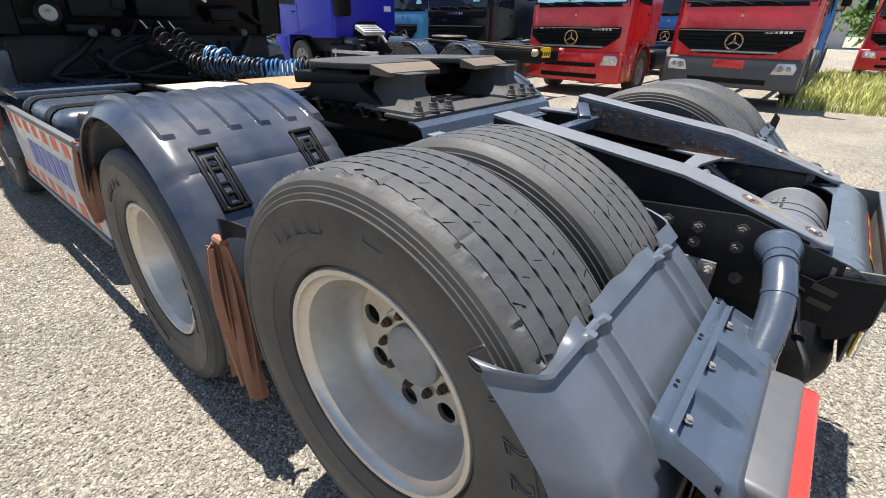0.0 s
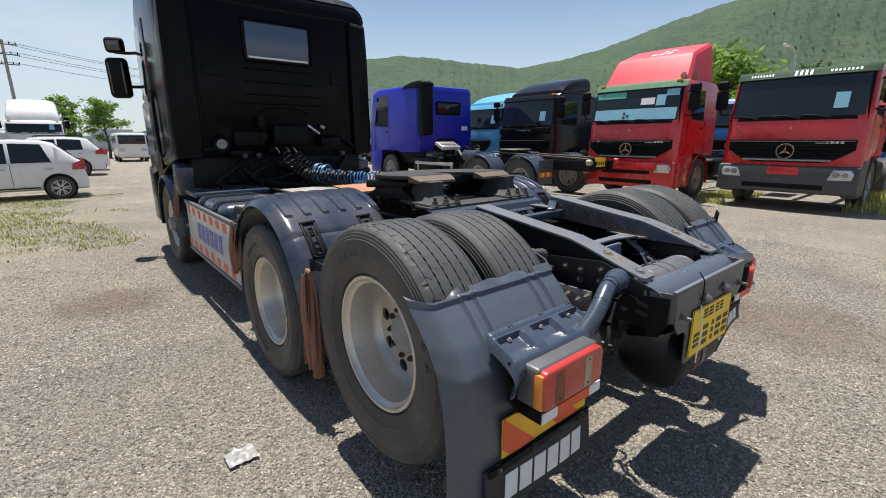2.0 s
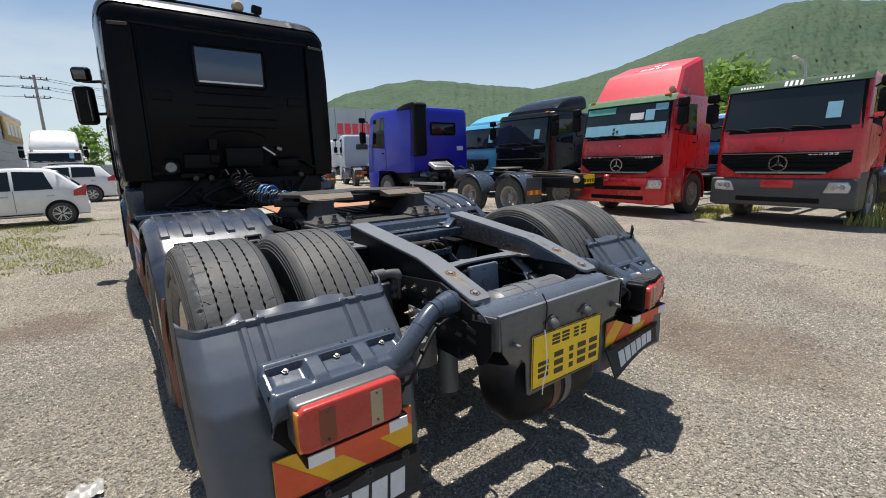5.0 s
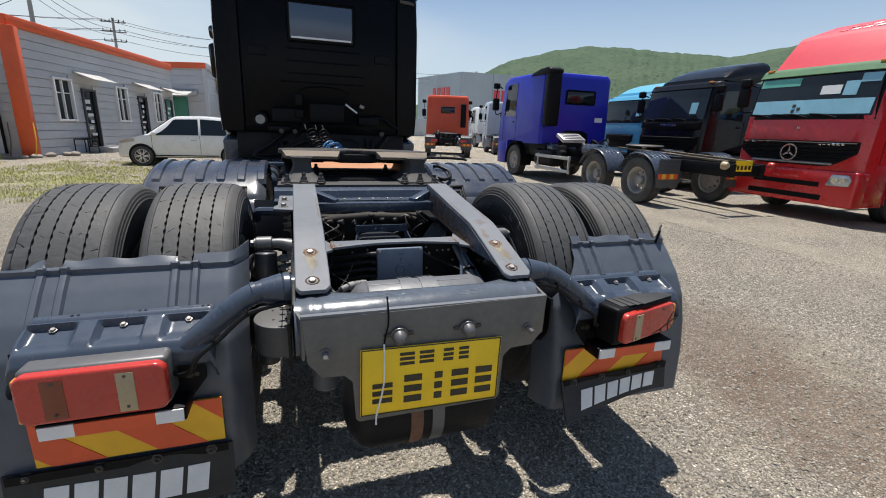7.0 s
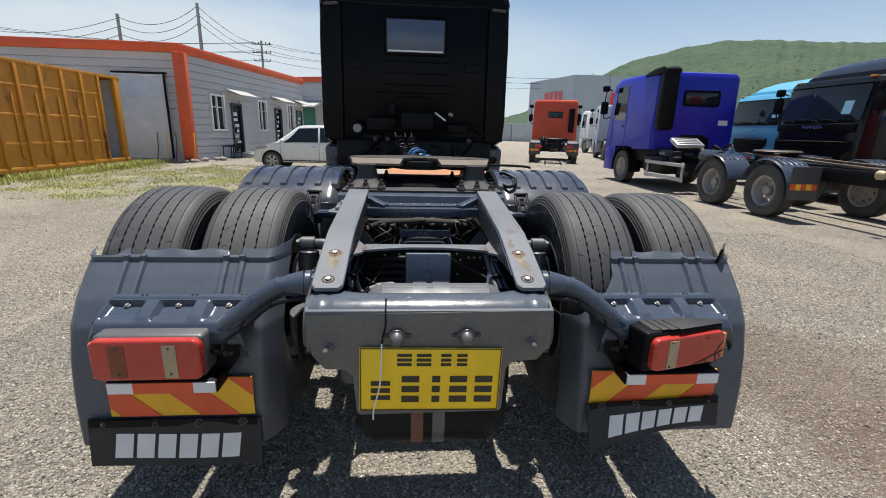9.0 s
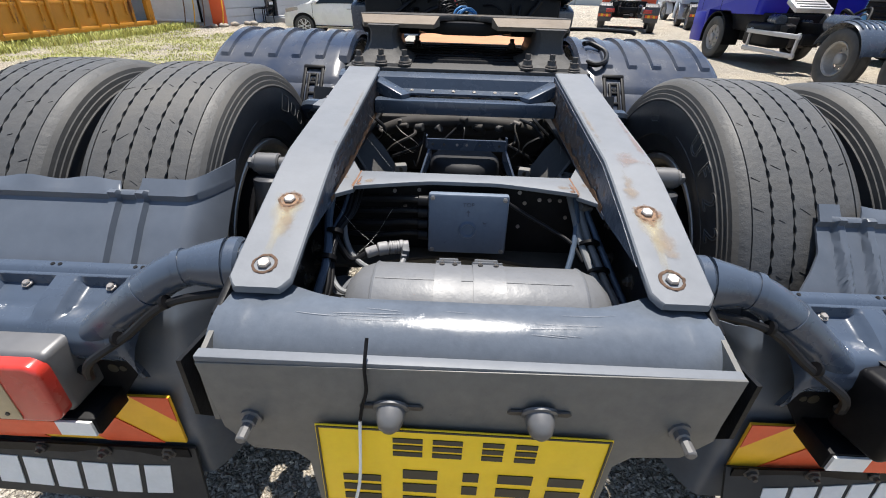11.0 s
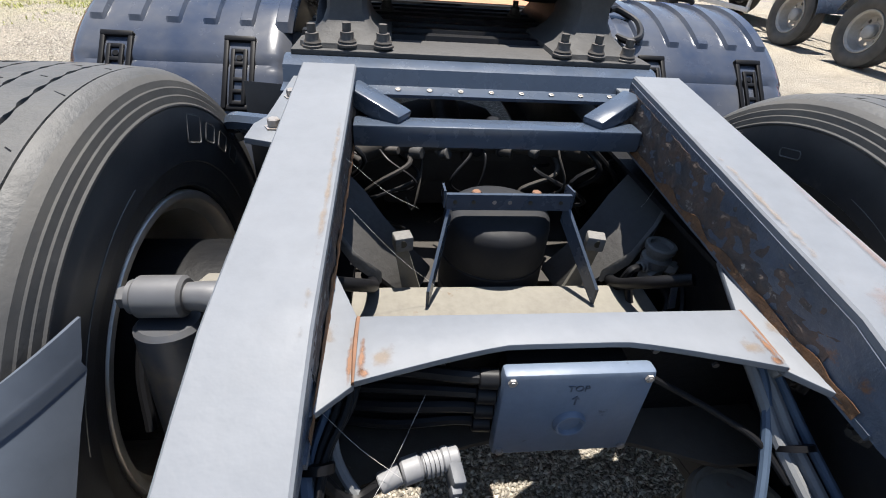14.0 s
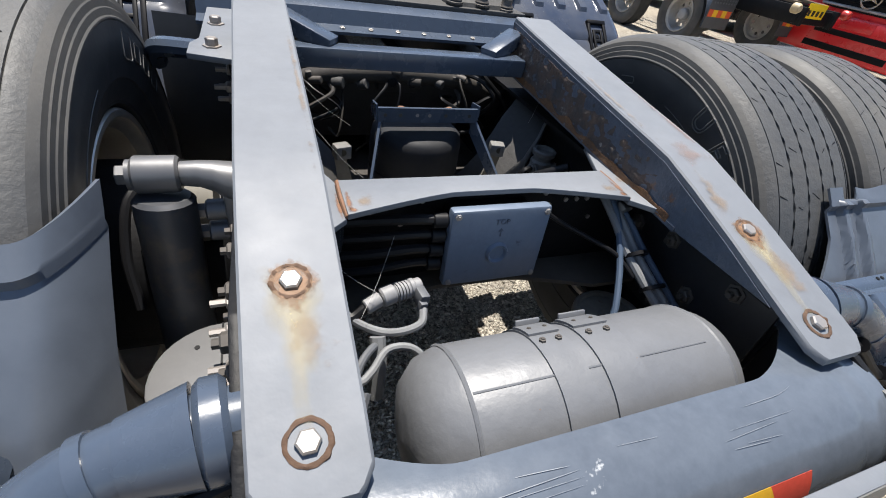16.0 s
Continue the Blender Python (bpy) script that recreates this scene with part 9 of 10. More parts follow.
# ---- cars ----
def car(label, at, L=3.6, H=1.46, W=0.80, wb=2.4, suv=False, saloon=False):
    """A car that points to +y, its body lofted from the back to the front."""
    t = thing("hatchback_car" if not (suv or saloon) else ("suv_car" if suv else "saloon_car"), label, "car", at, "parked white cars")
    h, r = H, -L / 2
    c1 = r + L * (0.78 if not (saloon or suv) else 0.71)       # foot of the windscreen
    c2 = r + L * (0.57 if not (saloon or suv) else 0.52)       # top of the windscreen
    bt = (0.98 if saloon else 0.94) if not suv else 1.1
    back = (((r + 0.10, bt + 0.03), (r + 0.62, h - 0.10)) if not suv else ((r + 0.10, bt), (r + 0.5, h - 0.09))) if not saloon else ((r + 0.75, bt + 0.02), (r + 1.35, h - 0.07))
    st = [(r, 0.62), (r + 0.04, bt - 0.08), (back[0][0], back[0][1] + 0.02), (back[1][0], back[1][1]), (back[1][0] + 0.25, h - 0.03), (back[1][0] + 0.8, h), (c2, h - 0.03), (c2 + 0.1, h - 0.07), (c1, bt + 0.04), (c1 + 0.15, bt), (L / 2 - 0.35, bt - 0.12), (L / 2 - 0.12, bt - 0.22), (L / 2 - 0.02, 0.62), (L / 2, 0.5)]
    Y, T = [p[0] for p in st], [p[1] for p in st]

    def top(y):
        return float(np.interp(y, Y, T))

    def wid(y):
        e = abs(y) / (L / 2)
        return W * (1 - 0.16 * max(0.0, (e - 0.72) / 0.28) ** 2)

    def belt(y):
        return min(top(y) - 0.02, bt + 0.05 * (0.5 - (y - r) / L))

    def side(k, y, s):
        z0, z1 = belt(y), max(belt(y) + 0.01, top(y) - 0.07)
        q = max(0.0, (z1 - z0) / (h - bt))
        w = wid(y)
        return (k * (w * 0.975 - s * 0.19 * q * w), y, z0 + (z1 - z0) * s)

    ys = sorted(set(Y + [r + L * q / 26 for q in range(1, 26)]))
    secs = []
    for y in ys:
        w, zt, zb = wid(y), top(y), belt(y)
        u = side(1, y, 1.0)
        half = [(w * 0.80, 0.24), (w * 0.95, 0.28), (w * 0.985, 0.45), (w, 0.68 if zb > 0.7 else zb * 0.8), (w * 0.985, zb - 0.05 if zb > 0.76 else zb * 0.92), (w * 0.975, zb), (u[0], u[2]), (u[0] - 0.05, zt - 0.02), (u[0] * 0.6, zt)]
        secs.append([(x, y, z) for x, z in half] + [(-x, y, z) for x, z in reversed(half)])
    b = B()
    loft(b, secs)
    body = part("body", b, CWHITE, t, "white painted body")

    def pane(name, f, nu=10, nv=4, mat=WGLASS, parent=body, th=0.004):
        b = B()
        shell(b, f, nu, nv, th)
        bmesh.ops.recalc_face_normals(b, faces=b.faces[:])
        return part(name, b, mat, parent)

    for k in (-1, 1):
        mid = (back[1][0] + c2) / 2 + 0.12
        for ya, yb, y0, y1 in ((back[0][0] + 0.60, mid - 0.035, back[1][0] + 0.24, mid - 0.035), (mid + 0.035, c1 - 0.10, mid + 0.035, c2 + 0.06)):
            def f(u, v):
                y = (ya + (yb - ya) * u) * (1 - v) + (y0 + (y1 - y0) * u) * v
                p = side(k, y, 0.04 + 0.90 * v)
                return (p[0] + k * 0.012, p[1], p[2])
            pane("side_window", f)
        for y in (-wb / 2 - 0.03, wb / 2 - 0.03):
            R_ = 0.30 if not suv else 0.36
            w0 = wid(y)
            b = B()
            lathe(b, [(0, 0.0), (0, R_ + 0.06), (0.02, R_ + 0.06), (0.02, 0.0)], 36, "x", c=(k * w0 - (0.012 if k > 0 else 0.008), y, R_ + 0.02))
            part("wheel_well", b, CABTRIM, body)
            b = B()
            lathe(b, [(-0.02, 0.21), (-0.035, 0.25), (-0.02, R_), (0.15, R_), (0.15, 0.21)], 36, "x", closed=True)
            w = part("wheel", b, RUBBER, t, at=pose(k * w0, y, R_, 0, 0, 0 if k < 0 else 180))
            b = B()
            lathe(b, [(-0.022, 0.215), (-0.026, 0.205), (-0.012, 0.195), (0.01, 0.0)], 32, "x")
            part("wheel_dish", b, INK, w)
            for q in range(6):
                for dq in (-0.16, 0.16):
                    a = 2 * math.pi * q / 6 + dq
                    b = B()
                    box(b, (-0.02, 0.118 * math.cos(a), 0.118 * math.sin(a)), (0.022, 0.18, 0.026), (math.degrees(a), 0, 0), 0.006)
                    part("spoke", b, ALUW, w)
            b = B()
            lathe(b, [(-0.018, 0.212), (-0.03, 0.206), (-0.03, 0.198), (-0.016, 0.194)], 32, "x", closed=True)
            part("rim_edge", b, ALUW, w)
        def tl(u, v):
            y = r + 0.03 + 0.27 * u
            z = bt - 0.17 + (0.05 + 0.23 * (1 - 0.6 * u)) * v
            return (k * (wid(y) * 0.985 + 0.008 - 0.04 * max(0.0, v - 0.6)), y - 0.02 * v, z)
        pane("tail_lamp", tl, 6, 4, LAMPRED, th=0.03)
        b = B()
        box(b, (k * (W + 0.06), c1 - 0.22, bt + 0.05), (0.18, 0.10, 0.13), bev=0.04, seg=3)
        part("door_mirror", b, CWHITE, body)
        for y in (mid - 0.75, mid + 0.18):
            b = B()
            box(b, (k * (W + 0.004), y, bt - 0.13), (0.024, 0.17, 0.035), bev=0.01)
            part("door_handle", b, ALU, body)
        for y in (mid, c1 - 0.12):
            b = B()
            box(b, (k * (W - 0.004), y, 0.66), (0.012, 0.008, 0.56))
            part("door_seam", b, CABTRIM, body)
        b = B()
        box(b, (k * (W - 0.012), 0, 0.32), (0.03, wb - 0.75, 0.03), bev=0.008)
        part("sill_strip", b, CABTRIM, body)
        def hd(u, v):
            y = L / 2 - 0.08 - 0.42 * u
            return (k * (wid(y) * 0.985 + 0.006), y, bt - 0.27 + 0.07 * u + 0.10 * v)
        pane("headlamp", hd, 6, 3, HEADL, th=0.03)
    pane("rear_window", lambda u, v: ((2 * u - 1) * (W * 0.72 - 0.10 * v), back[0][0] + 0.04 + (back[1][0] - back[0][0] - 0.06) * v, top(back[0][0] + 0.04 + (back[1][0] - back[0][0] - 0.06) * v) + 0.014), 8, 4)
    pane("windscreen", lambda u, v: ((2 * u - 1) * (W * 0.80 - 0.10 * v), c1 - 0.03 + (c2 + 0.13 - c1) * v, top(c1 - 0.03 + (c2 + 0.13 - c1) * v) + 0.014), 8, 6)
    b = B()
    box(b, (0, r + 0.0, 0.42), (W * 1.5, 0.05, 0.22), bev=0.02)
    part("bumper_insert", b, CABTRIM if suv else CWHITE, body)
    if suv:
        for k in (-1, 1):
            b = B()
            tube(b, [(k * 0.62, back[1][0] + 0.2, h + 0.0), (k * 0.62, back[1][0] + 0.3, h + 0.05), (k * 0.62, c2 - 0.3, h + 0.05), (k * 0.62, c2 - 0.1, h - 0.01)], 0.018, 8)
            part("roof_rail", b, CABTRIM, body)
    return t


car("white small hatchback with dark side windows, parked on gravel", pose(-3.68, 15.1, 0, 0, 0, 90), L=3.85, H=1.57, W=0.83, wb=2.58)
car("white suv parked behind the hatchback", pose(-3.1, 24.6, 0, 0, 0, 88), L=4.6, H=1.68, W=0.93, wb=2.7, suv=True)
car("white saloon car further back", pose(-2.75, 28.6, 0, 0, 0, 90), L=4.6, H=1.46, W=0.9, wb=2.7, saloon=True)

# white lorry with a wind deflector, facing the yard
cabover("white lorry with a rounded roof deflector", CWHITE, pose(-3.25, 32.4, 0, 0, 0, 180), roof=2.6, fairing=(CWHITE, 1.2, False), gw=0.7, axles=(-4.6,))
# small white minibus and a dark van, far off
for label, col, p in (("white minibus far off by the road", CWHITE, (1.6, 37.5)), ("dark blue van far off by the road", CMIDBLUE, (3.9, 43.0))):
    t = thing("minibus", label, "van", pose(*p, 0, 0, 0, 180))
    b = B()
    box(b, (0, -2.3, 1.15), (1.8, 4.6, 1.75), bev=0.2, seg=3)
    bd_ = part("body", b, col, t)
    b = B()
    box(b, (0, 0.0, 1.55), (1.6, 0.04, 0.6), bev=0.05)
    part("windscreen", b, WGLASS, bd_)
    for k in (-1, 1):
        for q in range(3):
            b = B()
            box(b, (k * 0.9, -1.2 - 1.1 * q, 1.55), (0.03, 0.8, 0.5), bev=0.01)
            part("side_window", b, WGLASS, bd_)
        b = B()
        box(b, (k * 0.65, 0.0, 0.85), (0.3, 0.04, 0.2), bev=0.03)
        part("headlamp", b, HEADL, bd_)
        for y in (-0.9, -3.6):
            b = B()
            lathe(b, [(-0.1, 0.0), (-0.1, 0.33), (0.1, 0.33), (0.1, 0.0)], 20, "x", c=(k * 0.8, y, 0.33))
            part("wheel", b, RUBBER, t)

# ---- office building of grey panels with orange trim ----
PANEL = M("grey_cladding", (0.5, 0.505, 0.52), 0.5, var=(0.6, 0.4), col2=(0.33, 0.34, 0.36), bump=(12, 0.002, 0.2))
AWN = M("awning_sheet", (0.42, 0.42, 0.40), 0.6, var=(2.0, 0.5), col2=(0.28, 0.27, 0.25), streak=True)
TRIM = M("orange_trim", (0.72, 0.11, 0.03), 0.45, var=(1.0, 0.3))
CONC = M("concrete", (0.4, 0.39, 0.37), 0.8, var=(3, 0.5), bump=(30, 0.004, 0.4))
WINW = M("white_window_frame", (0.75, 0.75, 0.74), 0.4, var=(4, 0.15))
OPAQ = M("grey_door_panel", (0.62, 0.64, 0.67), 0.5, var=(1.5, 0.4))
GREEN = M("green_door", (0.05, 0.22, 0.15), 0.5, var=(2, 0.3))
H_ = 4.45
office = thing("office_building", "single-storey grey panel office with orange trim and awnings", "building", kind="structure")


def wall_frame(p, q):
    """A frame with x along the wall from p to q, y into the wall, z up."""
    d = Vector((q[0] - p[0], q[1] - p[1], 0))
    return Matrix.Translation((p[0], p[1], 0)) @ Matrix.Rotation(math.atan2(d.y, d.x), 4, "Z"), d.length


def clad(parent, p, q, h, gaps, n=14):
    """Horizontal cladding boards with open joints; gaps: (x0, x1, z0, z1) left open."""
    fr, L = wall_frame(p, q)
    bh = h / n
    for i in range(n):
        z0, z1 = i * bh, (i + 1) * bh - 0.022
        cuts = sorted([(g[0], g[1]) for g in gaps if g[2] < z1 and g[3] > z0])
        x = 0.0
        segs = []
        for a, c in cuts:
            if a > x:
                segs.append((x, a))
            x = max(x, c)
        if x < L:
            segs.append((x, L))
        for a, c in segs:
            b = B()
            prism(b, [(0.0, z0), (0.014, z1), (0.06, z1), (0.06, z0)], "x", a, c)
            part("cladding_board", b, PANEL, parent, at=fr)
    b = B()
    pts = [(0, h)]
    # solid wall behind, cut round the openings
    xs = sorted({0.0, L, *[g[0] for g in gaps], *[g[1] for g in gaps]})
    for a, c in zip(xs, xs[1:]):
        holes = sorted([(g[2], g[3]) for g in gaps if g[0] <= a + 1e-6 and g[1] >= c - 1e-6])
        z = 0.0
        for z0, z1 in holes + [(h, h)]:
            if z0 > z:
                box(b, ((a + c) / 2, 0.12, (z + z0) / 2), (c - a, 0.12, z0 - z))
            z = max(z, z1)
    part("wall", b, PANEL, parent, at=fr)
    return fr, L


P0, P1, P2, P3 = (-9.0, 17.0), (-7.1, 29.0), (-16.0, 30.5), (-24.0, 17.0)
wins = [(1.75, 2.75, 1.25, 2.75), (5.95, 6.85, 1.25, 2.75), (9.6, 10.5, 1.25, 2.75)]
doors = [(3.4, 4.25, 0.12, 2.45), (7.95, 8.75, 0.12, 2.45), (11.0, 11.8, 0.12, 2.45)]
fr, L = clad(office, P0, P1, H_ - 0.3, wins + doors)
clad(office, (P3[0], P3[1]), P0, H_ - 0.3, [])
for p, q in ((P1, P2), (P2, P3)):
    f2, L2 = wall_frame(p, q)
    b = B()
    box(b, (L2 / 2, 0.1, H_ / 2), (L2, 0.15, H_))
    part("wall", b, PANEL, office, at=f2)
b = B()
prism(b, [P0, P1, P2, P3], "z", H_ - 0.32, H_ - 0.22)
part("roof", b, CONC, office)
for p, q in ((P0, P1), ((P3[0], P3[1]), P0)):
    f2, L2 = wall_frame(p, q)
    b = B()
    box(b, (L2 / 2, 0.0, H_ - 0.14), (L2 + 0.1, 0.18, 0.34), bev=0.02)
    part("roof_trim", b, TRIM, office, "orange roof edge", at=f2)
b = B()
box(b, (P0[0] + 0.02, P0[1] + 0.02, H_ / 2 - 0.15), (0.42, 0.42, H_ - 0.3), (0, 0, 10), 0.02)
part("corner_post", b, TRIM, office, "orange corner post")
for x0, x1, z0, z1 in wins:
    b = B()
    for c, s in ((((x0 + x1) / 2, 0.0, z0), (x1 - x0 + 0.14, 0.16, 0.08)), (((x0 + x1) / 2, 0.0, z1), (x1 - x0 + 0.14, 0.16, 0.08)), ((x0, 0.0, (z0 + z1) / 2), (0.08, 0.16, z1 - z0)), ((x1, 0.0, (z0 + z1) / 2), (0.08, 0.16, z1 - z0)), (((x0 + x1) / 2, 0.02, (z0 + z1) / 2), (0.07, 0.1, z1 - z0))):
        box(b, c, s, bev=0.01)
    wn_ = part("window", b, WINW, office, "white sliding window", at=fr)
    for k in (0, 1):
        xa = x0 + 0.04 + k * (x1 - x0 - 0.04) / 2
        b = B()
        box(b, (xa + (x1 - x0) / 4 - 0.02, 0.05, (z0 + z1) / 2), ((x1 - x0) / 2 - 0.08, 0.012, z1 - z0 - 0.1))
        part("pane", b, WGLASS, wn_)
        b = B()
        box(b, (xa + (x1 - x0) / 4 - 0.02, 0.03, (z0 + z1) / 2 + 0.25), ((x1 - x0) / 2 - 0.08, 0.02, 0.04))
        part("glazing_bar", b, WINW, wn_)
for n_, (x0, x1, z0, z1) in enumerate(doors):
    b = B()
    for c, s in ((((x0 + x1) / 2, 0.0, z1), (x1 - x0 + 0.1, 0.14, 0.08)), ((x0, 0.0, (z0 + z1) / 2), (0.07, 0.14, z1 - z0)), ((x1, 0.0, (z0 + z1) / 2), (0.07, 0.14, z1 - z0))):
        box(b, c, s, bev=0.01)
    dr = part("door", b, DARKGREY, office, "dark glazed door with white stickers", at=fr)
    b = B()
    box(b, ((x0 + x1) / 2, 0.05, (z0 + z1) / 2), (x1 - x0 - 0.06, 0.03, z1 - z0 - 0.04))
    part("door_leaf", b, WGLASS if n_ < 2 else GREEN, dr)
    rr = random.Random(n_)
    for q in range(6):
        b = B()
        box(b, ((x0 + x1) / 2 + rr.uniform(-0.15, 0.15), 0.03, 0.7 + 0.26 * q), (rr.uniform(0.12, 0.4), 0.008, rr.uniform(0.08, 0.16)))
        part("plain_bar", b, WHITEV, dr)
    b = B()
    box(b, ((x0 + x1) / 2 + 0.1, -0.5, 0.1), (1.5, 0.9, 0.2), bev=0.02)
    part("door_step", b, CONC, office, at=fr)
    # awning over the door
    b = B()
    prism(b, [(0.0, 3.02), (0.0, 3.12), (-0.75, 2.84), (-0.75, 2.81)], "x", x0 - 0.4, x1 + 0.5, 0.008)
    part("awning", b, AWN, office, "grey-white sloping awning", at=fr)
f2, L2 = wall_frame((P3[0], P3[1]), P0)
b = B()
box(b, (13.45, -0.06, 1.72), (1.95, 0.08, 3.2), bev=0.02)
od = part("sheet_door", b, OPAQ, office, "grey sheet door against the wall", at=f2)
for z in (0.16, 0.8, 1.65, 2.5, 3.28):
    b = B()
    box(b, (13.45, -0.112, z), (1.85, 0.03, 0.07), bev=0.006)
    part("door_rail", b, OPAQ, od)
for x_ in (12.5, 14.4):
    b = B()
    box(b, (x_, -0.115, 1.72), (0.08, 0.04, 3.2), bev=0.006)
    part("door_stile", b, OPAQ if x_ < 13 else CABTRIM, od)
b = B()
box(b, (13.45, -0.03, 3.37), (2.05, 0.14, 0.06), bev=0.006)
part("door_seal", b, CABTRIM, od)
# second building beyond
office2 = thing("shop_building", "grey panel shop with orange roof edge and a signboard", "building", kind="structure")
Q0, Q1, Q2 = (-12.0, 33.5), (-5.5, 30.7), (-5.3, 41.0)
for p, q in ((Q0, Q1), (Q1, Q2)):
    clad(office2, p, q, 4.6, [], 9)
    f2, L2 = wall_frame(p, q)
    b = B()
    box(b, (L2 / 2, 0.0, 4.7), (L2 + 0.1, 0.2, 0.34), bev=0.02)
    part("roof_trim", b, TRIM if p == Q0 else PANEL, office2, at=f2)
b = B()
prism(b, [Q0, Q1, Q2, (-11, 44)], "z", 4.4, 4.5)
part("roof", b, CONC, office2)
f2, L2 = wall_frame(Q0, Q1)
b = B()
box(b, (4.6, -0.05, 1.5), (2.2, 0.1, 2.6), bev=0.02)
part("door", b, GREEN, office2, "green sliding door", at=f2)
b = B()
prism(b, [(0.0, 2.95), (0.0, 3.3), (-1.2, 2.85), (-1.2, 2.8)], "x", 3.2, 6.4, 0.01)
part("awning", b, AWN, office2, at=f2)
f2, L2 = wall_frame(Q1, Q2)
b = B()
box(b, (6.2, -0.1, 3.9), (6, 0.12, 1.3), bev=0.02)
sg = part("signboard", b, M("sign_tan", (0.5, 0.36, 0.14), 0.5, var=(1, 0.4)), office2, "faded tan signboard with plain bars", at=f2)
for k in range(4):
    b = B()
    box(b, (4.2 + 1.3 * k, -0.17, 3.9), (0.8, 0.02, 0.7))
    part("plain_bar", b, WHITEV, sg)

# ---- shipping container, door open ----
CONTY = M("container_orange_yellow", (0.58, 0.25, 0.02), 0.5, var=(0.8, 0.6), col2=(0.45, 0.17, 0.02), spots=(3.0, 0.60, (0.2, 0.08, 0.03), 0.06), streak=True)
cont = thing("shipping_container", "orange-yellow steel container with open door and rust", "container", (-10.35, 15.2, 0.12))
# local: x = 0 the yard side, y from 0 back to -12.2
CL, CW, CH = 12.19, 2.44, 2.9
for xs, sgn, y1 in ((-0.03, 1, -1.05), (-CW + 0.03, -1, -0.1)):
    b = B()
    box(b, (xs, (y1 - CL + 0.1) / 2, CH / 2), (0.012, CL - 0.1 + y1, CH - 0.2))
    part("side_sheet", b, CONTY, cont)
y_ = -1.05
while y_ > -CL + 0.2:
    b = B()
    box(b, (0.0, y_, CH / 2), (0.07, 0.10, CH - 0.2), bev=0.012)
    part("upright", b, CONTY, cont)
    for z in (0.75, 1.5, 2.25):
        b = B()
        box(b, (-0.012, y_ - 0.40, z), (0.04, 0.66, 0.075), bev=0.01)
        part("cross_rail", b, CONTY, cont)
    b = B()
    box(b, (0.012, y_ - 0.26, 1.2), (0.02, 0.05, 1.7), bev=0.006)
    part("lock_bar", b, CONTY, cont)
    y_ -= 0.80
b = B()
box(b, (-0.75, -0.6, CH / 2), (0.03, 0.95, CH - 0.3))
part("inner_lining", b, OPAQ, cont, "grey inner lining of the container")
b = B()
box(b, (-CW / 2, -0.1, CH / 2), (CW - 0.12, 0.04, CH - 0.24))
part("end_panel", b, OPAQ, cont, "grey sheet closing the container end")
b = B()
box(b, (-0.35, -1.0, 1.2), (0.05, 0.08, 2.0), bev=0.006)
part("door_edge", b, WHITEV, cont)
for x in (-0.03, -CW + 0.03):
    for z in (0.08, CH - 0.05):
        b = B()
        box(b, (x, -CL / 2, z), (0.09, CL, 0.14 if z < 1 else 0.1), bev=0.008)
        part("side_rail", b, CONTY, cont)
    for y in (-0.07, -CL + 0.07):
        b = B()
        box(b, (x, y - (0.06 if y > -1 else -0.06), CH / 2), (0.13, 0.27, CH), bev=0.01)
        part("corner_post", b, CONTY, cont)
        for z in (0.06, CH - 0.06):
            b = B()
            box(b, (x, y, z), (0.18, 0.2, 0.14), bev=0.012)
            part("corner_casting", b, CONTY, cont)
b = B()
box(b, (-CW / 2, -CL / 2, CH - 0.05), (CW, CL, 0.04))
part("roof", b, CONTY, cont)
b = B()
box(b, (-CW / 2, -CL / 2, 0.1), (CW, CL, 0.08))
part("floor", b, CONC, cont)
b = B()
box(b, (-CW / 2, -CL + 0.04, CH / 2), (CW, 0.05, CH - 0.2))
part("end_wall", b, CONTY, cont)
for y in (0.02,):
    for z in (0.1, CH - 0.08):
        b = B()
        box(b, (-CW / 2, y - 0.06, z), (CW, 0.12, 0.14), bev=0.01)
        part("end_rail", b, CONTY, cont)
b = B()
box(b, (-1.9, 0.62, CH / 2), (0.06, 1.2, CH - 0.3), bev=0.01)
part("door_leaf", b, OPAQ, cont, "open grey container door leaf")
for y in (-0.8, -6, -11.5):
    b = B()
    box(b, (-CW / 2, y, -0.06), (2.3, 0.25, 0.12), bev=0.01)
    part("bearer", b, CONC, cont)

# bits in front of the office
for k, (x, y) in enumerate(((-9.6, 16.3), (-9.2, 16.2), (-8.7, 16.6), (-10.0, 16.4))):
    b = B()
    tube(b, [(x, y, 0.0), (x + 0.05, y + 0.1, 0.6), (x - 0.03, y + 0.3, 1.15)], 0.02, 6)
    solid("leaning_pole", b, RUST if k % 2 else CHEVY, "thin pole leaning on the corner post", "pole", "poles by the office")
b = B()
for a, c in (((-8.55, 19.2, 0.0), (-8.55, 19.2, 0.55)), ((-8.5, 20.0, 0.0), (-8.5, 20.0, 0.55)), ((-8.1, 19.2, 0.0), (-8.1, 19.2, 0.55)), ((-8.05, 20.0, 0.0), (-8.05, 20.0, 0.55)), ((-8.55, 19.2, 0.55), (-8.5, 20.0, 0.55)), ((-8.1, 19.2, 0.55), (-8.05, 20.0, 0.55)), ((-8.55, 19.2, 0.55), (-8.1, 19.2, 0.55)), ((-8.5, 20.0, 0.55), (-8.05, 20.0, 0.55))):
    cyl(b, a, c, 0.02, 8)
solid("metal_stand", b, CABTRIM, "black tubular stand beside the door", "stand")
rr = random.Random(9)
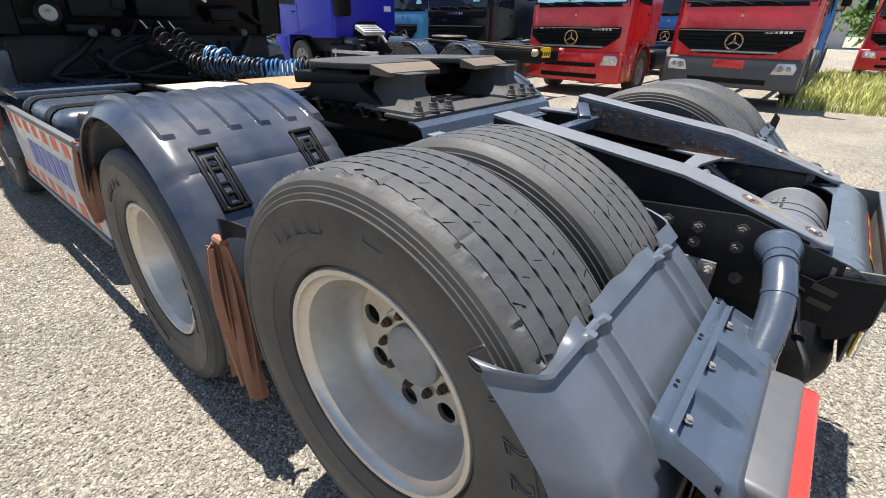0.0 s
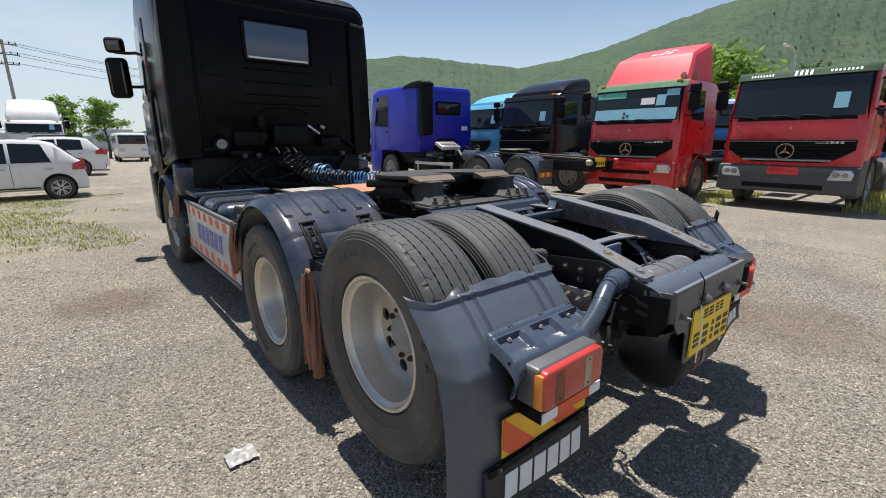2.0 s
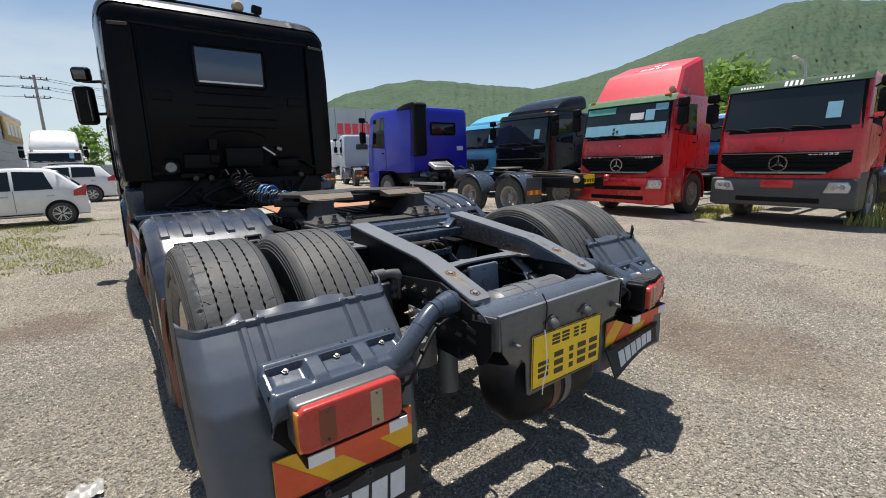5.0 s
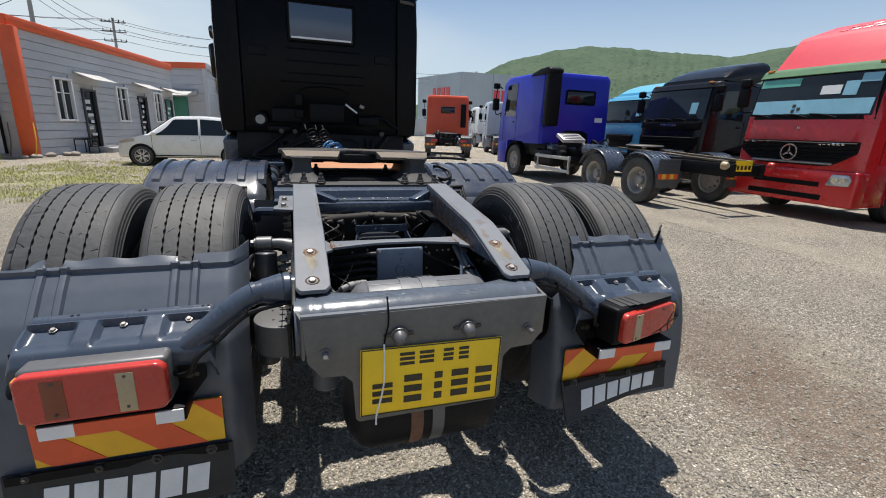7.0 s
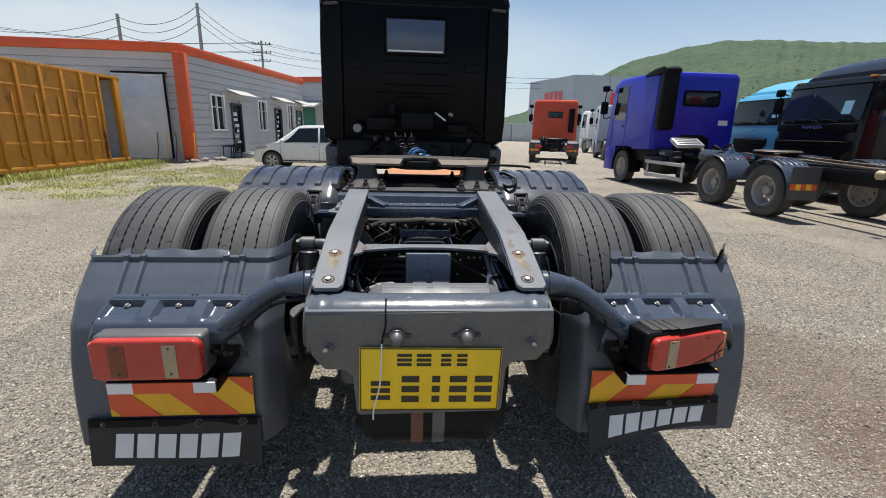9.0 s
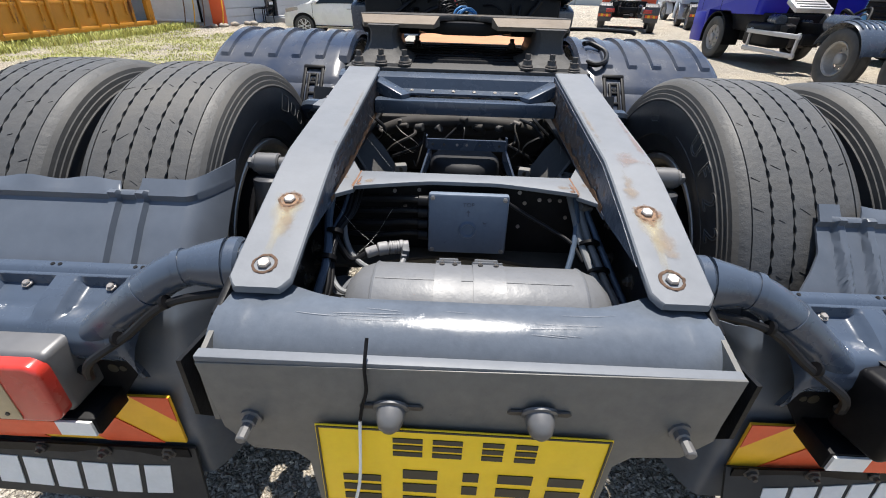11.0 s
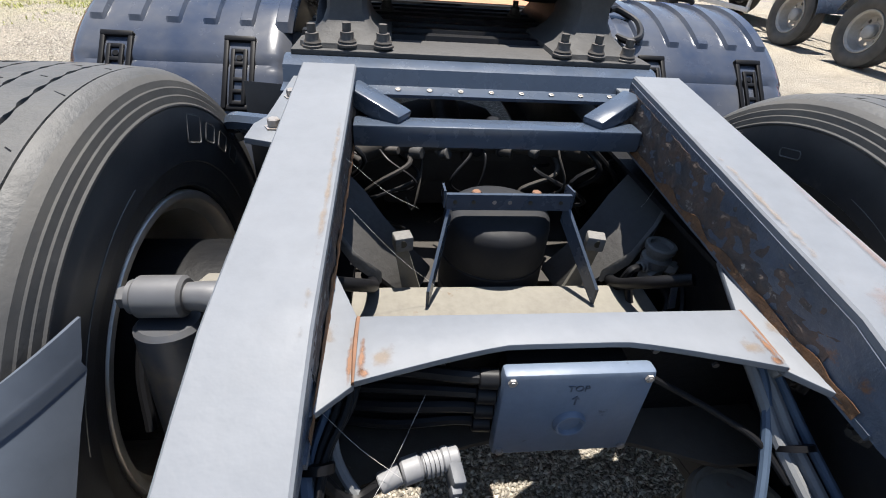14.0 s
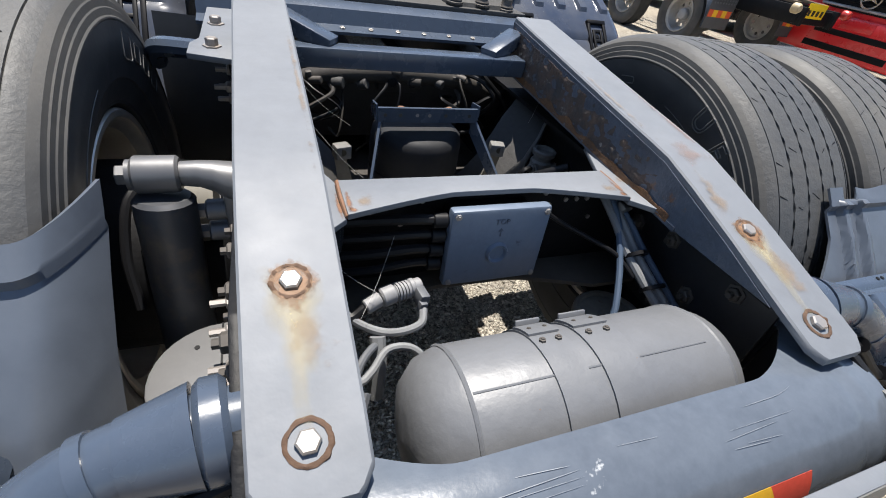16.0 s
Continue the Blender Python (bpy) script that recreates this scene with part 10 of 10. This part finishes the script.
ROCK = M("field_stone", (0.23, 0.2, 0.165), 0.9, var=(7, 0.7), col2=(0.34, 0.31, 0.26), bump=(22, 0.02, 0.6))
for k in range(9):
    x, y, s = -9.2 + 0.14 * k + rr.uniform(-0.2, 0.2), 16.3 + 0.25 * k + rr.uniform(-0.2, 0.2), rr.uniform(0.07, 0.19)
    b = B()
    bmesh.ops.create_icosphere(b, subdivisions=2, radius=s)
    for v in b.verts:
        v.co *= 1 + 0.25 * noise.noise(v.co * 6 + Vector((k, 0, 0)))
        v.co.z *= 0.6
    solid("stone", b, ROCK, "grey-brown stone at the foot of the wall", "stone", "stones by the wall", at=(x, y, s * 0.45))

# ---- warehouse, poles, wires ----
WARE = M("warehouse_blue_grey", (0.36, 0.43, 0.48), 0.5, var=(0.2, 0.3), streak=True)
wh = thing("warehouse", "large pale blue-grey metal warehouse far off", "building", kind="structure")
WA, WB, WC, WD = (28.6, 77.8), (47.0, 76.9), (47.0, 100.0), (24.5, 92.7)
for p, q in ((WA, WB), (WB, WC), (WC, WD), (WD, WA)):
    f2, L2 = wall_frame(p, q)
    n = max(1, int(L2 / 6))
    for k in range(n):
        b = B()
        box(b, (L2 * (k + 0.5) / n, 0.1, 5.6), (L2 / n - 0.08, 0.2, 11.2))
        part("wall_panel", b, WARE, wh, at=f2)
b = B()
prism(b, [WA, WB, WC, WD], "z", 11.2, 11.4)
part("roof", b, WARE, wh)
f2, L2 = wall_frame(WD, WA)
for k in range(4):
    b = B()
    box(b, (6.5 + 1.6 * k, -0.05, 7.8), (1.1, 0.08, 2.4))
    part("plain_bar", b, CRED, wh, at=f2)
f2, L2 = wall_frame(WA, WB)
for k in range(5):
    b = B()
    box(b, (7.0 + 1.5 * k, -0.05, 7.6), (1.1, 0.08, 2.0))
    part("plain_bar", b, CPINK, wh, at=f2)
POLE = M("concrete_pole", (0.33, 0.32, 0.3), 0.8, var=(2, 0.4))
poles = []
for x, y, h, arms in ((-22.5, 37.0, 9.5, 0), (-16.5, 37.0, 10.5, 0), (-17.3, 55.0, 11.0, 3), (-5.2, 60.0, 10.8, 3), (42.0, 104.0, 15.0, 3), (-40.0, 45.0, 10.0, 2)):
    t = thing("utility_pole", "concrete utility pole with cross arms" if arms else "plain concrete utility pole", "pole", (x, y, 0), "utility poles")
    b = B()
    cyl(b, (0, 0, 0), (0, 0, h), 0.18, 12, r2=0.11)
    part("shaft", b, POLE, t)
    for k in range(arms):
        z = h - 0.4 - 0.9 * k
        b = B()
        box(b, (0, 0, z), (2.2 - 0.3 * (k == 2), 0.09, 0.09))
        part("cross_arm", b, STEEL, t)
        for q in (-0.95, -0.3, 0.5, 0.95):
            b = B()
            cyl(b, (q, 0, z + 0.05), (q, 0, z + 0.28), 0.05, 8, r2=0.03)
            part("insulator", b, CABTRIM, t)
    poles.append((x, y, h))


def cable_run(p, q, sag, r=0.02):
    pts = []
    for i in range(13):
        u = i / 12
        v = Vector(p).lerp(Vector(q), u)
        v.z -= sag * 4 * u * (1 - u)
        pts.append(v)
    b = B()
    tube(b, pts, r, 5, raw=True)
    solid("overhead_wire", b, HOSEK, "thin black overhead wire between poles", "wire", "overhead wires")


for dz, dx in ((0, -0.9), (0, 0.5), (-0.9, -0.9), (-0.9, 0.9), (-1.8, 0.4)):
    cable_run((-17.3 + dx, 55, 10.8 + dz), (-5.2 + dx, 60, 10.6 + dz), 0.5)
    cable_run((-40 + dx, 45, 9.8 + dz), (-17.3 + dx, 55, 10.8 + dz), 0.7)
    cable_run((-5.2 + dx, 60, 10.6 + dz), (42 + dx, 104, 14.6 + dz), 1.6)
for dz in (0, -0.6, -1.2):
    cable_run((-22.5, 37, 9.3 + dz), (-16.5, 37, 10.3 + dz), 0.9)
    cable_run((-16.5, 37, 10.3 + dz), (-17.3, 55, 10.6 + dz), 0.6)
    cable_run((-40, 45, 9.6 + dz), (-22.5, 37, 9.2 + dz), 0.8)
# street lamp
t = thing("street_lamp", "grey street lamp with a curved arm", "street lamp", (31.5, 6.6, 0))
b = B()
tube(b, [(0, 0, 0), (0, 0, 4), (0, 0, 6.0), (-0.2, 0.1, 6.5), (-0.6, 0.3, 6.7)], 0.06, 8)
part("shaft", b, ALU, t)
b = B()
box(b, (-0.8, 0.36, 6.7), (0.5, 0.2, 0.1), (0, 8, 0), 0.04)
part("lamp_head", b, WHITEV, t)
# roofed building on the right, far off
t = thing("far_building", "far building with a blue roof and red sign bars", "building", (65.7, 4.6, -2.4), kind="structure")
b = B()
box(b, (0, 0, 4), (8, 9, 8))
part("wall", b, CONC, t)
b = B()
prism(b, [(-5.0, 8), (5.0, 8), (2.8, 9.0), (1.0, 9.2), (0.9, 9.8), (-0.9, 9.8), (-1.0, 9.2), (-2.8, 9.0)], "x", -4.5, 4.5)
part("roof", b, CMIDBLUE, t)
for k in range(4):
    b = B()
    box(b, (-4.05, -3.0 + 1.9 * k, 6.6), (0.1, 1.3, 1.3))
    part("plain_bar", b, CRED, t)


# ---- trees and weeds ----
LEAF = M("leaf", (0.14, 0.24, 0.045), 0.65, var=(2, 0.5), col2=(0.2, 0.29, 0.07), island=0.5)
DLEAF = M("dark_leaf", (0.03, 0.07, 0.02), 0.65, var=(2, 0.5), island=0.4)
for lm_ in (LEAF, DLEAF):
    # thin leaves let light through
    tn_, tl_ = lm_.node_tree.nodes, lm_.node_tree.links
    tr_ = tn_.new("ShaderNodeBsdfTranslucent")
    tr_.inputs["Color"].default_value = (0.22, 0.36, 0.06, 1) if lm_ is LEAF else (0.08, 0.15, 0.035, 1)
    mx_ = tn_.new("ShaderNodeMixShader")
    mx_.inputs["Fac"].default_value = 0.45
    tl_.new(tn_["Principled BSDF"].outputs["BSDF"], mx_.inputs[1])
    tl_.new(tr_.outputs["BSDF"], mx_.inputs[2])
    tl_.new(mx_.outputs["Shader"], tn_["Material Output"].inputs["Surface"])
BARK = M("bark", (0.12, 0.09, 0.06), 0.9, var=(6, 0.6), bump=(20, 0.01, 0.6))
QUAD_F = np.array([(0, 1, 2), (0, 2, 3)])


def tree(label, x, y, h, spread, seed, leaf=LEAF, clumps=26, per=110, size=0.13, low=0.35):
    rr = np.random.default_rng(seed)
    t = thing("tree", label, "tree", (x, y, 0), "trees")
    b = B()
    tube(b, [(0, 0, 0), (0.05, 0.03, h * 0.25), (-0.04, 0.05, h * 0.5), (0.03, 0, h * 0.85)], lambda u: 0.12 * h / 5 * (1 - 0.8 * u) + 0.01, 9)
    part("trunk", b, BARK, t)
    V, F, off = [], [], 0
    for k in range(clumps):
        z = h * (low + (1 - low) * rr.random() ** 0.8)
        w = spread * math.sqrt(max(0.05, 1 - ((z / h - 0.55) / 0.5) ** 2))
        a = rr.uniform(0, 2 * np.pi)
        r = w * rr.uniform(0.25, 1.0)
        c = np.array((r * math.cos(a), r * math.sin(a), z))
        if k % 3 == 0:
            b = B()
            tube(b, [(0, 0, max(0.3, z - 0.5 * r - 0.2)), (c[0] * 0.5, c[1] * 0.5, z - 0.25 * r), tuple(c)], lambda u: 0.035 * h / 5 * (1 - 0.8 * u) + 0.006, 6, 4)
            part("limb", b, BARK, t)
        n = per
        d = rr.normal(0, 1, (n, 3)) * np.array((0.34, 0.34, 0.22)) * spread * 0.5 + c
        s = size * rr.uniform(0.6, 1.4, n)
        u = rr.normal(0, 1, (n, 3))
        u /= np.linalg.norm(u, axis=1)[:, None]
        w_ = np.cross(u, rr.normal(0, 1, (n, 3)))
        w_ /= np.linalg.norm(w_, axis=1)[:, None]
        P = np.stack([d - u * s[:, None], d + w_ * (0.45 * s)[:, None], d + u * s[:, None], d - w_ * (0.45 * s)[:, None]], 1)
        V.append(P.reshape(-1, 3))
        F.append((QUAD_F[None] + (np.arange(n) * 4)[:, None, None]).reshape(-1, 3) + off)
        off += 4 * n
    cr_ = joined("crown", np.concatenate(V), np.concatenate(F), leaf, "", "")
    cr_.parent = t
    return t


tree("young green tree with layered branches by the road", -1.9, 46, 4.8, 1.25, 1, clumps=22, per=120)
tree("young green tree with feathery crown by the road", 0.75, 46.5, 4.7, 1.5, 2, clumps=24, per=120)
tree("light green tree behind the red trucks", 27.0, 8.6, 6.0, 3.2, 3, clumps=34, size=0.2)
tree("dark green tree behind the parked trucks", 41.0, 7.6, 6.3, 1.9, 4, DLEAF, 26, size=0.2)
tree("green roadside tree by the weeds", 24.0, -1.2, 4.2, 1.8, 5)
# long low fence and sheds across the yard's far end
FENCE = M("pale_fence_sheet", (0.42, 0.45, 0.47), 0.6, var=(0.3, 0.5), col2=(0.3, 0.33, 0.35), streak=True)
fence = thing("far_fence", "pale metal fence and low sheds across the road", "fence", kind="structure")
rr = random.Random(12)
x = -46.0
while x < 22:
    w_, h_ = rr.uniform(2.6, 5.0), rr.choice((1.7, 1.8, 1.9, 2.4, 2.9))
    b = B()
    box(b, (x + w_ / 2, 76 + rr.uniform(-0.3, 0.3), h_ / 2), (w_ - 0.06, 0.2 if h_ < 2 else 3.0, h_), bev=0.02)
    part("fence_panel" if h_ < 2 else "shed", b, FENCE, fence)
    x += w_


def blades(name, n, area, hmin, hmax, seed, label, mat):
    """Grass and weeds: narrow bent blades in ragged patches."""
    rr = np.random.default_rng(seed)
    P = []
    while len(P) < n:
        x, y = rr.uniform(area[0], area[1]), rr.uniform(area[2], area[3])
        q = noise.noise((x * 0.8, y * 0.8, seed)) + 0.5 * noise.noise((x * 3.1, y * 3.1, seed))
        edge = min(x - area[0], area[1] - x, y - area[2], area[3] - y)
        if q > area[4] + rr.uniform(-0.15, 0.15) + max(0.0, 0.7 - edge * (0.45 if area[1] - area[0] > 4 else 2.5)):
            P.append((x, y))
    P = np.array(P)
    h = rr.uniform(hmin, hmax, n)
    a = rr.uniform(0, 2 * np.pi, n)
    lean = rr.uniform(0.1, 0.6, n) * h
    w = rr.uniform(0.004, 0.010, n) * (1 + h * 3)
    dx, dy = np.cos(a), np.sin(a)
    base = np.stack([P[:, 0], P[:, 1], np.zeros(n)], 1)
    side = np.stack([-dy * w, dx * w, np.zeros(n)], 1)
    mid = base + np.stack([dx * lean * 0.35, dy * lean * 0.35, h * 0.6], 1)
    tip = base + np.stack([dx * lean, dy * lean, h], 1)
    V = np.stack([base - side, base + side, mid - side * 0.7, mid + side * 0.7, tip], 1).reshape(-1, 3)
    F = (np.array([(0, 1, 3), (0, 3, 2), (2, 3, 4)])[None] + (np.arange(n) * 5)[:, None, None]).reshape(-1, 3)
    return joined(name, V, F, mat, label, "grass")


GRASS = M("grass", (0.36, 0.38, 0.09), 0.7, var=(1.5, 0.7), col2=(0.55, 0.49, 0.22), island=0.4)
blades("grass", 26000, (-11.5, -1.0, 6.2, 16.0, -0.18), 0.012, 0.05, 3, "thin short weeds growing through gravel", GRASS)
blades("tall_grass", 9000, (-10.6, -9.3, 3.0, 16.5, -0.35), 0.05, 0.2, 4, "tall grass along the container", GRASS)
blades("tall_grass", 5000, (10.5, 14.5, -3.5, 0.2, -0.1), 0.06, 0.3, 6, "weeds beside the parked red truck", GRASS)
blades("tall_grass", 6000, (14.0, 22.0, -5.0, 3.0, -0.2), 0.06, 0.35, 8, "weeds round the trucks in the back row", GRASS)
blades("grass", 2500, (9.6, 12.5, 2.0, 3.4, 0.0), 0.03, 0.14, 7, "weeds between the two red trucks", GRASS)

# ---- gravel near the truck ----
rng = np.random.default_rng(11)
pts = []
for n, x0, x1, y0, y1 in ((150000, -2.9, 1.5, -2.0, 2.2), (22000, -4.6, -1.0, -1.5, 5.5), (16000, -1.6, 3.4, -3.6, 1.0), (60000, -6.5, 4.5, -3.0, 9.0), (40000, 1.2, 6.0, -2.5, 4.5)):
    pts.append(np.stack([rng.uniform(x0, x1, n), rng.uniform(y0, y1, n)], 1))
pts = np.concatenate(pts)
n = len(pts)
s = 0.0036 + 0.0068 * rng.random(n) ** 2.0
sc = np.stack([s * rng.uniform(0.9, 1.5, n), s * rng.uniform(0.7, 1.1, n), s * rng.uniform(0.45, 0.85, n)], 1)
pos = np.concatenate([pts, (sc[:, 2] * rng.uniform(0.2, 0.8, n))[:, None]], 1)
STONE = M("gravel_stone", (0.285, 0.259, 0.218), 0.85, var=(60, 0.4), col2=(0.2, 0.186, 0.16), island=0.42, spec=0.25)
V_, F_ = scatter(OCTA_V, OCTA_F, pos, sc, rng, 0.3)
joined("gravel", V_, F_, STONE, "loose pale grey crushed gravel", "gravel")
# crumpled clear film on the gravel
b = B()
shell(b, lambda u, v: (-1.74 + 0.14 * u, 0.47 + 0.12 * v, 0.022 + 0.02 * noise.noise((u * 4, v * 4, 1))), 14, 12, 0.002)
solid("plastic_film", b, M("clear_film", (0.33, 0.32, 0.30), 0.3, var=(10, 0.3)), "crumpled translucent plastic film on the gravel", "litter")
